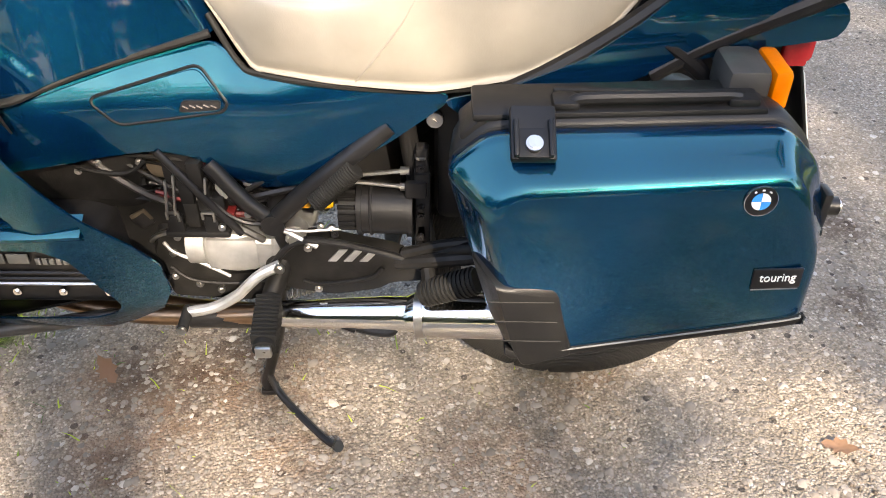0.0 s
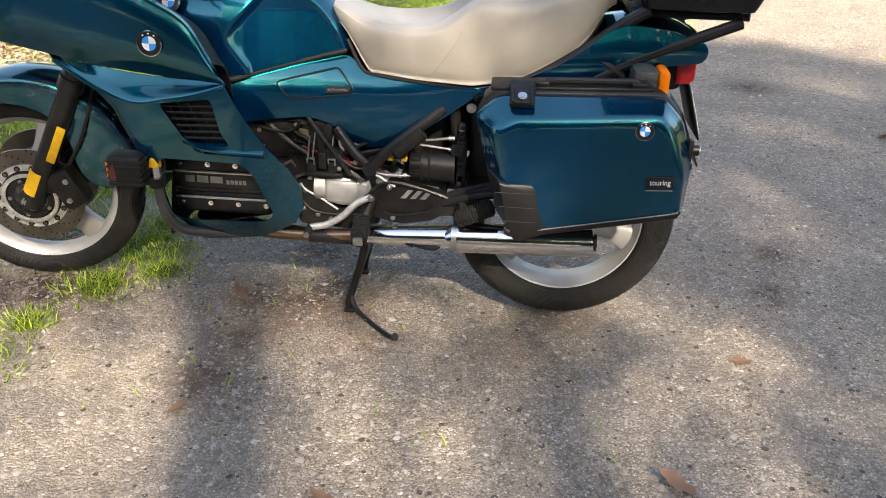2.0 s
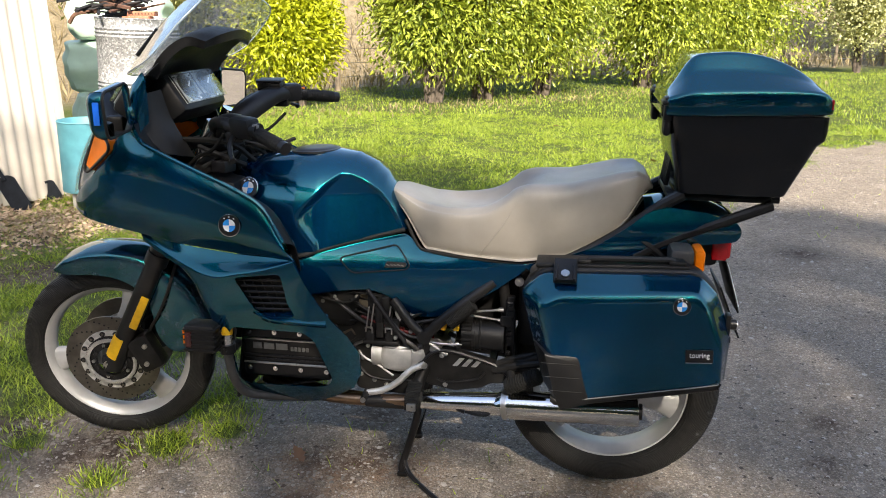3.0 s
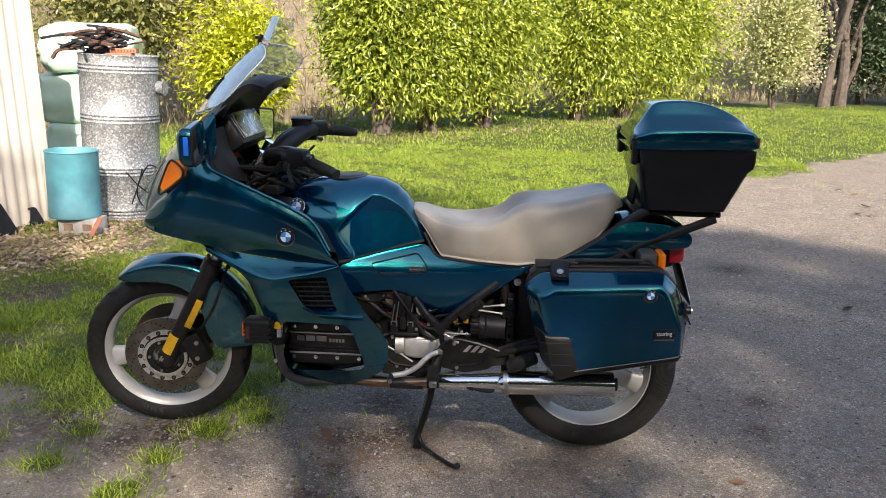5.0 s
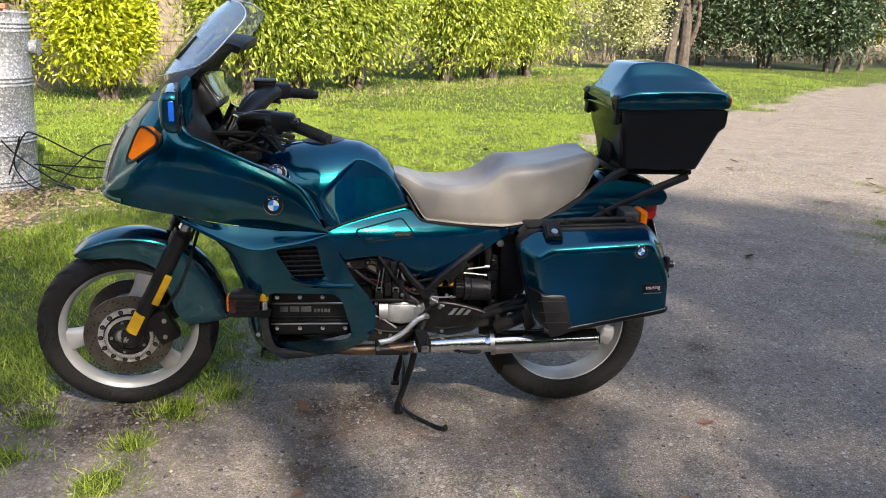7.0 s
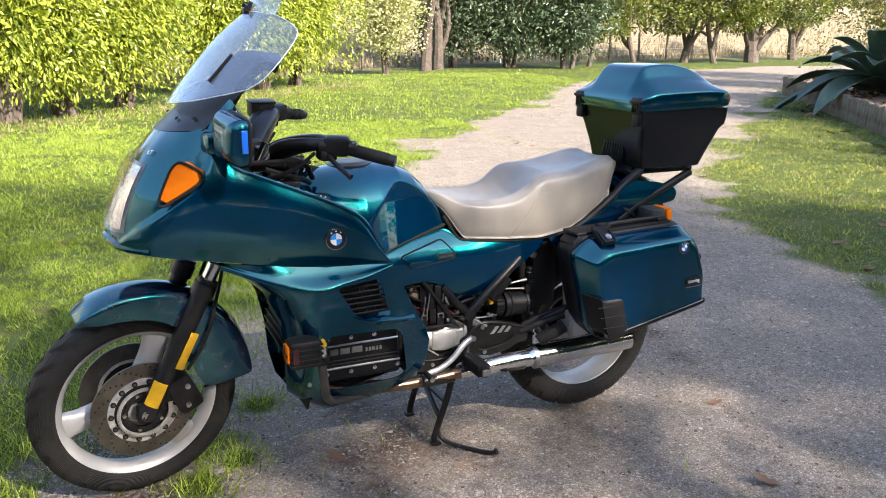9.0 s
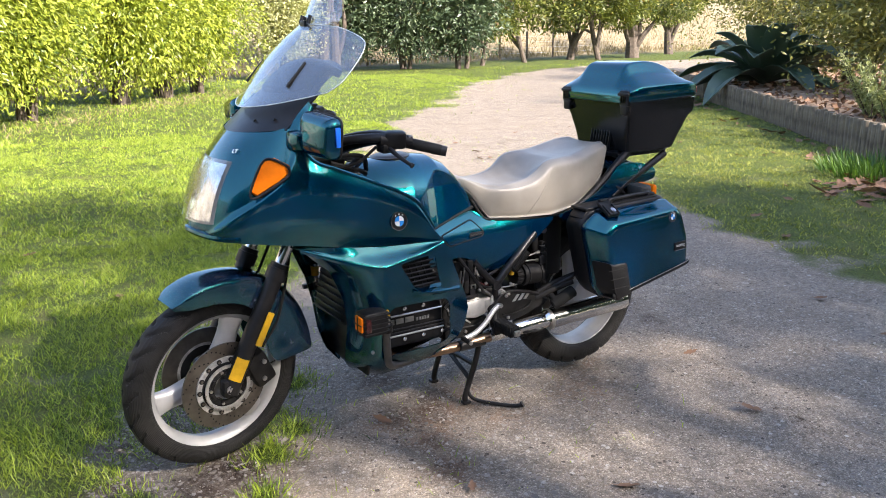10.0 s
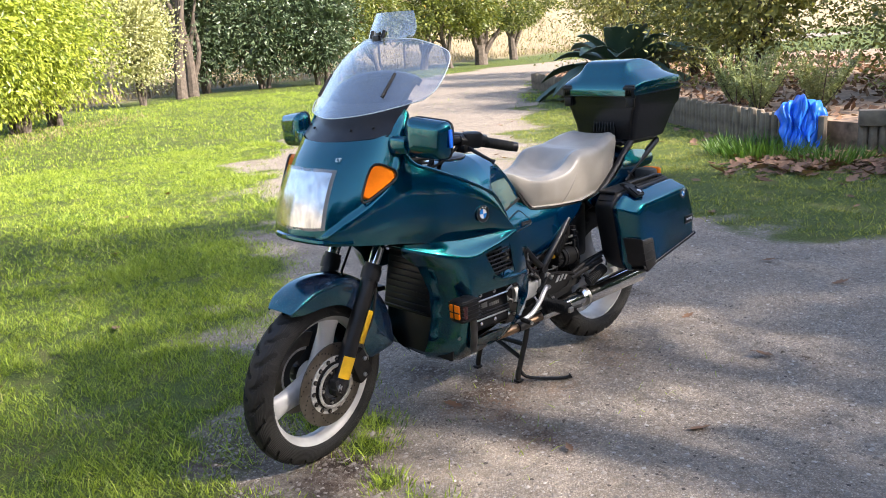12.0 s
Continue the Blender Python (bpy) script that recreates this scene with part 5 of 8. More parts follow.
# ---- unseen trees, added behind the drive to shade it ----
SHADE = [(5.6, -8.6, 9.6, 6000), (2.6, -8.8, 10.0, 8200), (-0.4, -9.0, 10.0, 5200), (-3.4, -9.8, 9.4, 4500), (8.4, -7.8, 9.0, 4700)]
# added leaf clumps (x, top, density), placed to set where the shade ends
SHADE_CLUMPS = [(-0.6, 10.1, 0.35), (0.3, 10.1, 0.4), (1.2, 10.2, 0.35), (2.4, 11.8, 0.30), (3.4, 12.0, 0.32), (4.2, 11.6, 0.34), (5.0, 10.8, 0.7), (5.9, 10.5, 1.0), (6.8, 10.5, 1.0), (7.6, 10.0, 0.6), (8.3, 8.8, 0.35)]
for i, (x, y, h, leaves_) in enumerate(SHADE):
    q = random.Random(500 + i)
    cs = [((q.uniform(-1.8, 1.8), q.uniform(-1.6, 1.6), h * q.uniform(0.40, 0.95)), (q.uniform(1.1, 1.8), q.uniform(1.1, 1.7), q.uniform(0.7, 1.2))) for _ in range(11)]
    high = [(a - x, z, d) for a, z, d in SHADE_CLUMPS if (i == 0 and a > 4.6) or (i == 1 and 2 < a < 4.6) or (i == 2 and a < 2)]
    for a, z, w in high:
        for k, d in ((0, w), (1, 0.9 * w), (2, 0.55 * w)):
            cs.append(((a + q.uniform(-0.25, 0.25), -8.5 - y + q.uniform(-0.3, 0.3), z - 0.7 - 0.95 * k), (0.85, 0.8, 0.75), d * 3.4))
    leaves_ += int(2700 * sum(w for a, z, w in high))
    h = max([h] + [z for a, z, w in high])
    tree("unseen_shade_tree", x, y, h, 0.22, cs, int(leaves_ * 2.3), 0.132, 0.066, M_TREELEAF, "unseen leafy tree added to shade the drive", 520 + i, 7)
# one more unseen tree, added only to dapple the lawn
q = random.Random(560)
cs = [((q.uniform(-1.5, 1.5), q.uniform(-1.2, 1.2), q.uniform(3.6, 6.6)), (q.uniform(0.7, 1.2), q.uniform(0.7, 1.2), q.uniform(0.4, 0.7))) for _ in range(8)]
tree("unseen_shade_tree", 9.9, -2.6, 7.2, 0.14, cs, 2400, 0.20, 0.10, M_TREELEAF, "slim unseen tree added to dapple the lawn with shade", 560, 6)
# unseen dark hedge, added so that the motorcycle's flanks mirror less light
for i, (x, y, rx) in enumerate([(-9, -5.5, 1.9), (-6, -7.0, 2.0), (-3, -7.6, 1.9), (0, -7.6, 2.0), (3, -7.2, 1.9), (6, -6.6, 2.0), (9, -5.6, 2.0), (-11, -2.5, 1.9)]):
    bush("unseen_hedge_shrub", x, y, (rx * 1.15, 1.6, 2.5), 2.4, 5500, 0.26, 0.15, M_HEDGE, "unseen dark hedge added to darken reflections in the bodywork", "shrub", 180 + i, 4, "boundary hedge", foot=0.2)

# ---- the motorcycle: x to its rear, y to its right, z up, from the ground below the front axle ----
bike = thing("motorcycle", pose(-1.262, 1.195, 0.0), "teal touring motorcycle with panniers and top box on its stand", "motorcycle")
AXLE_F, AXLE_R = Vector((-0.018, 0, 0.316)), Vector((1.515, 0, 0.330))
STEER = 11.0
head_axis = Vector((0.45, 0, 0.89)).normalized()
piv = Vector((-0.018, 0, 0.316))
piv_b = Vector((0.06, 0, 0.318))
bar_c = Vector((0.375, 0, 1.03))
bar_m = Matrix.Translation(piv_b) @ Matrix.Rotation(radians(6.3), 4, head_axis) @ Matrix.Translation(bar_c - piv_b) @ Matrix.Rotation(radians(2.2), 4, "X") @ Matrix.Translation(-bar_c)
steer_m = Matrix.Translation(piv) @ Matrix.Rotation(radians(STEER), 4, head_axis) @ Matrix.Translation(-piv)


def bolt(p, d, r=0.007, h=0.005, mat=None, parent=None, name="bolt"):
    p, d = Vector(p), Vector(d).normalized()
    g = join(rod(p, p + d * h, r, 10), rod(p + d * h, p + d * (h * 1.6), r * 0.6, 6))
    return part(name, g, mat or M_STEEL, parent)


def tyre_geo(R, w, rim):
    prof = []
    for i in range(25):
        t = -math.pi * 0.5 + math.pi * i / 24
        c, s = math.cos(t), math.sin(t)
        prof.append((rim + (R - rim) * (abs(c) ** 0.62), w * 0.5 * (abs(s) ** 0.85) * (1 if s > 0 else -1)))
    prof = [(rim - 0.012, -w * 0.40)] + prof + [(rim - 0.012, w * 0.40)]
    seg, v = 480, []
    for r, h in prof:
        for j in range(seg):
            t = math.tau * j / seg
            u = 2 * h / w
            ph = 24 * j / seg + 0.9 * abs(u) ** 1.6 + (0.5 if u > 0 else 0)
            cut = 0.010 if (ph % 1.0) < 0.20 and 0.16 < abs(u) < 0.93 and r > rim + 0.25 * (R - rim) else 0.0
            if 0.05 < abs(u) < 0.13:
                cut = 0.004
            v.append(Vector(((r - cut) * math.cos(t), h, (r - cut) * math.sin(t))))
    k = len(prof)
    return v, grid_faces(k, seg, True) + [((k - 1) * seg + j, (k - 1) * seg + (j + 1) % seg, (j + 1) % seg, j) for j in range(seg)]


def rim_geo(rim, w, inner):
    h = w * 0.5
    prof = [(rim - 0.004, -h), (rim + 0.004, -h * 0.96), (rim + 0.003, -h * 0.80), (rim - 0.02, -h * 0.5), (rim - 0.026, 0), (rim - 0.02, h * 0.5), (rim + 0.003, h * 0.80), (rim + 0.004, h * 0.96), (rim - 0.004, h),
            (rim - 0.016, h * 0.9), (inner + 0.006, h * 0.55), (inner, h * 0.2), (inner, -h * 0.2), (inner + 0.006, -h * 0.55), (rim - 0.016, -h * 0.9)]
    return lathe(prof, 96, "y", ring=True)


def spoke_geo(r0, r1, w0, w1, t0, t1, ang, twist=0.12):
    rows = []
    for s in (0, 0.3, 0.7, 1.0):
        r = r0 + (r1 - r0) * s
        w = w0 + (w1 - w0) * s + 0.012 * (s > 0.9)
        t = t0 + (t1 - t0) * s
        rows.append([Vector((r, -t, -w * 0.3)), Vector((r, -t * 0.55, -w)), Vector((r, t * 0.55, -w)), Vector((r, t, -w * 0.3)), Vector((r, t, w * 0.3)), Vector((r, t * 0.55, w)), Vector((r, -t * 0.55, w)), Vector((r, -t, w * 0.3))])
    return xf(skin(rows, 24, 10, True, True), Matrix.Rotation(ang, 4, "Y"))


M_RING = simple("dull silver sensor ring", (0.50, 0.49, 0.47), 0.45, 0.45, var=0.25, scale=60)
M_HOLE = simple("near-black hole disc", (0.02, 0.019, 0.018), 0.9)


def disc_set(at_m, y, R=0.150, side=-1):
    d = part("brake_disc", lathe([(0.094, y - 0.0025), (R, y - 0.0025), (R, y + 0.0025), (0.094, y + 0.0025)], 72, "y", ring=True), M_DISC, bike, "worn drilled steel brake disc", m=at_m)
    # drill holes are flat dark discs, the shade inside given as colour
    hole0 = None
    for k in range(60):
        a = math.tau * k / 60
        rr_ = 0.108 + 0.0085 * (k % 5)
        p = Vector((rr_ * math.cos(a), y + side * 0.0026, rr_ * math.sin(a)))
        if hole0 is None:
            hole0 = part("dark_hole_disc", rod((0, 0, 0), (0, side * 0.0006, 0), 0.0030, 8), M_HOLE, d, m=Matrix.Translation(p))
        else:
            again(hole0, Matrix.Translation(p))
    o = y + side * 0.004
    part("disc_ring", lathe([(0.080, o - 0.003), (0.100, o - 0.003), (0.100, o + 0.003), (0.080, o + 0.003)], 60, "y", ring=True), M_RING, d, "bare steel mounting ring")
    for k in range(14):
        a = math.tau * k / 14
        c = Vector((0.0905 * math.cos(a), o + side * 0.003, 0.0905 * math.sin(a)))
        b_ = part("bobbin", rod(c, c + Vector((0, side * 0.003, 0)), 0.0082, 12), M_SATIN, d)
        part("bobbin_cap", rod(c, c + Vector((0, side * 0.0045, 0)), 0.0042, 8), M_DISC, b_)
    car = [lathe([(0.046, y + side * 0.012 - 0.003), (0.082, o - 0.004), (0.082, o + 0.002), (0.046, y + side * 0.012 + 0.003)], 48, "y", ring=True)]
    for k in range(7):
        a = math.tau * k / 7
        car.append(box((0.052 * math.cos(a), y + side * 0.014, 0.052 * math.sin(a)), (0.012, 0.012, 0.022), 0.003, Matrix.Rotation(-a, 4, "Y")))
    part("disc_carrier", join(*car), M_SATIN, d)
    for k in range(5):
        a = math.tau * (k + 0.5) / 5
        p = Vector((0.056 * math.cos(a), y + side * 0.014, 0.056 * math.sin(a)))
        part("rivet", rod(p, p + Vector((0, side * 0.006, 0)), 0.0055, 8), M_STEEL, d)
    w0, w1 = y + side * 0.016, y + side * 0.021
    part("sensor_ring", lathe([(0.067, w0), (0.077, w0), (0.077, w1), (0.067, w1)], 60, "y", ring=True), M_RING, d, "toothed silver sensor ring")
    teeth = [box((0.0755 * math.cos(a), w1, 0.0755 * math.sin(a)), (0.007, 0.0016, 0.0032), 0, Matrix.Rotation(-a, 4, "Y")) for a in np.linspace(0, math.tau, 80, endpoint=False)]
    part("tooth_ring", join(*teeth), M_STEEL, d)


def wheel(name, axle, R, w, rim, inner, label, m0, discs, turn):
    hub = lathe([(0.0, -0.05), (0.045, -0.05), (0.055, -0.04), (0.058, 0), (0.055, 0.04), (0.045, 0.05), (0.0, 0.05)], 40, "y", caps=False)
    ob = part(name, rim_geo(rim, w * 0.80, inner), M_RIM, bike, label, m=m0 @ Matrix.Translation(axle), sharp=50)
    part("hub", hub, M_RIM, ob)
    for k in range(3):
        part("spoke", spoke_geo(0.04, inner + 0.004, 0.040, 0.027, 0.030, 0.020, math.tau * k / 3 + turn), M_RIM, ob, sharp=50)
    part("tyre", tyre_geo(R, w, rim), M_TYRE, ob, "black road tyre with angled grooves", sharp=60)
    for y in discs:
        disc_set(m0 @ Matrix.Translation(axle), y, 0.145 if len(discs) > 1 else 0.135, -1 if y < 0 else 1)
    v = Vector((rim * 0.93, -0.02, 0))
    part("valve", rod(v, v - Vector((0.03, 0.008, 0)), 0.003, 6), M_SATIN, ob)
    return ob


fw = wheel("front_wheel", AXLE_F, 0.297, 0.096, 0.239, 0.204, "silver three-spoke front wheel with twin discs", steer_m, (-0.072, 0.072), radians(50))
wheel("rear_wheel", AXLE_R, 0.309, 0.148, 0.230, 0.204, "silver three-spoke rear wheel", Matrix(), (0.06,), radians(20))
part("axle_cap", join(rod((0, -0.118, 0), (0, -0.09, 0), 0.016, 16), rod((0, -0.122, 0), (0, -0.118, 0), 0.010, 6)), M_STEEL, fw)

# fork
for s in (-1, 1):
    a = Vector((-0.016, s * 0.094, 0.300))
    d = head_axis
    low = part("fork_leg", join(tube([a, a + d * 0.10, a + d * 0.40], lambda u: 0.031 - 0.004 * u, 20, 8), rod(a + d * 0.385, a + d * 0.425, 0.034, 20), box(AXLE_F + Vector((0.004, s * 0.094, 0)), (0.055, 0.04, 0.06), 0.012), rod(a + d * 0.42, a + d * 0.44, 0.030, 20)), M_SATIN, bike, "satin black lower fork leg", m=steer_m)
    part("fork_tube", rod(a + d * 0.40, a + d * 0.86, 0.0205, 20), M_CHROME, bike, "chrome upper fork tube", m=steer_m)
    out = Vector((-0.45, s * 0.9, 0.2)).normalized()

    def strip(s0, s1, wid, off):
        side = d.cross(out).normalized()
        v = []
        for q_ in (s0, s1):
            for k in range(5):
                t = (k - 2) * wid
                v.append(a + d * q_ + (out * math.cos(t) + side * math.sin(t)) * off)
        return thick((v, grid_faces(2, 5)), 0.001)
    part("reflector", strip(0.045, 0.120, 0.33, 0.0335), M_YELLOW, low, "yellow reflector strip")
    part("reflector", xf(box((0, 0, 0), (0.024, 0.006, 0.115), 0.003), Matrix.Translation(a + d * 0.22 + Vector((0.018, s * 0.032, 0.0))) @ Matrix.Rotation(radians(27), 4, "Y")), M_YELLOW, low, "yellow reflector bar")
    cal = part("brake_caliper", join(box((0.095, s * 0.083, 0.350), (0.075, 0.062, 0.12), 0.014, Matrix.Rotation(radians(-25), 4, "Y")), box((0.06, s * 0.09, 0.36), (0.05, 0.03, 0.05), 0.008)), M_ENGINE, bike, "black four-piston brake caliper", m=steer_m)
    for q_ in (0.32, 0.38):
        bolt((0.10, s * 0.114, q_), (0, s, 0), 0.008, 0.006, M_STEEL, cal)
    part("brake_hose", tube([(0.11, s * 0.09, 0.42), (0.16, s * 0.10, 0.50), (0.20, s * 0.085, 0.60), (0.24, s * 0.06, 0.72)], 0.005, 6, 16), M_RUBBER, bike, m=steer_m)

# front mudguard
rows = []
for deg, R_, drop, hw in ((117, 0.336, 0.012, 0.050), (113, 0.343, 0.030, 0.062), (107, 0.352, 0.052, 0.069), (95, 0.360, 0.070, 0.073), (80, 0.366, 0.085, 0.076), (66, 0.370, 0.105, 0.079), (50, 0.366, 0.14, 0.083), (36, 0.360, 0.17, 0.086), (22, 0.352, 0.17, 0.084), (10, 0.350, 0.155, 0.078), (6, 0.349, 0.13, 0.072)):
    a = radians(deg)
    n_, row = Vector((-math.cos(a), 0, math.sin(a))), []
    if deg <= 90:
        n_ = Vector((math.cos(a), 0, math.sin(a)))
    n_ = Vector((math.cos(a), 0, math.sin(a)))
    for y, dr in ((-1.0, 1.0), (-1.02, 0.5), (-0.97, 0.16), (-0.72, 0.02), (0, -0.06), (0.72, 0.02), (0.97, 0.16), (1.02, 0.5), (1.0, 1.0)):
        row.append(AXLE_F + n_ * (R_ - 0.006 - dr * drop) + Vector((0, y * hw, 0)))
    rows.append(row)
fender = part("front_mudguard", thick(skin(rows, 33, 44), 0.004), M_GUARD, bike, "teal front mudguard wrapping the wheel", m=steer_m, sharp=60)
for s in (-1, 1):
    part("mudguard_stay", box((0.135, s * 0.088, 0.600), (0.05, 0.02, 0.12), 0.008, Matrix.Rotation(radians(27), 4, "Y")), M_BLACK, fender)
    bolt((0.09, s * 0.09, 0.50), (0, s, 0), 0.007, 0.004, M_STEEL, fender)

# upper fairing, station by station from the nose to its rear edge
ST = [
    [(-.050, 0, .806), (-.056, 0, .838), (-.022, 0, .935), (.030, 0, 1.030), (.092, 0, 1.105)],
    [(-.036, -.075, .802), (-.042, -.077, .838), (-.012, -.077, .935), (.038, -.075, 1.030), (.102, -.072, 1.107)],
    [(-.012, -.135, .799), (-.016, -.138, .842), (.010, -.138, .935), (.058, -.132, 1.028), (.120, -.128, 1.110)],
    [(.050, -.198, .796), (.050, -.204, .850), (.072, -.206, .938), (.108, -.200, 1.022), (.155, -.190, 1.115)],
    [(.130, -.228, .785), (.130, -.249, .850), (.140, -.250, .938), (.168, -.242, 1.022), (.205, -.230, 1.120)],
    [(.220, -.243, .772), (.220, -.278, .845), (.222, -.280, .930), (.232, -.274, .995), (.250, -.262, 1.034)],
    [(.310, -.256, .758), (.310, -.294, .830), (.310, -.297, .905), (.312, -.293, .962), (.316, -.284, 1.002)],
    [(.410, -.264, .746), (.410, -.300, .812), (.410, -.305, .880), (.410, -.302, .928), (.412, -.292, .962)],
    [(.520, -.274, .738), (.522, -.302, .786), (.524, -.306, .838), (.524, -.303, .880), (.524, -.293, .912)],
    [(.606, -.288, .738), (.606, -.302, .768), (.604, -.305, .802), (.600, -.302, .834), (.594, -.293, .866)],
    [(.676, -.306, .736), (.668, -.308, .746), (.660, -.308, .756), (.652, -.305, .768), (.645, -.297, .780)],
]


def face_at(u, v):
    """A point of the left upper fairing: u along the stations, v from foot to rim, both 0 to 1."""
    cols = [cr(s, 41)[int(round(v * 40))] for s in ST]
    return cr(cols, 201)[int(round(u * 200))]


# mirrored through the middle so that the nose is smooth
full = [[(p[0], -p[1], p[2]) for p in s] for s in ST[:0:-1]] + ST
NOSE_FOLD = [(-.06, .800), (-.02, .835), (.025, .877), (.098, .930), (.153, .977), (.19, 1.03), (.22, 1.10)]


def folded(g):
    """The flank below a fold line from chin to mirror stands a little proud of the nose."""
    xs, zs = np.array([p.x for p in g[0]]), np.array([p.z for p in g[0]])
    d = seg_dist(xs, zs, NOSE_FOLD) * np.where(zs < np.interp(xs, [p[0] for p in NOSE_FOLD], [p[1] for p in NOSE_FOLD]), 1, -1)
    k = np.clip((d + .004) / .011, 0, 1)
    k = k * k * (3 - 2 * k) * np.exp(-(np.maximum(d, 0) / .13) ** 2) * np.clip((.26 - xs) / .08, 0, 1)
    return [p + Vector((-.5, .86 if p.y > 0 else -.86, 0)) * .010 * float(a) * min(1, max(0, (abs(p.y) - .10) / .04)) for p, a in zip(g[0], k)], g[1]


upper = part("upper_fairing", thick(folded(skin(full, 49, 241)), 0.004), M_TEAL, bike, "teal upper fairing with a broad nose", sharp=50)


def patch(u0, u1, v0, v1, lift, nu=9, nv=9):
    """A piece lifted off the nose by lift metres, from u0 (negative: right side) to u1."""
    v_ = []
    for j in range(nv):
        for i in range(nu):
            u = u0 + (u1 - u0) * i / (nu - 1)
            p = face_at(abs(u), v0 + (v1 - v0) * j / (nv - 1))
            p = Vector((p.x, -p.y if u < 0 else p.y, p.z))
            v_.append(p + Vector((-lift * 0.93, 0, lift * 0.35)))
    return v_, grid_faces(nv, nu)


# headlamp: bowl, lens, bezel
lamp = part("headlamp", thick(patch(-0.195, 0.195, 0.27, 0.76, 0.001, 17, 9), 0.003), M_GREY, bike, "rectangular headlamp with a ribbed clear lens")
bowl = patch(-0.180, 0.180, 0.30, 0.73, 0.004, 17, 9)
M_BOWL = simple("silver reflector bowl", (0.82, 0.82, 0.80), 0.22, 1.0, var=0.35, scale=30, relief=0.8, relief_scale=45)
part("reflector_bowl", thick(bowl, 0.001), M_BOWL, lamp)
part("lens", thick(patch(-0.190, 0.190, 0.28, 0.75, 0.012, 17, 9), 0.003), M_LENS, lamp, "clear ribbed glass")
ribs = []
for k in range(-5, 6):
    ribs.append(tube([p + Vector((-0.013, 0, 0.004)) for p in [Vector((q_.x, -q_.y if k < 0 else q_.y, q_.z)) for q_ in [face_at(abs(k) * 0.034, 0.31 + 0.043 * i) for i in range(10)]]], 0.0009, 4))
part("rib", join(*ribs), M_LENS, lamp)
# chin lip
part("chin_lip", tube([Vector((p[0] - 0.006, -p[1], p[2] + 0.012)) for p in [s[0] for s in ST[3:0:-1]]] + [Vector((p[0] - 0.006, p[1], p[2] + 0.012)) for p in [s[0] for s in ST[:4]]], 0.011, 8, 60), M_TEAL, upper)
# black base panel of the screen
part("screen_base", thick(skin([[(.094, .0 + y, 1.104 - 0.0 * y) if abs(y) < .01 else (.094 + 1.9 * y * y, y, 1.106 + 0.3 * y * y) for y in (-.225, -.15, -.075, 0, .075, .15, .225)],
                               [(.160 + 1.9 * y * y, y, 1.165 + 0.3 * y * y) for y in (-.225, -.15, -.075, 0, .075, .15, .225)],
                               [(.225 + 1.7 * y * y, y, 1.215 + 0.2 * y * y) for y in (-.22, -.15, -.075, 0, .075, .15, .22)]], 25, 9), 0.004), M_SATIN, upper, "smoked black base panel of the screen")
for y in (-.17, -.1, .1, .17):
    bolt((.125 + 1.9 * y * y, y, 1.138 + 0.3 * y * y), (-.65, 0, .75), 0.005, 0.003, M_BLACK, upper)
# rim of the cockpit
rim_pts = [s[4] for s in ST[4:]]
for s in (1, -1):
    part("cockpit_rim", tube([Vector((p[0] + 0.002, p[1] * s, p[2])) for p in rim_pts], 0.006, 8, 40), M_TEAL, upper)
    inner_rows = [[Vector((p[0] + 0.004, (p[1] + 0.006) * s, p[2] - 0.002)) for p in rim_pts], [Vector((p[0] + 0.02, (p[1] + 0.05) * s, p[2] - 0.025)) for p in rim_pts], [Vector((p[0] + 0.02, (p[1] + 0.085) * s, p[2] - 0.10)) for p in rim_pts]]
    part("cockpit_liner", thick(skin(inner_rows, 24, 8), 0.003), M_BLACK, bike, "black cockpit liner")


def slab(pts, n_, t, bev=0.3):
    """A flat-sided piece of outline pts, t thick along n_, with its face drawn in."""
    n_ = Vector(n_).normalized()
    p = [Vector(q_) for q_ in pts]
    c = sum(p, Vector()) / len(p)
    k = len(p)
    top = [q_ + n_ * t * 0.7 for q_ in p]
    cap = [c + (q_ - c) * (1 - 0.10 * bev * 3) + n_ * t for q_ in p]
    return p + top + cap, grid_faces(3, k, True) + [tuple(reversed(range(k))), tuple(2 * k + j for j in range(k))]


# front indicators
for s in (1, -1):
    kite = [(.133, -.224, 1.030), (.170, -.250, 1.008), (.172, -.254, .985), (.150, -.247, .966), (.085, -.214, .921), (.070, -.204, .930), (.092, -.204, .985), (.112, -.210, 1.022)]
    kite = [Vector((x + .004, (y - .016) * s, z + .014)) for x, y, z in kite]
    fl = fillet([(q_.x, q_.z) for q_ in kite], 0.012, 3)
    ring_ = []
    for q_ in fl:
        yy = min(range(len(kite)), key=lambda i: (kite[i].x - q_.x) ** 2 + (kite[i].z - q_.y) ** 2)
        ring_.append(Vector((q_.x, kite[yy].y, q_.y)))
    ind = part("indicator", slab([p + Vector((0.012, 0.016 * s, 0)) for p in kite], (-0.62, -0.78 * s, 0.1), 0.026), M_AMBER, bike, "amber front indicator lens")
    part("indicator_bezel", tube([p + Vector((-0.004, -0.005 * s, 0)) for p in kite], 0.004, 6, 60, True), M_SATIN, ind)

# lettering on the nose


def text_mesh(word, size, depth):
    c = bpy.data.curves.new("text", "FONT")
    c.body, c.size, c.extrude, c.align_x, c.align_y = word, size, depth, "CENTER", "CENTER"
    o = bpy.data.objects.new("text", c)
    scene.collection.objects.link(o)
    bpy.context.view_layer.update()
    me = bpy.data.meshes.new_from_object(o.evaluated_get(bpy.context.evaluated_depsgraph_get()))
    bpy.data.objects.remove(o)
    bpy.data.curves.remove(c)
    return me


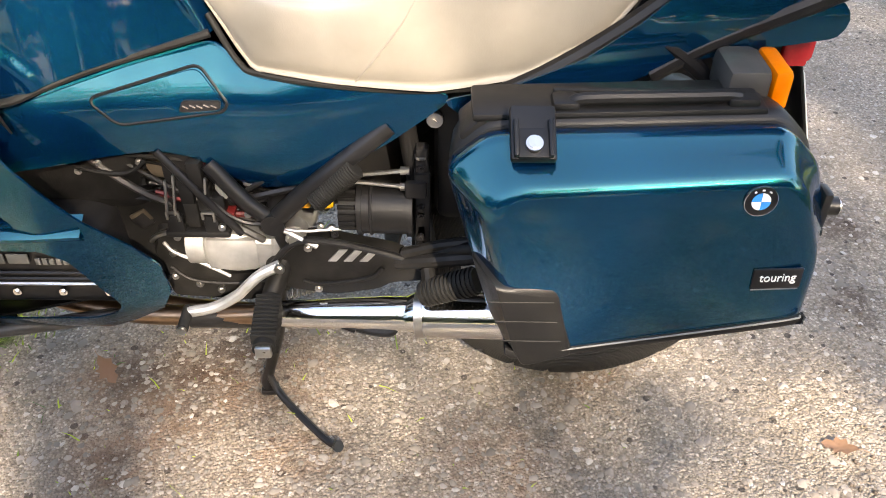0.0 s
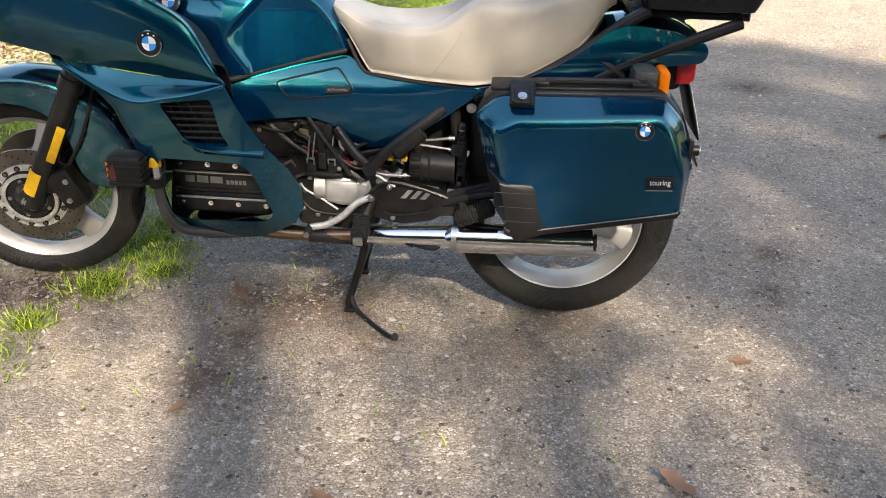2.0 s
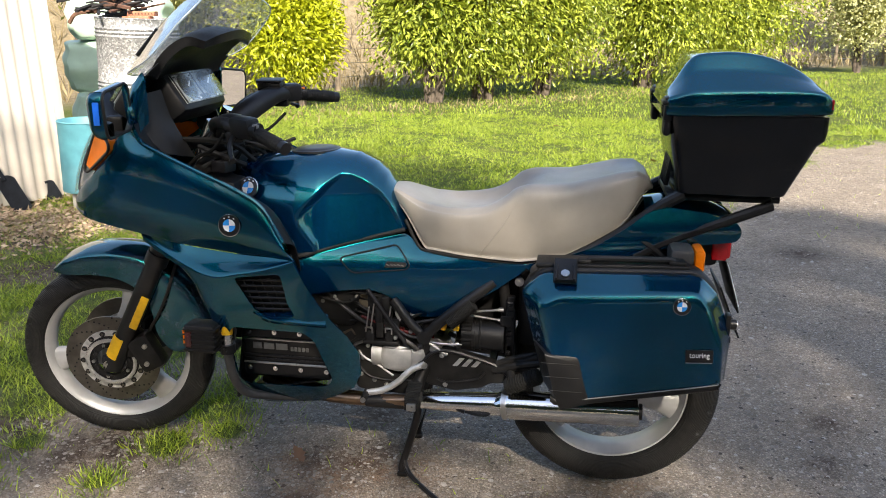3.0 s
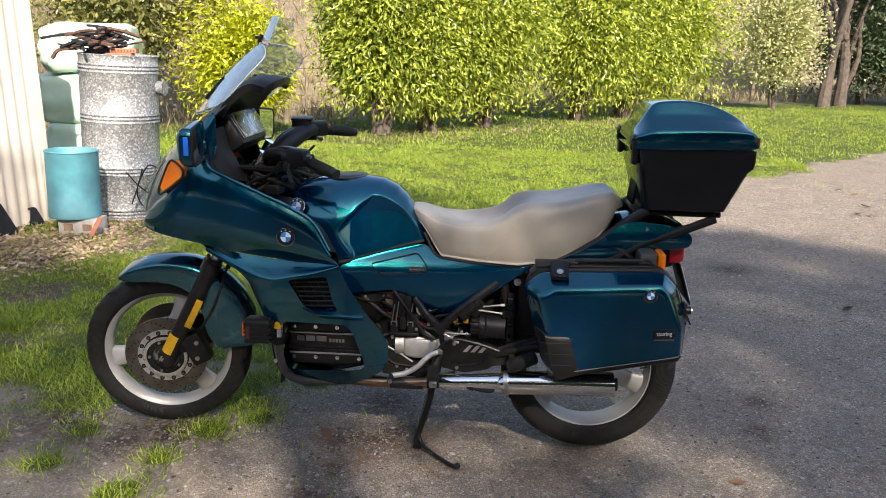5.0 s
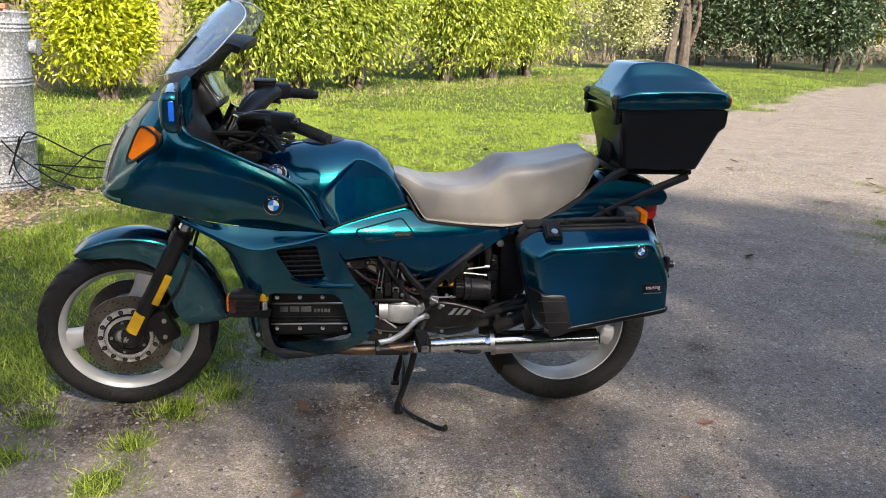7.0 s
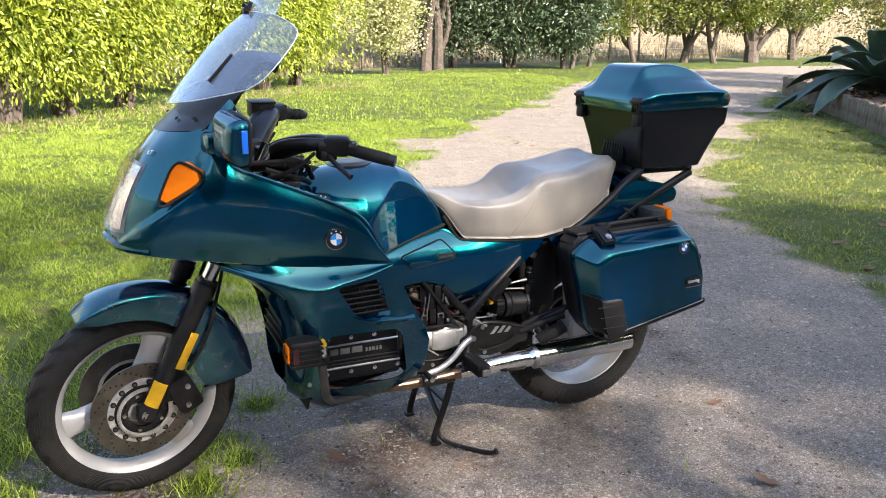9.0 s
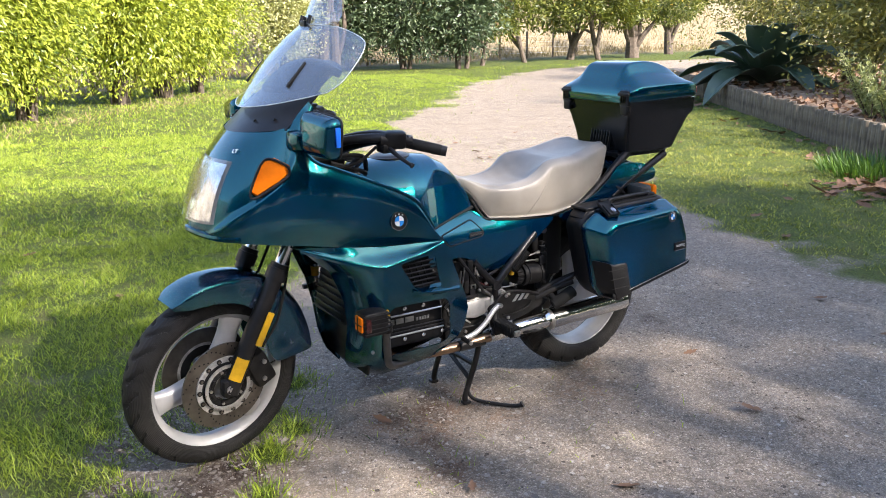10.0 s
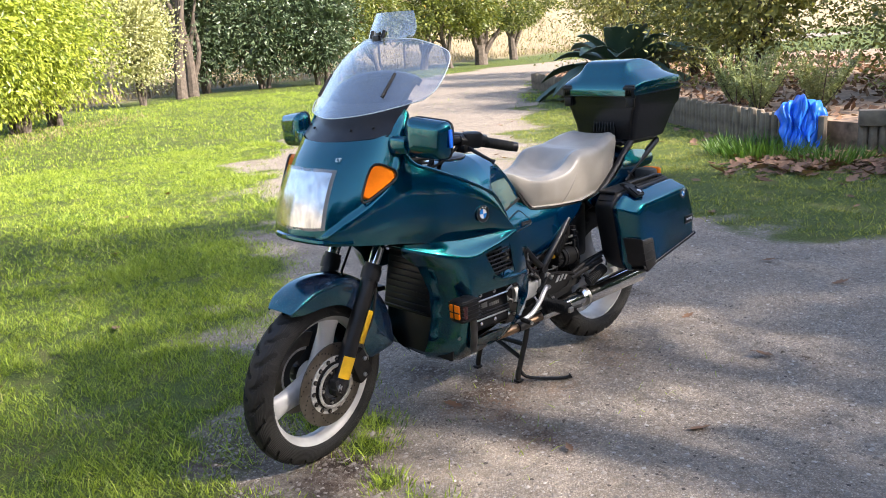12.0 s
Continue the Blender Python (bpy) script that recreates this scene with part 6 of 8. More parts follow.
def lettering(word, size, mat, parent, m, squash=1.0):
    me = text_mesh(word, size, 0.0006)
    me.materials.clear()
    me.materials.append(mat)
    o = new("lettering", me)
    o.parent = parent
    o.matrix_basis = m @ Matrix.Diagonal((squash, 1, 1, 1))
    return o


pL = face_at(0.185, 0.83)
lettering("LT", 0.019, M_WHITE, upper, Matrix.Translation(pL + Vector((-0.004, -0.002, 0.004))) @ pose(0, 0, 0, 0, 0, -62) @ pose(0, 0, 0, 52, 0, 0))


def roundel(p, n_, up, r, parent):
    """Round emblem: black ring, pale rims, four quarters."""
    n_ = Vector(n_).normalized()
    up = Vector(up)
    up = (up - n_ * up.dot(n_)).normalized()
    rt = up.cross(n_)
    m = Matrix((rt, up, n_)).transposed().to_4x4()
    m.translation = Vector(p)
    e = part("emblem", lathe([(0, 0), (r, 0), (r, 0.0018), (r * 0.96, 0.003), (0, 0.003)], 40, "z", caps=False), M_SATIN, parent, "round emblem with blue and white quarters", m=m)
    part("emblem_rim", lathe([(r * 0.95, 0.0028), (r, 0.0022), (r, 0.0036), (r * 0.95, 0.004)], 40, "z", ring=True), M_CHROME, e)
    for k in range(4):
        a0 = math.pi / 2 * k
        v_ = [Vector((0, 0, 0.0042))] + [Vector((r * 0.56 * math.cos(a0 + math.pi / 2 * j / 10), r * 0.56 * math.sin(a0 + math.pi / 2 * j / 10), 0.0042)) for j in range(11)]
        part("quarter", thick((v_, [(0, j, j + 1) for j in range(1, 11)]), 0.001), M_BLUE if k % 2 else M_WHITE, e)
    for k in (-1, 0, 1):
        a = math.pi / 2 + k * 0.62
        part("mark", xf(box((0, 0, 0.0036), (r * 0.15, r * 0.09, 0.0012)), Matrix.Rotation(a - math.pi / 2, 4, "Z") @ Matrix.Translation((0, r * 0.76, 0))), M_WHITE, e)
    return e


roundel((.511, -.3085, .823), (0.02, -1, 0.06), (0, 0, 1), 0.0295, bike)
roundel((.511, .3085, .823), (0.02, 1, 0.06), (0, 0, 1), 0.0295, bike)

for s in (1, -1):
    part("fairing_corner", thick(skin([[Vector((.196, -.222 * s, 1.118)), Vector((.225, -.247 * s, 1.120)), Vector((.250, -.252 * s, 1.085)), Vector((.254, -.248 * s, 1.045))],
                                       [Vector((.225, -.226 * s, 1.160)), Vector((.248, -.246 * s, 1.155)), Vector((.262, -.246 * s, 1.110)), Vector((.262, -.240 * s, 1.06))],
                                       [Vector((.262, -.232 * s, 1.200)), Vector((.274, -.238 * s, 1.180)), Vector((.274, -.234 * s, 1.12)), Vector((.270, -.228 * s, 1.07))]], 12, 9), .006), M_TEAL, upper)
# windscreen
ys = (-1.0, -0.82, -0.5, 0, 0.5, 0.82, 1.0)
rows = []
for x0, z0, hw, sweep, sag in ((.132, 1.176, .285, .165, .050), (.172, 1.232, .300, .170, .025), (.236, 1.310, .296, .165, .010), (.300, 1.372, .268, .135, -.010), (.340, 1.404, .215, .095, -.018), (.362, 1.420, .150, .050, -.012)):
    rows.append([Vector((x0 + sweep * abs(t) ** 2, t * hw, z0 + sag * t * t)) for t in ys])
screen = part("windscreen", thick(skin(rows, 33, 24), 0.004), M_SCREEN, bike, "clear tall curved windscreen", sharp=60)
screen.visible_shadow = False
M_EDGE = simple("pale polished sheet edge", (0.55, 0.60, 0.60), 0.2, var=0.1)
edge_pts = [r_[0] for r_ in rows] + rows[-1][1:-1] + [r_[-1] for r_ in reversed(rows)]
part("edge", tube(edge_pts, .0016, 6, 70), M_EDGE, screen)
part("edge", tube(rows[0], .0014, 6, 40), M_EDGE, screen)
for s in (-1, 1):
    part("vent_slot", tube([Vector((.222, s * .172, 1.240)), Vector((.285, s * .170, 1.308))], 0.005, 8, 4), M_BLACK, screen, "black rubber slot trim")
wing = part("wind_deflector", thick(skin([[Vector((.352 + 0.06 * t * t, t * .112, 1.405)) for t in (-1, -.6, 0, .6, 1)], [Vector((.372 + 0.06 * t * t, t * .124, 1.445)) for t in (-1, -.6, 0, .6, 1)], [Vector((.398 + 0.05 * t * t, t * .098, 1.503)) for t in (-1, -.6, 0, .6, 1)]], 15, 9), 0.004), M_SCREEN, screen, "small clear clip-on deflector")
wing.visible_shadow = False
part("clamp", join(box((.362, 0, 1.415), (.02, .035, .03), .004), rod((.36, -.03, 1.42), (.37, -.03, 1.445), .006), rod((.36, .03, 1.42), (.37, .03, 1.445), .006), rod((.35, -.03, 1.435), (.385, .03, 1.435), .005)), M_SATIN, screen, "black clamp")

# mirrors
for s in (1, -1):
    m = Matrix.Translation((.236, -.358 * s, 1.116)) @ Matrix.Rotation(radians(8 * s), 4, "Z")
    pts = fillet([(-.085, -.058), (.075, -.066), (.088, .05), (-.075, .066)], .028, 5)
    rows = []
    for h, d in ((-.030, .045), (-.026, .022), (-.014, .006), (.004, .0), (.022, .002)):
        rows.append([Vector((h, -p.x * s, p.y)) for p in inset(pts, d)])
    hs = part("mirror", skin(rows, 48, 14, True, True), M_TEAL, bike, "teal fairing mirror housing", m=m, sharp=50)
    part("mirror_glass", ([Vector((.0235, -p.x * s, p.y)) for p in inset(pts, .006)], [tuple(range(len(pts)))]), M_MIRROR, hs, "mirror glass")
    part("mirror_trim", tube([Vector((.022, -p.x * s, p.y)) for p in inset(pts, .002)], .004, 6, closed=True), M_BLACK, hs)
    part("reflector", box((.006, -.0865 * s, 0), (.015, .006, .055), .002), M_BLUEREF, hs, "blue side reflector")
    part("mirror_arm", xf(box((0, 0, 0), (.07, .07, .055), .014), Matrix.Translation((-.005, .095 * s, -.022))), M_TEAL, hs)

# dash: hood, instrument pod, switch panels
hood = skin([[Vector((.205 + 1.5 * y * y, y, 1.175 + .2 * y * y)) for y in (-.20, -.12, 0, .12, .20)], [Vector((.27 + .8 * y * y, y, 1.238 - .3 * y * y)) for y in (-.195, -.12, 0, .12, .195)],
             [Vector((.352 + .4 * y * y, y, 1.290 - .7 * y * y)) for y in (-.18, -.12, 0, .12, .18)], [Vector((.442 - 1.2 * y * y, y, 1.284 - 1.1 * y * y)) for y in (-.16, -.1, 0, .1, .16)]], 25, 14)
hood = ([p + Vector((0, 0, .022 * max(0, min(1, (p.x - .22) / .1)))) for p in hood[0]], hood[1])
part("dash_hood", thick(hood, 0.024), M_BLACK, bike, "black hood over the instruments")
for s in (1, -1):
    part("dash_side", thick(skin([[Vector((.215, -.228 * s, 1.115)), Vector((.24, -.222 * s, 1.05)), Vector((.29, -.20 * s, .985))], [Vector((.245, -.195 * s, 1.14)), Vector((.27, -.185 * s, 1.07)), Vector((.32, -.165 * s, .975))], [Vector((.27, -.15 * s, 1.15)), Vector((.29, -.14 * s, 1.07)), Vector((.34, -.12 * s, .965))]], 9, 9), 0.004), M_BLACK, bike, "black inner panel")
pod_m = Matrix.Translation((.268, 0, 1.118)) @ Matrix.Rotation(radians(-34), 4, "Y")
pod = part("instrument_pod", box((0, 0, 0), (.09, .28, .12), .02), M_BLACK, bike, "black instrument pod with pale dials", m=pod_m)
part("dial_panel", box((.046, 0, .004), (.003, .24, .088), .001), M_DIAL, pod, "pale dial panel")
for y in (-.118, 0, .118):
    part("divider", box((.0485, y, .004), (.003, .004, .088)), M_BLACK, pod)
for k in range(14):
    part("mark", box((.0485, -.105 + .016 * k + (.012 if k > 6 else 0), -.032 if k % 3 else .040), (.002, .008, .004)), M_WHITE if k % 2 else M_BLACK, pod)
for y in (-.062, .062):
    part("dial", lathe([(.0, .0), (.040, .0), (.040, .004), (.036, .006), (0, .006)], 36, "x", caps=False), M_BLACK, pod, "round black dial", m=Matrix.Translation((.0475, y, .008)))
    part("needle", box((.0545, y + .008, .014), (.001, .028, .003), 0, Matrix.Rotation(.6, 4, "X")), M_WHITE, pod)
part("dial_glass", box((.058, 0, .004), (.002, .245, .092), .0008), M_LENS, pod)
part("warning_strip", box((.049, 0, -.030), (.002, .05, .016)), M_SATIN, pod)
# tangle of cables and brackets at the steering head
q = random.Random(77)
for k in range(22):
    y0 = q.uniform(-.16, .16)
    p = [(q.uniform(.30, .40), y0, q.uniform(.93, 1.02)), (q.uniform(.36, .50), y0 + q.uniform(-.06, .06), q.uniform(.94, 1.03)), (q.uniform(.42, .56), y0 + q.uniform(-.1, .1), q.uniform(.90, 1.0))]
    part("cable", tube(p, q.choice((.004, .006, .008)), 6, 14), M_RUBBER, bike)
part("steering_head", join(rod((.26, 0, .80), (.36, 0, 1.0), .045, 18), box((.37, 0, 1.0), (.12, .24, .03), .012), box((.33, 0, .94), (.12, .22, .05), .012)), M_SATIN, bike, "black fork yoke")
for k in range(9):
    part("bracket", box((q.uniform(.34, .50), q.uniform(-.17, .17), q.uniform(.93, .99)), (q.uniform(.02, .05), q.uniform(.02, .05), q.uniform(.02, .04)), .004, Matrix.Rotation(q.random() * 3, 4, "Z")), q.choice((M_BLACK, M_ENGINE, M_SATIN)), bike)
part("cockpit_floor", box((.36, 0, .90), (.26, .42, .03), .01), M_BLACK, bike)

# handlebars
for s in (1, -1):
    a = [(.375, -.06 * s, 1.03), (.40, -.14 * s, 1.075), (.46, -.225 * s, 1.095), (.535, -.258 * s, 1.086), (.590, -.304 * s, 1.071)]
    part("handlebar", join(tube(a, .0150, 12, 24), skin([[Vector((.365, -.045 * s, 1.005)), Vector((.40, -.045 * s, 1.005)), Vector((.40, -.05 * s, 1.05)), Vector((.365, -.05 * s, 1.05))], [Vector((.40, -.12 * s, 1.04)), Vector((.45, -.115 * s, 1.04)), Vector((.45, -.12 * s, 1.085)), Vector((.405, -.125 * s, 1.09))], [Vector((.455, -.20 * s, 1.07)), Vector((.495, -.185 * s, 1.07)), Vector((.495, -.19 * s, 1.108)), Vector((.455, -.205 * s, 1.112))], [Vector((.49, -.245 * s, 1.075)), Vector((.52, -.23 * s, 1.075)), Vector((.52, -.235 * s, 1.105)), Vector((.49, -.25 * s, 1.108))]], 24, 14, True, True)), M_SATIN, bike, "black handlebar", m=bar_m)
    g0, g1 = Vector((.535, -.258 * s, 1.084)), Vector((.632, -.338 * s, 1.062))
    grip = part("grip", tube([g0, g0.lerp(g1, .5), g1], .0175, 14, 6), M_RUBBER, bike, "ribbed black rubber grip", m=bar_m)
    for k in range(12):
        c = g0.lerp(g1, .08 + .07 * k)
        part("grip_ring", tube([c, c + (g1 - g0) * .02], .0186, 12), M_RUBBER, grip)
    part("bar_end", rod(g1, g1 + (g1 - g0).normalized() * .018, .0165, 14), M_SATIN, grip)
    sw = part("switch_pod", join(box((.515, -.252 * s, 1.090), (.07, .05, .055), .012, Matrix.Rotation(radians(-28 * s), 4, "Z")), box((.49, -.24 * s, 1.065), (.05, .045, .03), .008), rod((.47, -.235 * s, 1.09), (.56, -.275 * s, 1.085), .021, 14)), M_BLACK, bike, "black switch cluster", m=bar_m)
    part("switch", box((.553, -.272 * s, 1.092), (.016, .028, .026), .004), M_AMBER if s < 0 else M_GREY, sw)
    part("lever", tube([(.49, -.235 * s, 1.075), (.488, -.29 * s, 1.058), (.500, -.330 * s, 1.040), (.512, -.356 * s, 1.028)], lambda u: .0075 - .002 * u + (.003 if u > .93 else 0), 8, 18), M_SATIN, bike, "black hand lever", m=bar_m)
    part("bar_riser", box((.375, -.055 * s, 1.02), (.05, .05, .07), .01), M_SATIN, bike, m=bar_m)
    part("cable", tube([(.48, -.235 * s, 1.05), (.43, -.20 * s, 1.00), (.36, -.14 * s, .97), (.30, -.1 * s, .93)], .005, 6, 14), M_RUBBER, bike)
part("brake_reservoir", join(box((.462, .235, 1.105), (.075, .06, .045), .006), box((.462, .235, 1.130), (.08, .065, .008), .003)), M_BLACK, bike, "square black brake fluid reservoir", m=bar_m)

# lower fairing
LOW = [(.215, .758), (.335, .651), (.380, .545), (.398, .450), (.400, .360), (.412, .295), (.445, .252), (.520, .245), (.64, .270), (.74, .300), (.800, .335), (.825, .385), (.826, .455), (.800, .512), (.758, .573), (.718, .648), (.676, .731), (.600, .706), (.527, .692), (.450, .682), (.350, .704)]
VENT = fillet([(.512, .681), (.640, .698), (.658, .612), (.676, .580), (.600, .574), (.566, .592)], .012, 3)
GAP = fillet([(.478, .514), (.494, .536), (.692, .532), (.716, .506), (.750, .372), (.735, .350), (.505, .344), (.483, .362)], .012, 3)


def low_y(x, z):
    y = -.310 + .03 * max(0, .69 - z)
    if z < .62:
        y += .36 * (.62 - z) ** 1.35
    if z < .36:
        y += 2.8 * (.36 - z) ** 2 + .15 * (.36 - z)
    if x < .45:
        y += .42 * (.45 - x) ** 1.15 + .9 * max(0, .40 - x) * max(0, .70 - z)
    if x > .70:
        y += .35 * (x - .70)
    e = float(np.interp(z, (.245, .295, .36, .45, .545, .651, .758), (.455, .412, .400, .398, .380, .335, .215)))
    y += .11 * max(0, 1 - max(0, x - e) / .075) ** 2 * min(1, max(0, (.76 - z) / .06))
    return y


low = plate(LOW, low_y, .004, [VENT, GAP], .016)
for s, nm in ((1, "teal lower fairing with a slatted vent"), (-1, "teal lower fairing with a slatted vent")):
    lf = part("lower_fairing", low if s == 1 else mir(low), M_TEAL, bike, nm, sharp=40)
    f_ = lambda p: Vector((p.x, p.y * s, p.z))
    top_line = [(.190, -.200, .762), (.310, -.253, .755), (.410, -.261, .743), (.520, -.271, .735), (.610, -.285, .735), (.677, -.303, .733)]
    foot_line = [(.215, .752), (.350, .704), (.450, .682), (.527, .692), (.600, .706), (.676, .730)]
    ledge = skin([[f_(Vector(p)) for p in top_line], [f_(Vector(((p[0] + q_[0]) / 2, (p[1] + low_y(*q_)) / 2 + .004, (p[2] + q_[1]) / 2 + .002))) for p, q_ in zip(top_line, foot_line)], [f_(Vector((x, low_y(x, z) - .0005, z + .004))) for x, z in foot_line], [f_(Vector((x, low_y(x, z) - .0025, z - .008))) for x, z in foot_line]], 40, 12)
    part("ledge", thick(ledge, .003), M_TEAL, lf)
    # vent: dark back, slats, lip
    vent = part("vent", ([f_(Vector((p.x, low_y(p.x, p.y) + .045, p.y))) for p in VENT], [tuple(range(len(VENT)))]), M_BLACK, bike, "black slatted side vent")
    for k in range(6):
        z = .592 + .016 * k
        x0, x1 = .562 - .55 * (z - .592), .668 - .28 * (z - .58)
        part("slat", tube([f_(Vector((x0, low_y(x0, z) + .014, z))), f_(Vector((x1, low_y(x1, z) + .014, z + .004)))], .0036, 6, 4), M_BLACK, vent)
    for x in (.56, .585, .61, .635):
        part("slat", tube([f_(Vector((x, low_y(x, .6) + .022, .585))), f_(Vector((x - .035, low_y(x, .67) + .022, .678)))], .003, 6, 3), M_BLACK, vent)
    lip = [(.560, .588), (.60, .571), (.66, .566), (.752, .556)]
    part("vent_lip", thick(skin([[f_(Vector((x, low_y(x, z) - .001, z - .012))) for x, z in lip], [f_(Vector((x, low_y(x, z) - .012 * min(1, (x - .54) * 12), z + .002))) for x, z in lip], [f_(Vector((x, low_y(x, z) + .02, z + .008 + .012 * (x > .6)))) for x, z in lip]], 20, 7), .003), M_TEAL, lf)
    bolt(f_(Vector((.445, low_y(.445, .372) - .001, .372))), (0, -s, 0), .007, .004, M_STEEL, lf)

# radiator behind the fork, and the dark insides
rad = part("radiator", box((.455, 0, .60), (.05, .26, .34), .012, Matrix.Rotation(radians(12), 4, "Y")), M_BLACK, bike, "black slatted radiator guard")
for k in range(13):
    part("slat", box((.394 + .0048 * k, 0, .455 + .0225 * k), (.014, .23, .004), .0015, Matrix.Rotation(radians(25), 4, "Y")), M_BLACK, rad)
part("belly_pan", thick(skin([[Vector((x, y, .258 + 1.2 * y * y + .25 * max(0, x - .5))) for y in (-.17, -.09, 0, .09, .17)] for x in (.455, .52, .65, .80)], 9, 9), .004), M_BLACK, bike, "black belly pan")
part("inner_panel", box((.462, 0, .37), (.010, .37, .20), .004, Matrix.Rotation(radians(8), 4, "Y")), M_BLACK, bike, "black inner fairing panel")

# engine
part("crankcase", join(box((.70, .03, .44), (.44, .30, .20), .025), box((.62, .0, .56), (.36, .28, .14), .03)), M_ENGINE, bike, "grimy black flat four-cylinder engine block")
cover_y = -.205
cov = part("valve_cover", layered(fillet([(.478, .352), (.742, .352), (.735, .500), (.700, .515), (.500, .520), (.478, .500)], .015, 3), [(-.10, 0), (cover_y + .02, 0), (cover_y + .006, .003), (cover_y, .010)]), M_SATIN, bike, "black ribbed cylinder head cover")
for z in (.399, .410, .422, .471):
    part("rib", tube([(.485, cover_y - .003, z + .0), (.74 - (z - .35) * .1, cover_y - .003, z)], .0034, 6, 3), M_STEEL if z in (.399, .471) else M_SATIN, cov)
for k in range(4):
    bolt((.503 + .0745 * k, cover_y - .002, .385), (0, -1, 0), .0070, .006, M_CHROME, cov)
for k in range(3):
    bolt((.506 + .073 * k, cover_y - .002, .493), (0, -1, 0), .0070, .006, M_CHROME, cov)
for k, (x, w_) in enumerate(((.527, .026), (.561, .030), (.598, .034))):
    part("raised_mark", join(box((x, cover_y - .004, .451), (w_, .003, .019), .0012)), M_GREY, cov, "raised silver mark")
part("raised_mark", join(*[box((.628 + .011 * k, cover_y - .004, .446), (.008, .003, .012), .0008) for k in range(5)]), M_GREY, cov, "raised silver mark")

# gearbox housing, frame tubes and the clutter between engine and panniers
gb = part("gearbox", join(layered(fillet([(.858, .398), (.866, .447), (.907, .455), (.975, .442), (1.053, .447), (1.045, .413), (.985, .378), (.917, .364), (.872, .372)], .014, 4), [(.10, 0), (-.115, 0), (-.138, .005), (-.144, .014)]), box((.915, -.136, .410), (.090, .026, .068), .012), box((.990, -.132, .41), (.014, .034, .075), .004), rod((.87, -.11, .415), (.84, -.11, .415), .040, 20)), M_ALU, bike, "silver cast gearbox housing")
bolt((1.022, -.146, .452), (0, -1, 0), .013, .010, M_STEEL, gb)
part("drain_boss", rod((1.022, -.120, .452), (1.022, -.147, .452), .020, 18), M_ALU, gb)
dark_case = part("clutch_housing", layered(fillet([(.79, .300), (.93, .290), (1.00, .310), (.985, .362), (.90, .352), (.850, .390), (.835, .452), (.795, .460), (.775, .40)], .012, 3), [(.10, 0), (-.118, 0), (-.128, .006)]), M_ENGINE, bike, "grimy dark clutch housing")
for x, z in ((.812, .402), (.806, .352), (.88, .322), (.845, .335)):
    bolt((x, -.128, z), (0, -1, 0), .0065, .006, M_STEEL, bike)
part("housing_rib", tube([(.800, -.131, .425), (.815, -.133, .405), (.858, -.133, .382), (.90, -.131, .352)], .0032, 6, 16), M_ALU, dark_case)
part("housing_rib", tube([(.802, -.131, .372), (.835, -.133, .345), (.90, -.133, .338), (.96, -.131, .342)], .0032, 6, 16), M_ENGINE, dark_case)
M_BRONZE = simple("dusty bronze casting", (.17, .135, .095), .38, .7, var=.4, scale=20, relief=.2, relief_scale=200, dust=.25)
cast = part("intake_casting", join(layered(fillet([(.655, .475), (.690, .520), (.745, .528), (.790, .515), (.792, .455), (.755, .425), (.70, .428)], .022, 5), [(.02, 0), (-.085, 0), (-.105, .012), (-.110, .028)]), rod((.70, -.07, .53), (.76, -.08, .535), .022, 16), rod((.725, -.10, .505), (.725, -.118, .505), .016, 16)), M_BRONZE, bike, "bronze-tinted intake casting")
for k, (cx, cz, rr_) in enumerate(((.722, .462, .040), (.722, .447, .047), (.724, .431, .052))):
    part("casting_ring", tube([(cx + rr_ * 1.15 * math.cos(t), -.112, cz + rr_ * .42 * math.sin(t)) for t in np.linspace(math.pi, math.tau, 18)], .0045, 7), (M_ALU, M_ENGINE, M_ENGINE)[k], cast)
part("fuel_rail", rod((.68, -.105, .585), (.86, -.11, .590), .009, 10), M_ALU, bike, "dull alloy fuel rail")
for k in range(4):
    x = .690 + .045 * k
    part("throttle_body", join(rod((x, -.03, .555), (x, -.118, .575), .019, 14), rod((x, -.116, .574), (x, -.126, .577), .023, 14), rod((x + .012, -.12, .56), (x + .012, -.13, .54), .006, 8)), (M_ENGINE, M_ALU, M_ENGINE, M_BRONZE)[k], bike)
elec = part("relay_bracket", join(box((.858, -.135, .545), (.055, .012, .12), .003), box((.870, -.146, .461), (.104, .024, .013), .004), box((.838, -.152, .480), (.026, .010, .034), .003), box((.895, -.152, .480), (.024, .010, .034), .003)), M_BLACK, bike, "black relay bracket")
for k, (x, z, c) in enumerate(((.866, .545, M_BLACK), (.892, .530, M_ENGINE), (.912, .512, M_BLACK), (.868, .500, M_ENGINE), (.925, .502, M_COPPER), (.885, .575, M_ENGINE))):
    part("relay", box((x, -.148, z), (.022, .022, .046 if c is not M_COPPER else .010), .003), c, elec)
for x, z, lz in ((.836, .540, .060), (.849, .542, .076), (.900, .560, .030)):
    part("clip", box((x, -.163, z), (.0036, .006, lz), .001, Matrix.Rotation(radians(8), 4, "Y")), M_STEEL, elec)
for x in (.838, .894):
    part("clip", join(box((x, -.160, .507), (.020, .005, .0045), .001), box((x - .009, -.160, .501), (.004, .005, .014), .001), box((x + .009, -.160, .499), (.004, .005, .018), .001)), M_STEEL, elec)
q = random.Random(31)
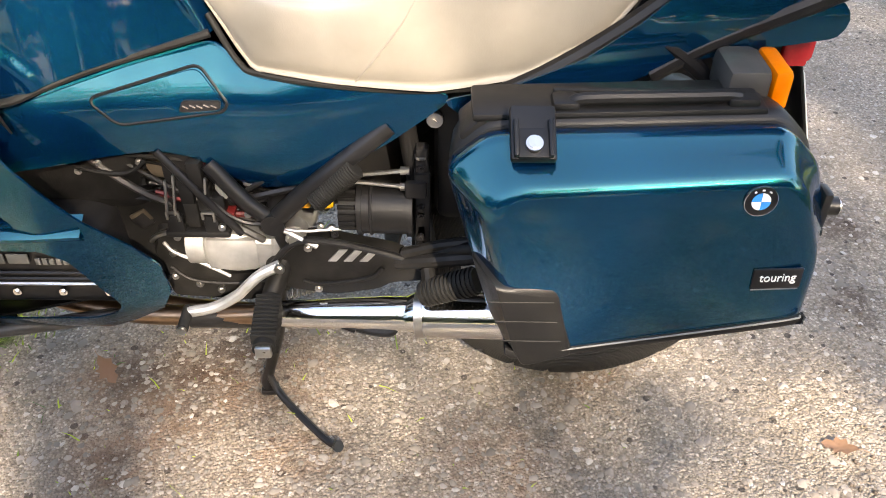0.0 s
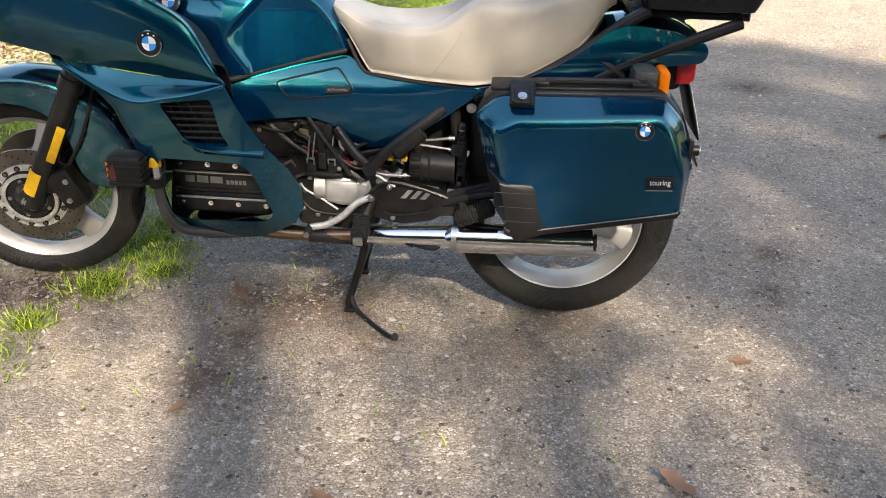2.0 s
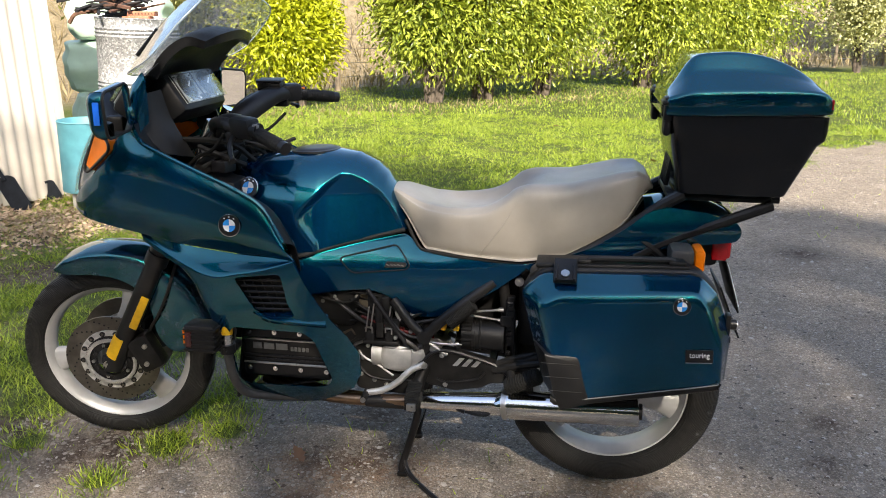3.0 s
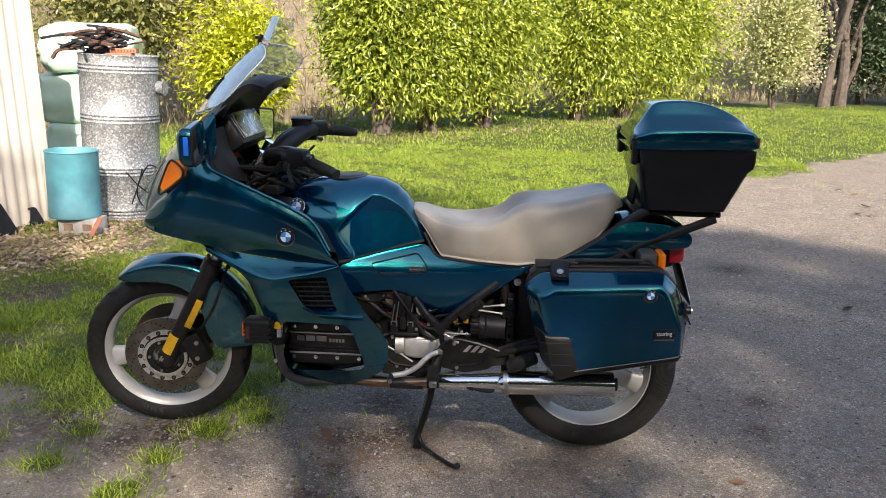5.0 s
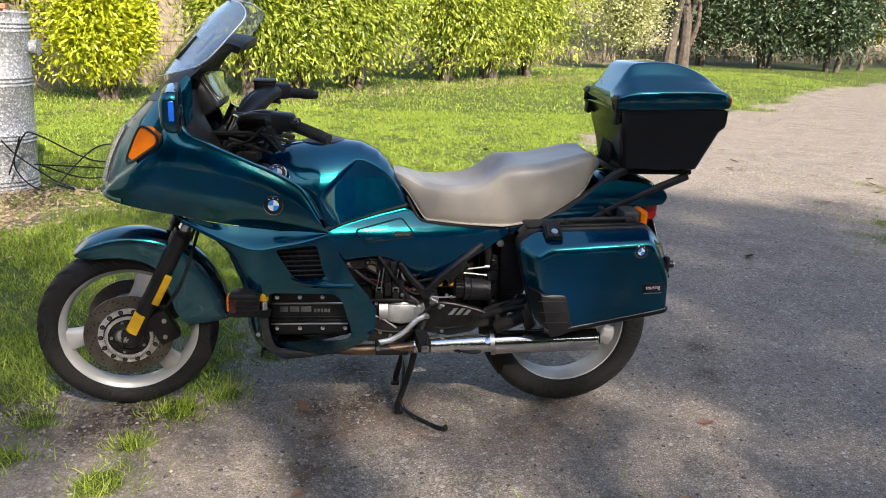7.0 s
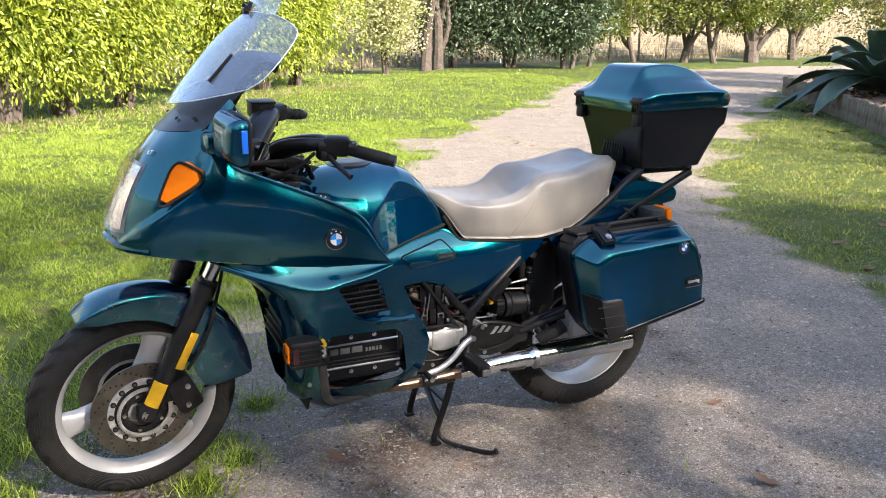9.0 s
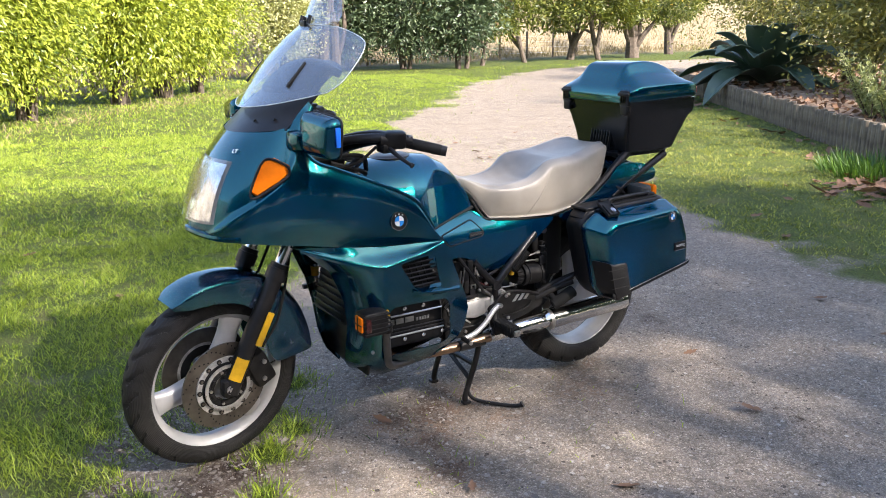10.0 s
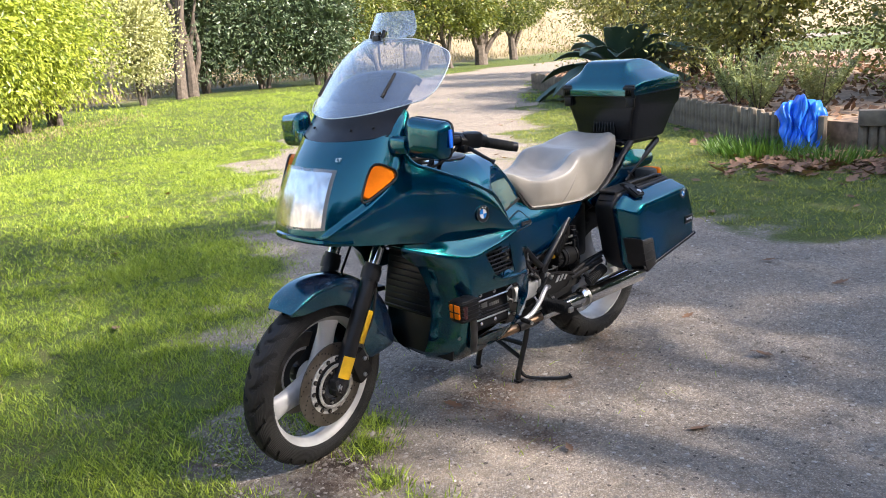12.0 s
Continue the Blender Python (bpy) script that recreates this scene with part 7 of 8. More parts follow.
for k in range(46):
    x0, x1 = q.uniform(.64, .88), q.uniform(.84, 1.12)
    z0, z1 = q.uniform(.50, .62), q.uniform(.45, .58)
    y_ = q.uniform(-.135, -.04)
    part("cable", tube([(x0, y_, z0), ((x0 + x1) / 2 + q.uniform(-.03, .03), y_ - .015, (z0 + z1) / 2 + q.uniform(-.04, .02)), (x1, y_ + q.uniform(-.02, .02), z1)], q.choice((.0025, .0035, .0045, .006)), 6, 12), M_COPPER if k % 17 == 5 else q.choice((M_RUBBER, M_RUBBER, M_ENGINE, M_SATIN, M_DARKGREY)), bike)
for k in range(24):
    part("fitting", box((q.uniform(.66, 1.10), q.uniform(-.13, -.05), q.uniform(.46, .60)), (q.uniform(.012, .035), q.uniform(.012, .03), q.uniform(.012, .035)), .004, Matrix.Rotation(q.random() * 3, 4, "Y")), q.choice((M_BLACK, M_ENGINE, M_ALU, M_SATIN, M_BRONZE)), bike)
for p in ((.700, -.135, .570), (.735, -.135, .585), (.80, -.14, .59), (.915, -.165, .485), (.94, -.150, .535), (.955, -.15, .50), (1.068, -.15, .478), (1.085, -.145, .470), (.83, -.14, .445)):
    bolt(p, (.1, -1, .1), .006, .006, M_STEEL, bike)
for k, (pts_, r_) in enumerate((([(.66, -.14, .600), (.72, -.148, .578), (.78, -.15, .574), (.81, -.145, .595)], .0040), ([(1.0, -.160, .478), (1.04, -.162, .474), (1.10, -.150, .470)], .0026), ([(1.01, -.155, .47), (1.035, -.158, .455), (1.06, -.158, .44)], .0050), ([(.785, -.14, .435), (.80, -.148, .452), (.835, -.15, .466)], .0045), ([(.90, -.155, .535), (.925, -.160, .505), (.955, -.160, .488), (.985, -.158, .486)], .0035), ([(.94, -.155, .475), (.962, -.158, .462), (.975, -.155, .45)], .0060), ([(.93, -.150, .575), (.915, -.152, .553), (.925, -.15, .53)], .0040))):
    part("cable", tube(pts_, r_, 6, 16), (M_RUBBER, M_STEEL, M_ALU, M_STEEL, M_SATIN, M_DARKGREY, M_ALU)[k], bike)
part("inner_frame", join(box((.85, .03, .56), (.70, .14, .20), .03), box((1.25, .06, .59), (.34, .10, .22), .03)), M_BLACK, bike, "black inner frame and airbox")
FR = [([(.834, -.155, .617), (.89, -.160, .541), (.943, -.160, .467)], .0065), ([(.996, -.158, .490), (1.045, -.160, .542), (1.106, -.155, .594), (1.185, -.140, .655)], .0150), ([(.905, -.145, .590), (.955, -.156, .528), (.996, -.158, .490)], .0130), ([(.85, -.13, .615), (.90, -.14, .57), (.935, -.145, .52)], .006), ([(.996, -.155, .49), (1.01, -.14, .42), (1.05, -.13, .35)], .012)]
for f_pts, r_ in FR:
    part("frame_tube", tube(f_pts, r_, 12, 14), M_SATIN, bike, "satin black frame tube")
part("frame_node", rod((.996, -.172, .49), (.996, -.10, .49), .019, 16), M_SATIN, bike)
part("corrugated_hose", tube([(1.066 + .066 * t / 40, -.169 + .006 * t / 40, .536 + .060 * t / 40) for t in range(41)], lambda u: .0165 + .0022 * (int(u * 40) % 2), 12), M_RUBBER, bike, "ribbed black hose")
part("yellow_plug", join(box((1.046, -.140, .517), (.018, .016, .020), .004), box((1.082, -.140, .518), (.018, .016, .022), .004)), M_YELLOW, bike, "yellow connector plug")
# starter-like black canister with its bracket
can = part("canister", join(rod((1.128, -.128, .497), (1.210, -.128, .494), .041, 28), rod((1.098, -.128, .498), (1.128, -.128, .497), .033, 20), rod((1.207, -.128, .494), (1.216, -.128, .494), .0445, 28), rod((1.128, -.128, .497), (1.136, -.128, .497), .0445, 28)), M_BLACK, bike, "black cylindrical canister", sharp=40)
for k in range(7):
    a = math.pi * (.55 + .13 * k)
    part("cooling_fin", box((1.112, -.128 + .034 * math.cos(a), .498 + .034 * math.sin(a)), (.028, .005, .006), .001), M_BLACK, can)
part("strap", tube([(1.150, -.128 + .0420 * math.cos(t), .497 + .0420 * math.sin(t)) for t in np.linspace(0, math.tau, 28, endpoint=False)], .0028, 6, closed=True), M_SATIN, can)
part("bracket", join(box((1.232, -.13, .500), (.026, .040, .150), .006), box((1.232, -.13, .58), (.020, .024, .07), .004), box((1.230, -.135, .435), (.018, .03, .09), .004), box((1.222, -.150, .548), (.034, .012, .030), .004)), M_SATIN, bike)
for x0, z0, x1, z1 in ((1.138, .567, 1.204, .576), (1.105, .556, 1.203, .546)):
    part("control_rod", join(rod((x0, -.138, z0), (x1, -.140, z1), .0036, 8), rod((x1 - .006, -.140, z1), (x1 + .008, -.140, z1), .0065, 8)), M_STEEL, bike, "thin steel rod")
for p in ((1.230, -.152, .589), (1.230, -.152, .515), (1.230, -.152, .500), (1.09, -.150, .462), (1.228, -.152, .458), (1.228, -.152, .440)):
    bolt(p, (0, -1, 0), .0065, .006, M_SATIN, bike)
part("bracket_knob", join(rod((1.230, -.135, .592), (1.230, -.135, .612), .006, 10), rod((1.230, -.135, .597), (1.230, -.135, .601), .010, 12)), M_STEEL, bike)
part("key_lock", join(rod((1.251, -.10, .652), (1.251, -.120, .652), .0125, 16), box((1.251, -.1212, .652), (.012, .002, .0025), 0, Matrix.Rotation(radians(35), 4, "Y"))), M_STEEL, bike, "steel seat lock")
part("frame_bolt", rod((1.212, -.115, .660), (1.212, -.135, .660), .008, 8), M_STEEL, bike)
part("rear_frame", join(rod((1.20, -.11, .69), (1.24, -.11, .40), .015, 12), box((1.30, -.09, .58), (.10, .05, .24), .02), rod((1.22, -.15, .415), (1.33, -.20, .475), .012, 12)), M_BLACK, bike, "black rear subframe")
part("rear_shock", join(tube([(1.33, .08, .40), (1.24, .08, .68)], .022, 12), *[tube([(1.325 - .08 * k / 9, .08 + .032 * math.cos(t), .42 + .24 * k / 9 + .032 * math.sin(t) * .3 + .0265 * t / math.tau) for t in np.linspace(0, math.tau, 14)], .005, 6) for k in range(9)]), M_SATIN, bike, "black coil shock absorber")
part("swing_arm", join(tube([(1.05, .09, .40), (1.3, .115, .36), (1.535, .12, .328)], lambda u: .042 - .006 * u, 14, 10), rod((1.535, .06, .328), (1.535, .16, .328), .085, 28)), M_ENGINE, bike, "black single-sided swing arm")
part("inner_mudguard", thick(skin([[AXLE_R + Vector((math.cos(a) * (.36 - .02 * abs(t)), t * .085, math.sin(a) * (.36 - .02 * abs(t)))) for t in (-1, -.6, 0, .6, 1)] for a in [radians(d) for d in (178, 150, 120, 90, 60, 35)]], 11, 26), .004), M_BLACK, bike, "black rear mudguard")

# footrest plate with three pale slashes, pedals and pegs
fp = part("footrest_plate", layered(fillet([(.965, .395), (1.035, .452), (1.06, .455), (1.185, .425), (1.245, .385), (1.235, .365), (1.18, .36), (1.16, .345), (1.08, .33), (1.00, .345)], .012, 3), [(-.125, 0), (-.150, 0), (-.155, .004)]), M_ENGINE, bike, "dark cast footrest plate")
part("plate_rib", tube([(.975, -.157, .392), (1.04, -.158, .452), (1.18, -.158, .424), (1.24, -.157, .386)], .006, 8, 24), M_SATIN, fp)
part("plate_rib", tube([(1.03, -.157, .365), (1.06, -.157, .358), (1.14, -.157, .372), (1.165, -.157, .395)], .004, 8, 18), M_ENGINE, fp)
for k in range(3):
    x = 1.075 + .026 * k
    part("slash", ([Vector((x, -.1575, .408)), Vector((x + .014, -.1575, .408)), Vector((x + .034, -.1575, .432)), Vector((x + .020, -.1575, .432))] + [Vector((x, -.1545, .408)), Vector((x + .014, -.1545, .408)), Vector((x + .034, -.1545, .432)), Vector((x + .020, -.1545, .432))], [(0, 1, 2, 3), (7, 6, 5, 4), (0, 4, 5, 1), (1, 5, 6, 2), (2, 6, 7, 3), (3, 7, 4, 0)]), M_ALU, fp, "pale cast slash")
for p in ((1.045, -.155, .437), (1.0, -.155, .378), (1.055, -.155, .350), (.985, -.155, .350)):
    bolt(p, (0, -1, 0), .007, .006, M_STEEL, fp)
part("footpeg_bracket", join(tube([(1.0, -.14, .40), (.985, -.165, .365), (.975, -.185, .34)], .018, 12, 8), box((.978, -.19, .335), (.03, .03, .05), .006)), M_ENGINE, bike)
peg = part("footpeg", tube([(.978, -.190, .352), (.986, -.30, .346)], lambda u: .0185, 14, 4), M_RUBBER, bike, "ribbed rubber rider footpeg")
for k in range(11):
    part("peg_rib", box((.979 + .0006 * k, -.200 - .0088 * k, .352 - .0005 * k), (.041, .0042, .040), .0016), M_RUBBER, peg)
part("peg_tip", box((.986, -.303, .345), (.026, .012, .022), .004), M_STEEL, peg)
sh = part("gear_lever", tube([(1.000, -.175, .414), (.968, -.185, .402), (.945, -.19, .382), (.924, -.19, .360), (.883, -.19, .334), (.838, -.19, .322)], lambda u: .0095, 10, 30), M_ALU, bike, "polished alloy gear lever")
part("lever_rubber", rod((.835, -.180, .322), (.835, -.228, .318), .0095, 12), M_RUBBER, sh)
part("lever_tip", rod((.835, -.228, .318), (.835, -.234, .3176), .0075, 10), M_STEEL, sh)
bolt((1.000, -.182, .414), (0, -1, 0), .009, .006, M_STEEL, sh)
part("lower_tube", rod((.828, -.16, .284), (.94, -.16, .285), .020, 14), M_SATIN, bike)
pp = part("passenger_peg", xf(tube([(0, 0, 0), (.10, 0, 0)], .020, 14, 4), Matrix.Translation((1.232, -.205, .380)) @ Matrix.Rotation(radians(-28), 4, "Y") @ Matrix.Rotation(radians(-10), 4, "Z")), M_RUBBER, bike, "folded ribbed passenger footpeg")
for k in range(12):
    part("peg_rib", xf(tube([(0, 0, 0), (.004, 0, 0)], .0235, 14), Matrix.Translation((1.232, -.205, .380)) @ Matrix.Rotation(radians(-28), 4, "Y") @ Matrix.Rotation(radians(-10), 4, "Z") @ Matrix.Translation((.006 + .0078 * k, 0, 0))), M_RUBBER, pp)
part("peg_hanger", join(tube([(1.19, -.15, .40), (1.25, -.18, .43), (1.33, -.20, .455)], .012, 10, 10), tube([(1.20, -.15, .42), (1.27, -.17, .455), (1.36, -.19, .48)], .010, 10, 10), rod((1.24, -.18, .41), (1.245, -.215, .39), .012, 10)), M_ENGINE, bike, "black passenger peg hanger")

# exhaust
part("header_pipe", tube([(.50, -.09, .300), (.60, -.12, .282), (.73, -.15, .281), (.85, -.158, .285), (.99, -.168, .298)], .018, 14, 24), M_HEADER, bike, "browned steel header pipe")
part("header_pipe", tube([(.50, -.04, .300), (.62, -.08, .276), (.75, -.11, .270), (.87, -.13, .272), (.99, -.15, .284)], .017, 14, 24), M_HEADER, bike, "browned steel header pipe")
part("collector", tube([(.96, -.165, .297), (1.06, -.172, .304), (1.16, -.178, .311), (1.232, -.183, .315)], lambda u: .022 + .009 * min(1, u * 1.4), 24, 16), M_CHROME, bike, "chrome collector pipe")
muf = part("silencer", tube([(1.225, -.183, .315), (1.245, -.185, .317), (1.40, -.200, .328), (1.56, -.216, .340), (1.585, -.218, .342)], lambda u: .040 if u < .94 else .040 - .1 * (u - .94), 32, 22), M_CHROME, bike, "chrome silencer")
part("silencer_band", rod((1.222, -.1825, .3145), (1.236, -.184, .316), .0415, 32), M_STEEL, muf)
part("tail_pipe", tube([(1.572, -.217, .341), (1.590, -.2185, .3425), (1.592, -.2185, .3425)], .022, 20), M_ENGINE, muf)
part("stand_lug", join(tube([(1.095, -.19, .298), (1.137, -.20, .290), (1.175, -.205, .290), (1.184, -.20, .300), (1.160, -.19, .312), (1.130, -.17, .328)], .006, 8, 24), rod((1.092, -.19, .299), (1.118, -.196, .292), .0095, 10)), M_SATIN, bike, "black stand lever")

# centre stand
st = part("centre_stand", join(tube([(.975, -.095, .315), (.960, -.09, .20), (.925, -.080, .075), (.912, -.078, .03), (.914, -.078, .012)], .0115, 12, 22), tube([(.975, .125, .315), (.960, .14, .20), (.928, .155, .075), (.918, .158, .03), (.92, .160, .012)], .0115, 12, 22), rod((.95, -.09, .16), (.95, .14, .16), .011, 10), rod((.93, -.08, .105), (.952, .13, .165), .010, 10)), M_SATIN, bike, "worn black centre stand")
part("stand_tang", tube([(.918, -.080, .075), (.926, -.088, .040), (.945, -.108, .020), (.985, -.150, .013), (1.035, -.200, .010), (1.060, -.222, .012), (1.072, -.232, .020)], lambda u: .0075 if u < .93 else .0115, 10, 18), M_SATIN, st, "black foot tang")
for s in (-1, 1):
    part("stand_foot", box((.916, -.078 if s < 0 else .160, .008), (.034, .030, .014), .005), M_SATIN, st)
    part("spring", tube([(.99 + .06 * t / 60, s * .12, .30 + .02 * t / 60) if t in (0, 60) else (.99 + .06 * t / 60, s * .12 + .008 * math.cos(t * 1.4), .30 + .02 * t / 60 + .008 * math.sin(t * 1.4)) for t in range(61)], .0016, 5), M_STEEL, st)

# crash bar with its lamps
for s in (1, -1):
    cb = part("crash_bar", tube([(.470, -.277 * s, .532), (.470, -.280 * s, .50), (.471, -.279 * s, .44), (.479, -.270 * s, .375), (.498, -.243 * s, .322), (.545, -.205 * s, .296), (.62, -.175 * s, .284), (.72, -.150 * s, .283)], .0130, 14, 40), M_CRASH, bike, "grey tubular crash bar")
    part("reflector_band", rod((.4695, -.276 * s, .545), (.470, -.279 * s, .508), .0155, 16), M_YELLOW, cb, "yellow reflective band")
    part("cap", rod((.4692, -.2752 * s, .556), (.4695, -.276 * s, .545), .0158, 16), M_CHROME, cb)
    part("sleeve", rod((.470, -.279 * s, .508), (.4705, -.280 * s, .478), .0150, 16), M_CHROME, cb)
    part("clamp", join(rod((.4705, -.280 * s, .480), (.471, -.279 * s, .455), .021, 18), box((.474, -.252 * s, .466), (.036, .05, .02), .005), box((.450, -.284 * s, .468), (.06, .02, .018), .005), rod((.4705, -.304 * s, .468), (.4705, -.296 * s, .468), .006, 8)), M_BLACK, cb)
    if s == -1:
        continue
    lm = part("side_lamp", box((.412, -.298 * s, .506), (.088, .066, .082), .012), M_BLACK, bike, "black ribbed auxiliary lamp")
    for k in range(5):
        part("fin", box((.415, -.298 * s, .477 + .0145 * k), (.092, .072, .005), .0015), M_BLACK, lm)
    part("amber_lens", box((.366, -.298 * s, .508), (.010, .048, .050), .005), M_AMBER, lm, "amber front lens")
    part("red_lens", box((.383, -.330 * s, .506), (.018, .009, .045), .003), M_DARKRED, lm, "dull red side lens")
    part("guard_bar", join(box((.3605, -.298 * s, .508), (.003, .004, .054)), box((.3605, -.298 * s, .508), (.003, .052, .004))), M_BLACK, lm)
    part("lamp_bracket", join(box((.447, -.275 * s, .490), (.03, .02, .03), .005), tube([(.44, -.29 * s, .52), (.475, -.285 * s, .545), (.49, -.27 * s, .52), (.485, -.268 * s, .49)], .004, 6, 14)), M_SATIN, lm)

# tank
def lerp_at(x, pairs):
    return float(np.interp(x, [p[0] for p in pairs], [p[1] for p in pairs]))


TANK_TOP = [(.385, .905), (.45, .945), (.545, .970), (.62, .980), (.70, .985), (.78, .975), (.834, .949), (.868, .918), (.905, .868), (.935, .806)]
TANK_FOOT = [(.385, .715), (.66, .719), (.80, .752), (.935, .780)]
TANK_WIDE = [(.385, .09), (.43, .142), (.50, .174), (.56, .189), (.645, .198), (.70, .189), (.757, .175), (.82, .150), (.88, .122), (.935, .098)]
KNEE_EDGE = [(.757, .936), (.724, .908), (.690, .872), (.660, .843), (.645, .824), (.650, .802), (.668, .776), (.690, .748), (.70, .70), (.97, .70), (.945, .76), (.918, .806), (.893, .852), (.862, .889), (.815, .921), (.785, .934)]
KNEE_DEEP = [(.645, .197), (.665, .177), (.69, .156), (.72, .139), (.757, .124), (.80, .113), (.86, .103), (.905, .094), (.935, .088)]


def tank_geo(nx_=150, nz_=64):
    """Domed tank whose flanks are cut by a knee recess with a crisp leading edge."""
    xs = np.linspace(.385, .935, nx_)
    rows = []
    for x in xs:
        top, foot, wide = (lerp_at(x, c) for c in (TANK_TOP, TANK_FOOT, TANK_WIDE))
        t = np.linspace(0, 1, nz_)
        z = foot + (top - foot) * np.sin(t * math.pi / 2)
        zm = .80 if top > .86 else top - .06
        k = np.clip((z - zm) / (top - zm), 0, 1)
        y = wide * np.maximum(0, 1 - k ** 2.3) ** (1 / 2.1)
        y *= 1 - .05 * np.clip((zm - z) / .08, 0, 1)
        d = seg_dist(np.full(nz_, x), z, KNEE_EDGE, True) * np.where(in_poly(np.full(nz_, x), z, KNEE_EDGE), 1, -1)
        m = np.clip((d + .003) / .016, 0, 1)
        m = m * m * (3 - 2 * m)
        deep = lerp_at(x, KNEE_DEEP) + .20 * np.maximum(0, .875 - z) - .006
        y = np.minimum(y, y * (1 - m) + deep * m)
        rows.append((y, z))
    v = []
    for x, (y, z) in zip(xs, rows):
        v += [Vector((x, -a, b_)) for a, b_ in zip(y, z)]
        v += [Vector((x, a, b_)) for a, b_ in zip(y[-2::-1], z[-2::-1])]
    n = 2 * nz_ - 1
    return v, grid_faces(nx_, n, True) + [tuple(reversed(range(n))), tuple((nx_ - 1) * n + j for j in range(n))]


tank = part("fuel_tank", tank_geo(), M_TEAL, bike, "sculpted teal fuel tank with knee recesses", sharp=70)
cap_m = Matrix.Translation((.652, 0, .9745)) @ Matrix.Rotation(radians(-3), 4, "Y")
part("filler_cap", lathe([(.0, .0), (.062, .0), (.062, .006), (.055, .010), (.03, .011), (0, .011)], 40, "z", caps=False), M_SATIN, tank, "flush round filler cap", m=cap_m)
part("filler_ring", lathe([(.062, 0), (.070, 0), (.070, .005), (.062, .007)], 40, "z", ring=True), M_SATIN, tank, m=cap_m)
for s in (1, -1):
    roundel((.512, -.172 * s, .894), (-.16, -1.0 * s, .42), (0, 0, 1), .030, bike)
    part("rubber_edge", tube([(.60, -.196 * s, .712), (.66, -.190 * s, .716), (.70, -.165 * s, .725), (.75, -.140 * s, .737), (.80, -.126 * s, .749), (.86, -.115 * s, .764), (.93, -.100 * s, .780)], .0065, 8, 40), M_RUBBER, tank, "black rubber strip under the tank")

# side panels
SP = [(.600, .692), (.64, .700), (.708, .717), (.804, .740), (.90, .760), (.926, .765), (.948, .755), (.970, .735), (1.0, .724), (1.09, .720), (1.25, .718), (1.272, .709), (1.268, .696), (1.19, .636), (1.135, .600), (1.086, .571), (1.05, .549), (1.02, .540), (.985, .536), (.96, .541), (.93, .568), (.893, .600), (.86, .612), (.834, .618), (.76, .613), (.70, .605), (.62, .60)]


def side_y(x, z):
    y = float(np.interp(x, (.60, .70, .79, .88, .95, 1.1, 1.27), (-.200, -.178, -.163, -.152, -.147, -.152, -.150)))
    d = z - .700
    y += .42 * (d + math.sqrt(d * d + .0002)) * (1 if x < 1.0 else max(.2, 1 - 4 * (x - 1.0)))
    d = .575 - z
    y += .22 * (d + math.sqrt(d * d + .0006))
    return y


sp_geo = plate([Vector(p) for p in fillet(SP, .012, 2)], side_y, .004, (), .013)
HP = fillet([(.757, .706), (.912, .740), (.952, .692), (.944, .679), (.793, .664)], .014, 4)
BP = fillet([(.882, .683), (.942, .686), (.944, .698), (.888, .700)], .006, 3)
for s in (1, -1):
    f_ = lambda p: Vector((p[0], p[1] * s, p[2]))
    k_ = (lambda g: g) if s == 1 else mir
    sp = part("side_panel", k_(sp_geo), M_TEAL, bike, "teal side panel under the seat", sharp=50)
    part("edge_bead", tube([f_((p.x, side_y(p.x, p.y) + .001, p.y)) for p in fillet(SP, .012, 2)[:34]], .0035, 6), M_TEAL, sp)
    part("hatch_gap", tube([f_((p.x, side_y(p.x, p.y) - .0002, p.y)) for p in HP], .0026, 6, closed=True), M_BLACK, sp)
    part("hatch", k_(plate([(p.x, p.y) for p in inset(HP, .0035)], lambda x, z: side_y(x, z) - .0035, .003, (), .016)), M_TEAL, sp, sharp=50)
    bd = part("badge", k_(plate([(p.x, p.y) for p in BP], lambda x, z: side_y(x, z) - .007, .005, (), .02)), M_SATIN, bike, "small black badge with silver script bars")
    part("script_bar", join(*[xf(box((0, 0, 0), (.009, .001, .0022)), Matrix.Translation(f_((.893 + .010 * k, side_y(.893 + .010 * k, .691) - .0078, .691 + .001 * (k % 2)))) @ Matrix.Rotation(.5, 4, "Y")) for k in range(5)]), M_CHROME, bd)

# seat: a dished rider bowl, a curved step and a pillion pad
SEAT_W = [(.880, .045), (.905, .078), (.95, .112), (1.02, .138), (1.09, .153), (1.16, .163), (1.22, .168), (1.30, .168), (1.40, .164), (1.48, .153), (1.54, .132), (1.575, .100), (1.590, .066)]
SEAT_MID = [(.880, .892), (.905, .888), (.935, .878), (.985, .856), (1.045, .838), (1.105, .832), (1.16, .834), (1.21, .846), (1.245, .872), (1.28, .905), (1.31, .920), (1.37, .924), (1.44, .936), (1.50, .952), (1.545, .958), (1.575, .944), (1.590, .922)]
SEAT_EDGE = [(.880, .886), (.905, .884), (.935, .874), (.985, .857), (1.045, .850), (1.105, .852), (1.16, .862), (1.20, .884), (1.235, .914), (1.265, .924), (1.31, .927), (1.37, .930), (1.44, .946), (1.50, .962), (1.545, .966), (1.575, .948), (1.590, .922)]
SEAT_LOW = [(.880, .858), (.905, .845), (.938, .812), (.972, .744), (1.0, .733), (1.11, .725), (1.253, .721), (1.374, .741), (1.483, .796), (1.526, .843), (1.558, .898), (1.578, .916), (1.590, .914)]
rows = []
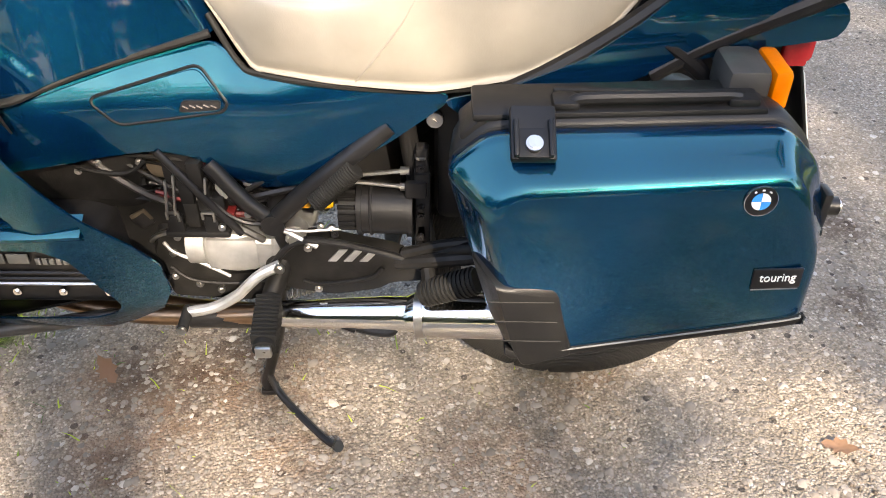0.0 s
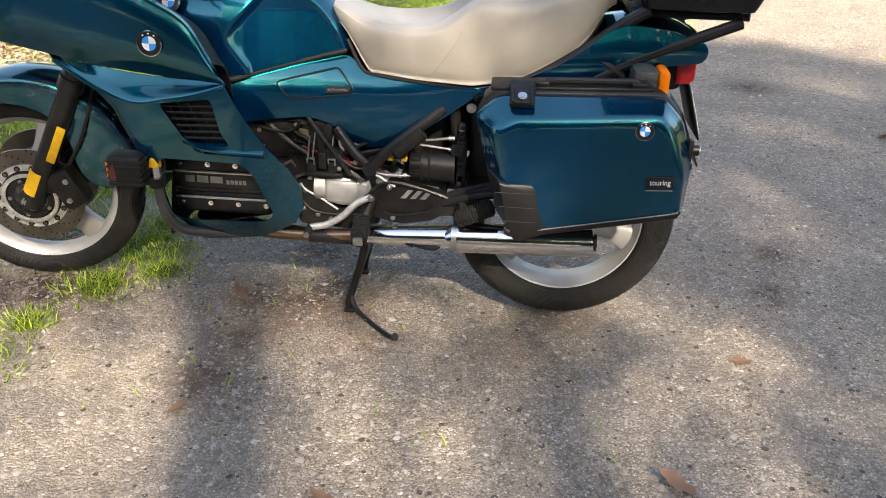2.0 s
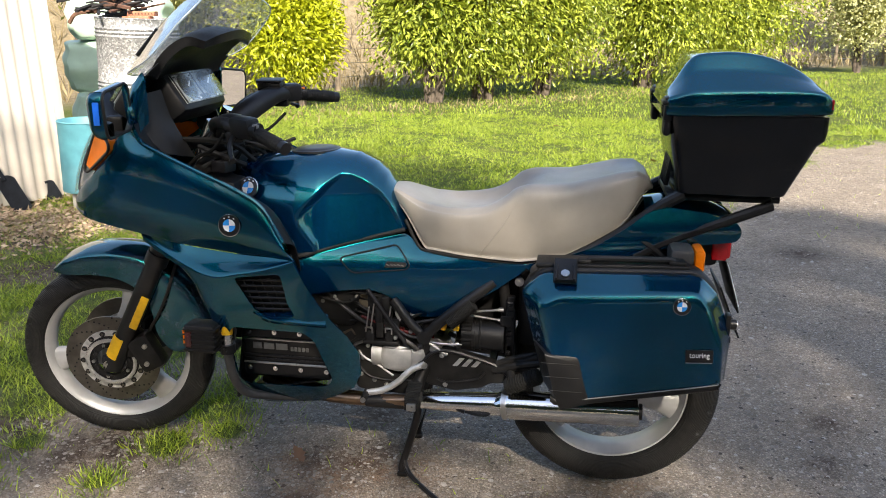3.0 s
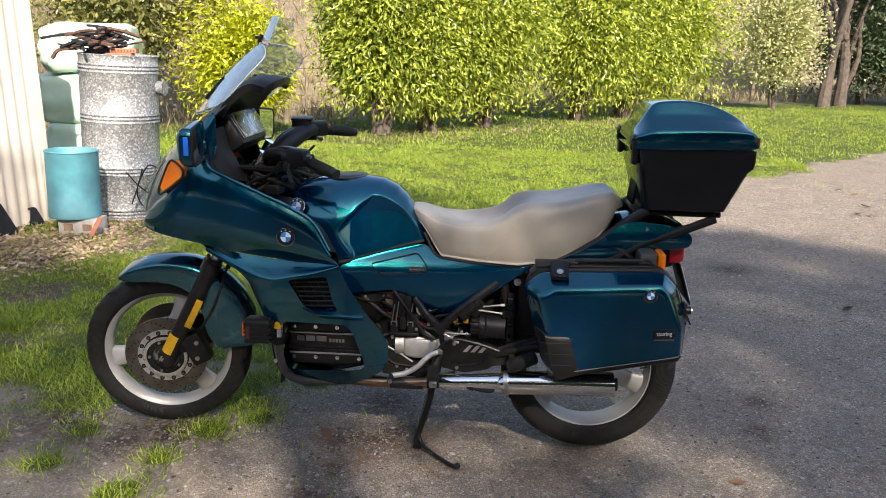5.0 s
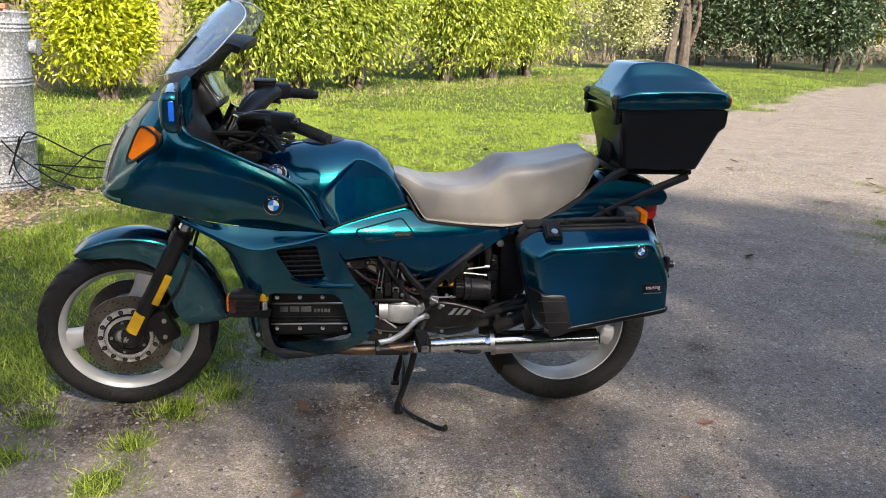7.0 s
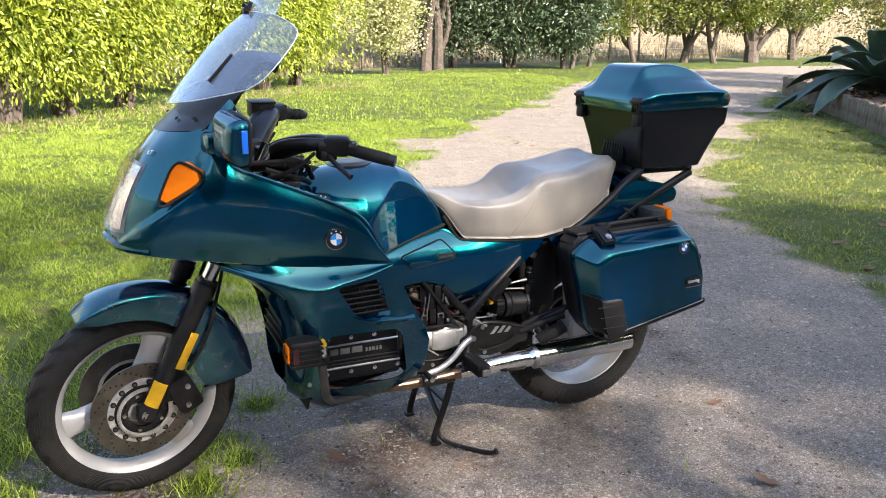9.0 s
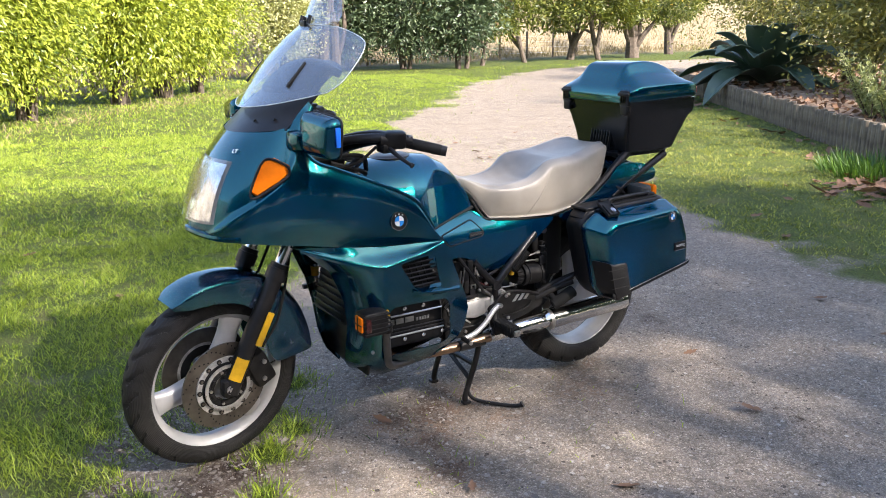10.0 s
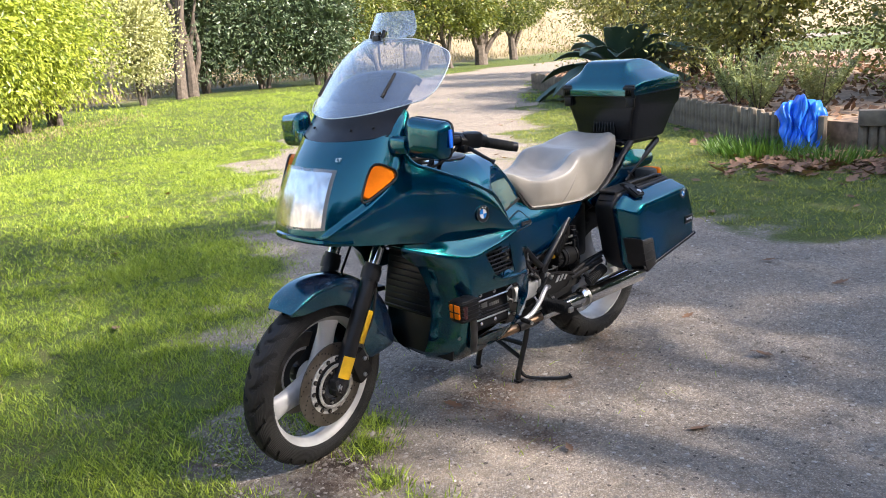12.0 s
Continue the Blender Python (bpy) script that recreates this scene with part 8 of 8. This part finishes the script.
for x in [c[0] for c in SEAT_MID[:4]] + list(np.linspace(1.01, 1.53, 27)) + [1.545, 1.56, 1.575, 1.590]:
    w_, mid_, edge_, lo = (lerp_at(x, c) for c in (SEAT_W, SEAT_MID, SEAT_EDGE, SEAT_LOW))
    hgt = max(.012, edge_ - lo)
    half = [(.82, lo), (.90, lo + .006 * min(1, hgt / .05)), (.965, lo + hgt * .22), (1.0, lo + hgt * .52), (.995, lo + hgt * .74), (.965, edge_ - hgt * .12), (.91, edge_ - .010 * min(1, hgt / .06)), (.82, edge_ - .002), (.70, edge_), (.56, mid_ + (edge_ - mid_) * .62), (.40, mid_ + (edge_ - mid_) * .25), (.20, mid_ + (edge_ - mid_) * .05)]
    rows.append([Vector((x, -a * w_, b_)) for a, b_ in half] + [Vector((x, 0, mid_))] + [Vector((x, a * w_, b_)) for a, b_ in reversed(half)])
seat = part("seat", skin(rows, 96, 90, True, True), M_SEAT, bike, "taupe grey vinyl dual seat with a raised pillion step", sharp=80)
for s in (1, -1):
    part("seam", tube([(1.258, -.150 * s, .9165), (1.240, -.1635 * s, .885), (1.205, -.1675 * s, .82), (1.165, -.162 * s, .765), (1.14, -.150 * s, .731)], .0014, 6, 24), M_SEAT, seat)
    part("welt", tube([(.930, -.092 * s, .806), (.968, -.112 * s, .742), (1.0, -.124 * s, .728), (1.11, -.142 * s, .720), (1.253, -.146 * s, .716), (1.374, -.143 * s, .736), (1.483, -.132 * s, .792), (1.526, -.117 * s, .839), (1.560, -.092 * s, .893)], .005, 8, 50), M_RUBBER, seat)

# tail
TL = [(1.262, .722), (1.36, .745), (1.45, .784), (1.53, .838), (1.575, .872), (1.62, .884), (1.72, .872), (1.80, .848), (1.812, .825), (1.80, .800), (1.70, .790), (1.58, .775), (1.48, .735), (1.38, .700), (1.30, .690)]


def tail_y(x, z):
    return -.188 + .13 * max(0, x - 1.45) ** 1.1 + .3 * max(0, z - .83)


tl_geo = plate([Vector(p) for p in fillet(TL, .012, 2)], tail_y, .004, (), .02)
for s in (1, -1):
    part("tail_panel", tl_geo if s == 1 else mir(tl_geo), M_TEAL, bike, "teal tail panel", sharp=40)
rows = []
for x, zt, hw in ((1.57, .880, .135), (1.64, .892, .130), (1.72, .882, .122), (1.79, .858, .112), (1.812, .840, .10)):
    rows.append([Vector((x, y * hw, zt - .03 * y * y)) for y in (-1, -.6, 0, .6, 1)])
part("tail_top", thick(skin(rows, 15, 14), .004), M_TEAL, bike, "teal tail cowl")
part("tail_light", join(box((1.785, 0, .775), (.03, .20, .075), .012), box((1.768, -.101, .772), (.04, .012, .07), .005)), M_RED, bike, "red tail light")
part("tail_housing", box((1.74, 0, .785), (.09, .20, .09), .012), M_BLACK, bike)
part("under_tail", box((1.60, 0, .745), (.34, .20, .06), .02), M_BLACK, bike)
for s in (1, -1):
    ri = part("rear_indicator", join(box((1.656, -.208 * s, .772), (.060, .088, .058), .014), box((1.66, -.15 * s, .775), (.045, .10, .034), .010)), M_DARKGREY, bike, "dark grey rear indicator housing")
    part("amber_lens", box((1.697, -.211 * s, .772), (.026, .086, .057), .009), M_AMBER, ri, "amber lens")
pl_ = part("plate_holder", box((0, 0, 0), (.006, .18, .15), .003), M_BLACK, bike, "dark plate holder", m=pose(1.812, 0, .66, 0, -18, 0))
part("plate", box((.005, 0, .0), (.003, .17, .12), .002), M_WHITE, pl_, "plain pale plate")
part("mud_flap", thick(skin([[Vector((1.785 + .06 * u, y, .66 - .14 * u)) for y in (-.09, 0, .09)] for u in (0, .33, .66, 1)], 5, 9), .005), M_BLACK, bike, "black rear mud flap")

# luggage rack
for s in (1, -1):
    part("rack_rail", tube([(1.30, -.165 * s, .700), (1.40, -.160 * s, .745), (1.50, -.150 * s, .805), (1.60, -.140 * s, .880), (1.66, -.13 * s, .915)], lambda u: .0155, 10, 20), M_BLACK, bike, "black grab rail")
    part("rack_arm", tube([(1.545, -.168 * s, .755), (1.62, -.158 * s, .795), (1.75, -.142 * s, .845), (1.88, -.12 * s, .893)], .0145, 10, 16), M_BLACK, bike, "black rack arm")
    part("rack_stay", tube([(1.56, -.165 * s, .800), (1.60, -.165 * s, .772), (1.64, -.16 * s, .735)], .012, 8, 8), M_SATIN, bike)
    part("rack_bar", tube([(1.62, -.10 * s, .905), (1.78, -.10 * s, .905), (1.90, -.10 * s, .905)], .011, 8, 8), M_SATIN, bike)
part("rack_plate", box((1.75, 0, .905), (.26, .24, .016), .006), M_BLACK, bike, "black rack plate")

# panniers: black shell, teal lid with bevelled shoulders and a slightly crowned face
PO = fillet([(1.268, .708), (1.318, .757), (1.690, .770), (1.735, .725), (1.772, .605), (1.768, .496), (1.750, .484), (1.45, .424), (1.368, .412), (1.330, .462), (1.296, .595)], .022, 4)
PF = fillet([(1.312, .682), (1.352, .716), (1.678, .738), (1.706, .706), (1.744, .606), (1.748, .512), (1.736, .500), (1.452, .440), (1.392, .430), (1.356, .470), (1.334, .585)], .022, 4)
PL = [Vector((p.x, p.y - .012 * min(1, max(0, (p.y - .66) / .08)))) for p in PO]
BASE = [(-.200, .03), (-.206, .012), (-.235, .004), (-.285, .0), (-.297, .006), (-.302, .012)]


def pannier_lid():
    c = sum(PF, Vector((0, 0))) / len(PF)
    rings = [[(p, -.300) for p in inset(PL, .005)], [(p, -.306) for p in inset(PL, -.001)], [(p, -.324) for p in inset(PL, -.001)], [(p, -.332) for p in inset(PL, .003)]]
    a = inset(PL, .003)
    for t, y_ in ((.12, -.337), (.45, -.356), (.66, -.3685), (.82, -.3775), (.94, -.3843)):
        rings.append([(q_.lerp(p, t), y_) for q_, p in zip(a, PF)])
    rings.append([(p + (c - p) * .012, -.3892) for p in PF])
    for k, y_ in ((.035, -.3930), (.065, -.3955), (.105, -.3972), (.16, -.3982), (.3, -.4), (.55, -.4025), (.8, -.404), (.97, -.4045)):
        rings.append([(p + (c - p) * k, y_) for p in PF])
    n_ = len(PF)
    v = [Vector((p.x, y_, p.y)) for r_ in rings for p, y_ in r_]
    return v, grid_faces(len(rings), n_, True) + [tuple(reversed(range(n_))), tuple((len(rings) - 1) * n_ + j for j in range(n_))]


def face_y(x, z):
    """How far out the lid's crowned face lies."""
    d = math.hypot((x - 1.55) / .20, (z - .585) / .135)
    return -.4045 + .0075 * min(1.3, d) ** 2


for s in (1, -1):
    k_ = (lambda g: g) if s == 1 else mir
    pan = part("pannier", k_(layered(PO, BASE)), M_BLACK, bike, "hard pannier with a black shell and teal lid", sharp=40)
    part("lid", k_(pannier_lid()), M_TEAL, pan, "glossy teal lid", sharp=60)
    part("lid_gasket", k_(tube([(p.x, -.3005, p.y) for p in inset(PL, .0015)], .0035, 6, closed=True)), M_RUBBER, pan)
    cg = fillet([(1.306, .572), (1.352, .564), (1.412, .566), (1.419, .556), (1.447, .442), (1.380, .418), (1.336, .464)], .008, 3)
    guard = layered(cg, [(-.31, -.004), (-.342, -.003), (-.378, -.002), (-.399, .001), (-.4025, .006)])
    guard = [Vector((max(p[0], 1.320 + .25 * (.5 - p[2]) + (-.341 - p[1]) / 2.0) if p[1] < -.341 else p[0], p[1], p[2])) for p in guard[0]], guard[1]
    part("corner_guard", k_(guard), M_BLACK, pan, "black plastic corner guard", sharp=45)
    for z in (.543, .508, .472):
        part("guard_rib", k_(tube([(1.338 - (z - .5) * .3, -.4022, z), (1.420 - (z - .5) * .22, -.4030, z)], .0011, 6, 3)), M_RUBBER, pan)
    strip_ = [(1.372, .420), (1.45, .432), (1.60, .462), (1.728, .488), (1.744, .495)]
    band = [[Vector((x, y_, z + dz)) for x, z in [(1.352, .428)] + strip_] for y_, dz in ((-.335, .002), (-.380, .006), (-.3985, .012), (-.4000, .026), (-.394, .028))]
    part("bottom_strip", k_(thick(skin(band, 40, 12), .003)), M_BLACK, pan, "black bottom strip")
    part("strip_edge", k_(tube([(1.43, -.4015, .454), (1.60, -.4020, .4885), (1.728, -.4012, .5145), (1.742, -.398, .520)], .0014, 6, 14)), M_GREY, pan)
    # black top with a raised border, carrying handle and key latch
    part("top_strip", k_(join(box((1.485, -.253, .761), (.37, .084, .012), .005, Matrix.Rotation(radians(-1.9), 4, "Y")), box((1.306, -.255, .736), (.050, .075, .018), .007, Matrix.Rotation(radians(-42), 4, "Y")))), M_BLACK, pan, "black ribbed top of the shell")
    part("handle_rest", k_(join(box((1.418, -.272, .768), (.034, .036, .014), .005), box((1.640, -.272, .775), (.040, .036, .014), .005), box((1.53, -.248, .770), (.25, .010, .010), .003))), M_BLACK, pan)
    part("handle", k_(tube([(1.425, -.276, .768), (1.440, -.278, .775), (1.50, -.279, .778), (1.58, -.279, .780), (1.618, -.278, .781), (1.635, -.276, .778)], .0085, 10, 30)), M_BLACK, pan, "black carrying handle")
    slope = Matrix.Translation((1.373, -.338, .7545)) @ Matrix.Rotation(radians(32), 4, "X")
    part("latch", k_(xf(join(box((0, .004, .001), (.056, .074, .014), .004), box((0, -.012, .008), (.040, .040, .006), .002), box((-.021, -.006, .010), (.006, .050, .010), .002), box((.021, -.006, .010), (.006, .050, .010), .002)), slope)), M_BLACK, pan, "black latch with a steel key lock")
    part("lock_barrel", k_(xf(join(rod((0, -.016, .008), (0, -.016, .018), .0105, 18), rod((0, -.016, .018), (0, -.016, .0192), .0075, 18), box((0, -.016, .0196), (.002, .010, .0012))), slope)), M_STEEL, pan, "steel key barrel")
    roundel((1.643, (face_y(1.643, .706) - .0005) * s, .706), (.03, -1 * s, .06), (0, 0, 1), .0205, bike)
    bdg = part("badge", k_(box((1.692, face_y(1.692, .588) - .001, .588), (.063, .004, .031), .0015, Matrix.Rotation(radians(-3), 4, "Y"))), M_SATIN, bike, "small black badge lettered touring")
    part("badge_line", k_(box((1.692, face_y(1.692, .588) - .002, .571), (.060, .002, .0025), 0, Matrix.Rotation(radians(-3), 4, "Y"))), M_CHROME, bdg)
    lettering("touring", .0185, M_WHITE, bdg, Matrix.Translation((1.692, (face_y(1.692, .588) - .0035) * s, .590)) @ pose(0, 0, 0, 90, 0, 0 if s == 1 else 180) @ pose(0, 0, 0, 0, 0, 3 if s == 1 else -3), .85)
    part("rear_catch", k_(join(rod((1.768, -.315, .64), (1.784, -.315, .64), .013, 16), box((1.764, -.315, .64), (.012, .03, .055), .004), rod((1.766, -.315, .60), (1.774, -.315, .60), .009, 12))), M_SATIN, pan, "round black rear catch")
    part("catch_bolt", k_(rod((1.784, -.315, .64), (1.788, -.315, .64), .009, 14)), M_STEEL, pan)

# top box
rings = []
for z, x0, x1, hw in ((.916, 1.650, 1.893, .138), (.922, 1.640, 1.905, .150), (.985, 1.630, 1.931, .163), (1.052, 1.614, 1.958, .180), (1.066, 1.612, 1.972, .188), (1.085, 1.609, 1.975, .191), (1.124, 1.600, 1.974, .196)):
    rings.append([Vector((p.x, p.y, z)) for p in fillet([(x0, -hw), (x1, -hw), (x1 + .004, hw), (x0, hw)], .030, 6)])
k_n = len(rings[0])
tb = part("top_box", (sum(rings, []), grid_faces(len(rings), k_n, True) + [tuple(reversed(range(k_n))), tuple(k_n * (len(rings) - 1) + j for j in range(k_n))]), M_GLOSSBLACK, bike, "tall black top box with a teal lid", sharp=28)
rows = []
for x, e_, side, sh_, hump in ((1.588, .182, 1.146, 1.148, 1.152), (1.597, .194, 1.162, 1.167, 1.174), (1.618, .202, 1.169, 1.188, 1.205), (1.640, .205, 1.174, 1.209, 1.240), (1.662, .207, 1.177, 1.220, 1.262), (1.70, .208, 1.179, 1.224, 1.270), (1.77, .208, 1.182, 1.225, 1.272), (1.84, .207, 1.184, 1.220, 1.260), (1.90, .205, 1.184, 1.210, 1.236), (1.945, .200, 1.181, 1.195, 1.207), (1.968, .190, 1.170, 1.176, 1.180), (1.980, .176, 1.150, 1.152, 1.155)):
    k = (x - 1.588) / .392
    ring_ = fillet([(-e_, 1.118 + .012 * k), (-e_, side), (-.136, sh_), (-.106, hump - .004), (.106, hump - .004), (.136, sh_), (e_, side), (e_, 1.118 + .012 * k)], .010, 4)
    rows.append([Vector((x, p.x, p.y)) for p in ring_])
n_ = len(rows[0])
cols = [cr([r_[j] for r_ in rows], 60) for j in range(n_)]
part("lid", ([cols[j][i] for i in range(60) for j in range(n_)], grid_faces(60, n_, True) + [tuple(reversed(range(n_))), tuple(59 * n_ + j for j in range(n_))]), M_TEAL, tb, "glossy teal lid with a raised middle", sharp=50)
part("seam", xf(layered(fillet([(1.594, -.190), (1.93, -.204), (1.974, -.17), (1.974, .17), (1.93, .204), (1.594, .190)], .03, 5), [(-.006, .006), (-.004, .0), (.004, .0), (.006, .006)], "xy"), Matrix.Translation((0, 0, 1.121)) @ Matrix.Translation((1.6, 0, 0)) @ Matrix.Rotation(radians(-1.7), 4, "Y") @ Matrix.Translation((-1.6, 0, 0))), M_BLACK, tb)
for s in (1, -1):
    hg = part("lid_catch", join(box((1.600, -.166 * s, 1.135), (.024, .052, .060), .008), box((1.600, -.166 * s, 1.094), (.020, .040, .050), .008), box((1.592, -.166 * s, 1.150), (.016, .058, .012), .004)), M_BLACK, tb, "black lid catch")
    for d in (-.012, 0, .012):
        part("catch_rib", box((1.5875, (-.166 + d) * s, 1.136), (.004, .004, .040), .001), M_GLOSSBLACK, hg)
part("sticker", box((1.6285, .02, 1.196), (.002, .10, .022), .0005, Matrix.Rotation(radians(28), 4, "Y")), simple("worn pale sticker", (.42, .45, .40), .5, var=.3, scale=60), tb, "worn pale sticker")
for k in range(8):
    part("rib", box((1.628, -.06 + .015 * k, .965), (.012, .005, .085), .002, Matrix.Rotation(radians(8), 4, "Y")), M_BLACK, tb)
part("rear_reflector", box((1.978, 0, 1.148), (.012, .30, .022), .003), M_RED, tb, "red rear reflector")
part("rear_reflector", box((1.968, -.180, 1.154), (.018, .014, .024), .003), M_RED, tb, "red rear reflector")
part("lock_foot", join(box((1.76, 0, .912), (.24, .20, .02), .004), box((1.885, -.08, .914), (.03, .05, .03), .006)), M_BLACK, tb)
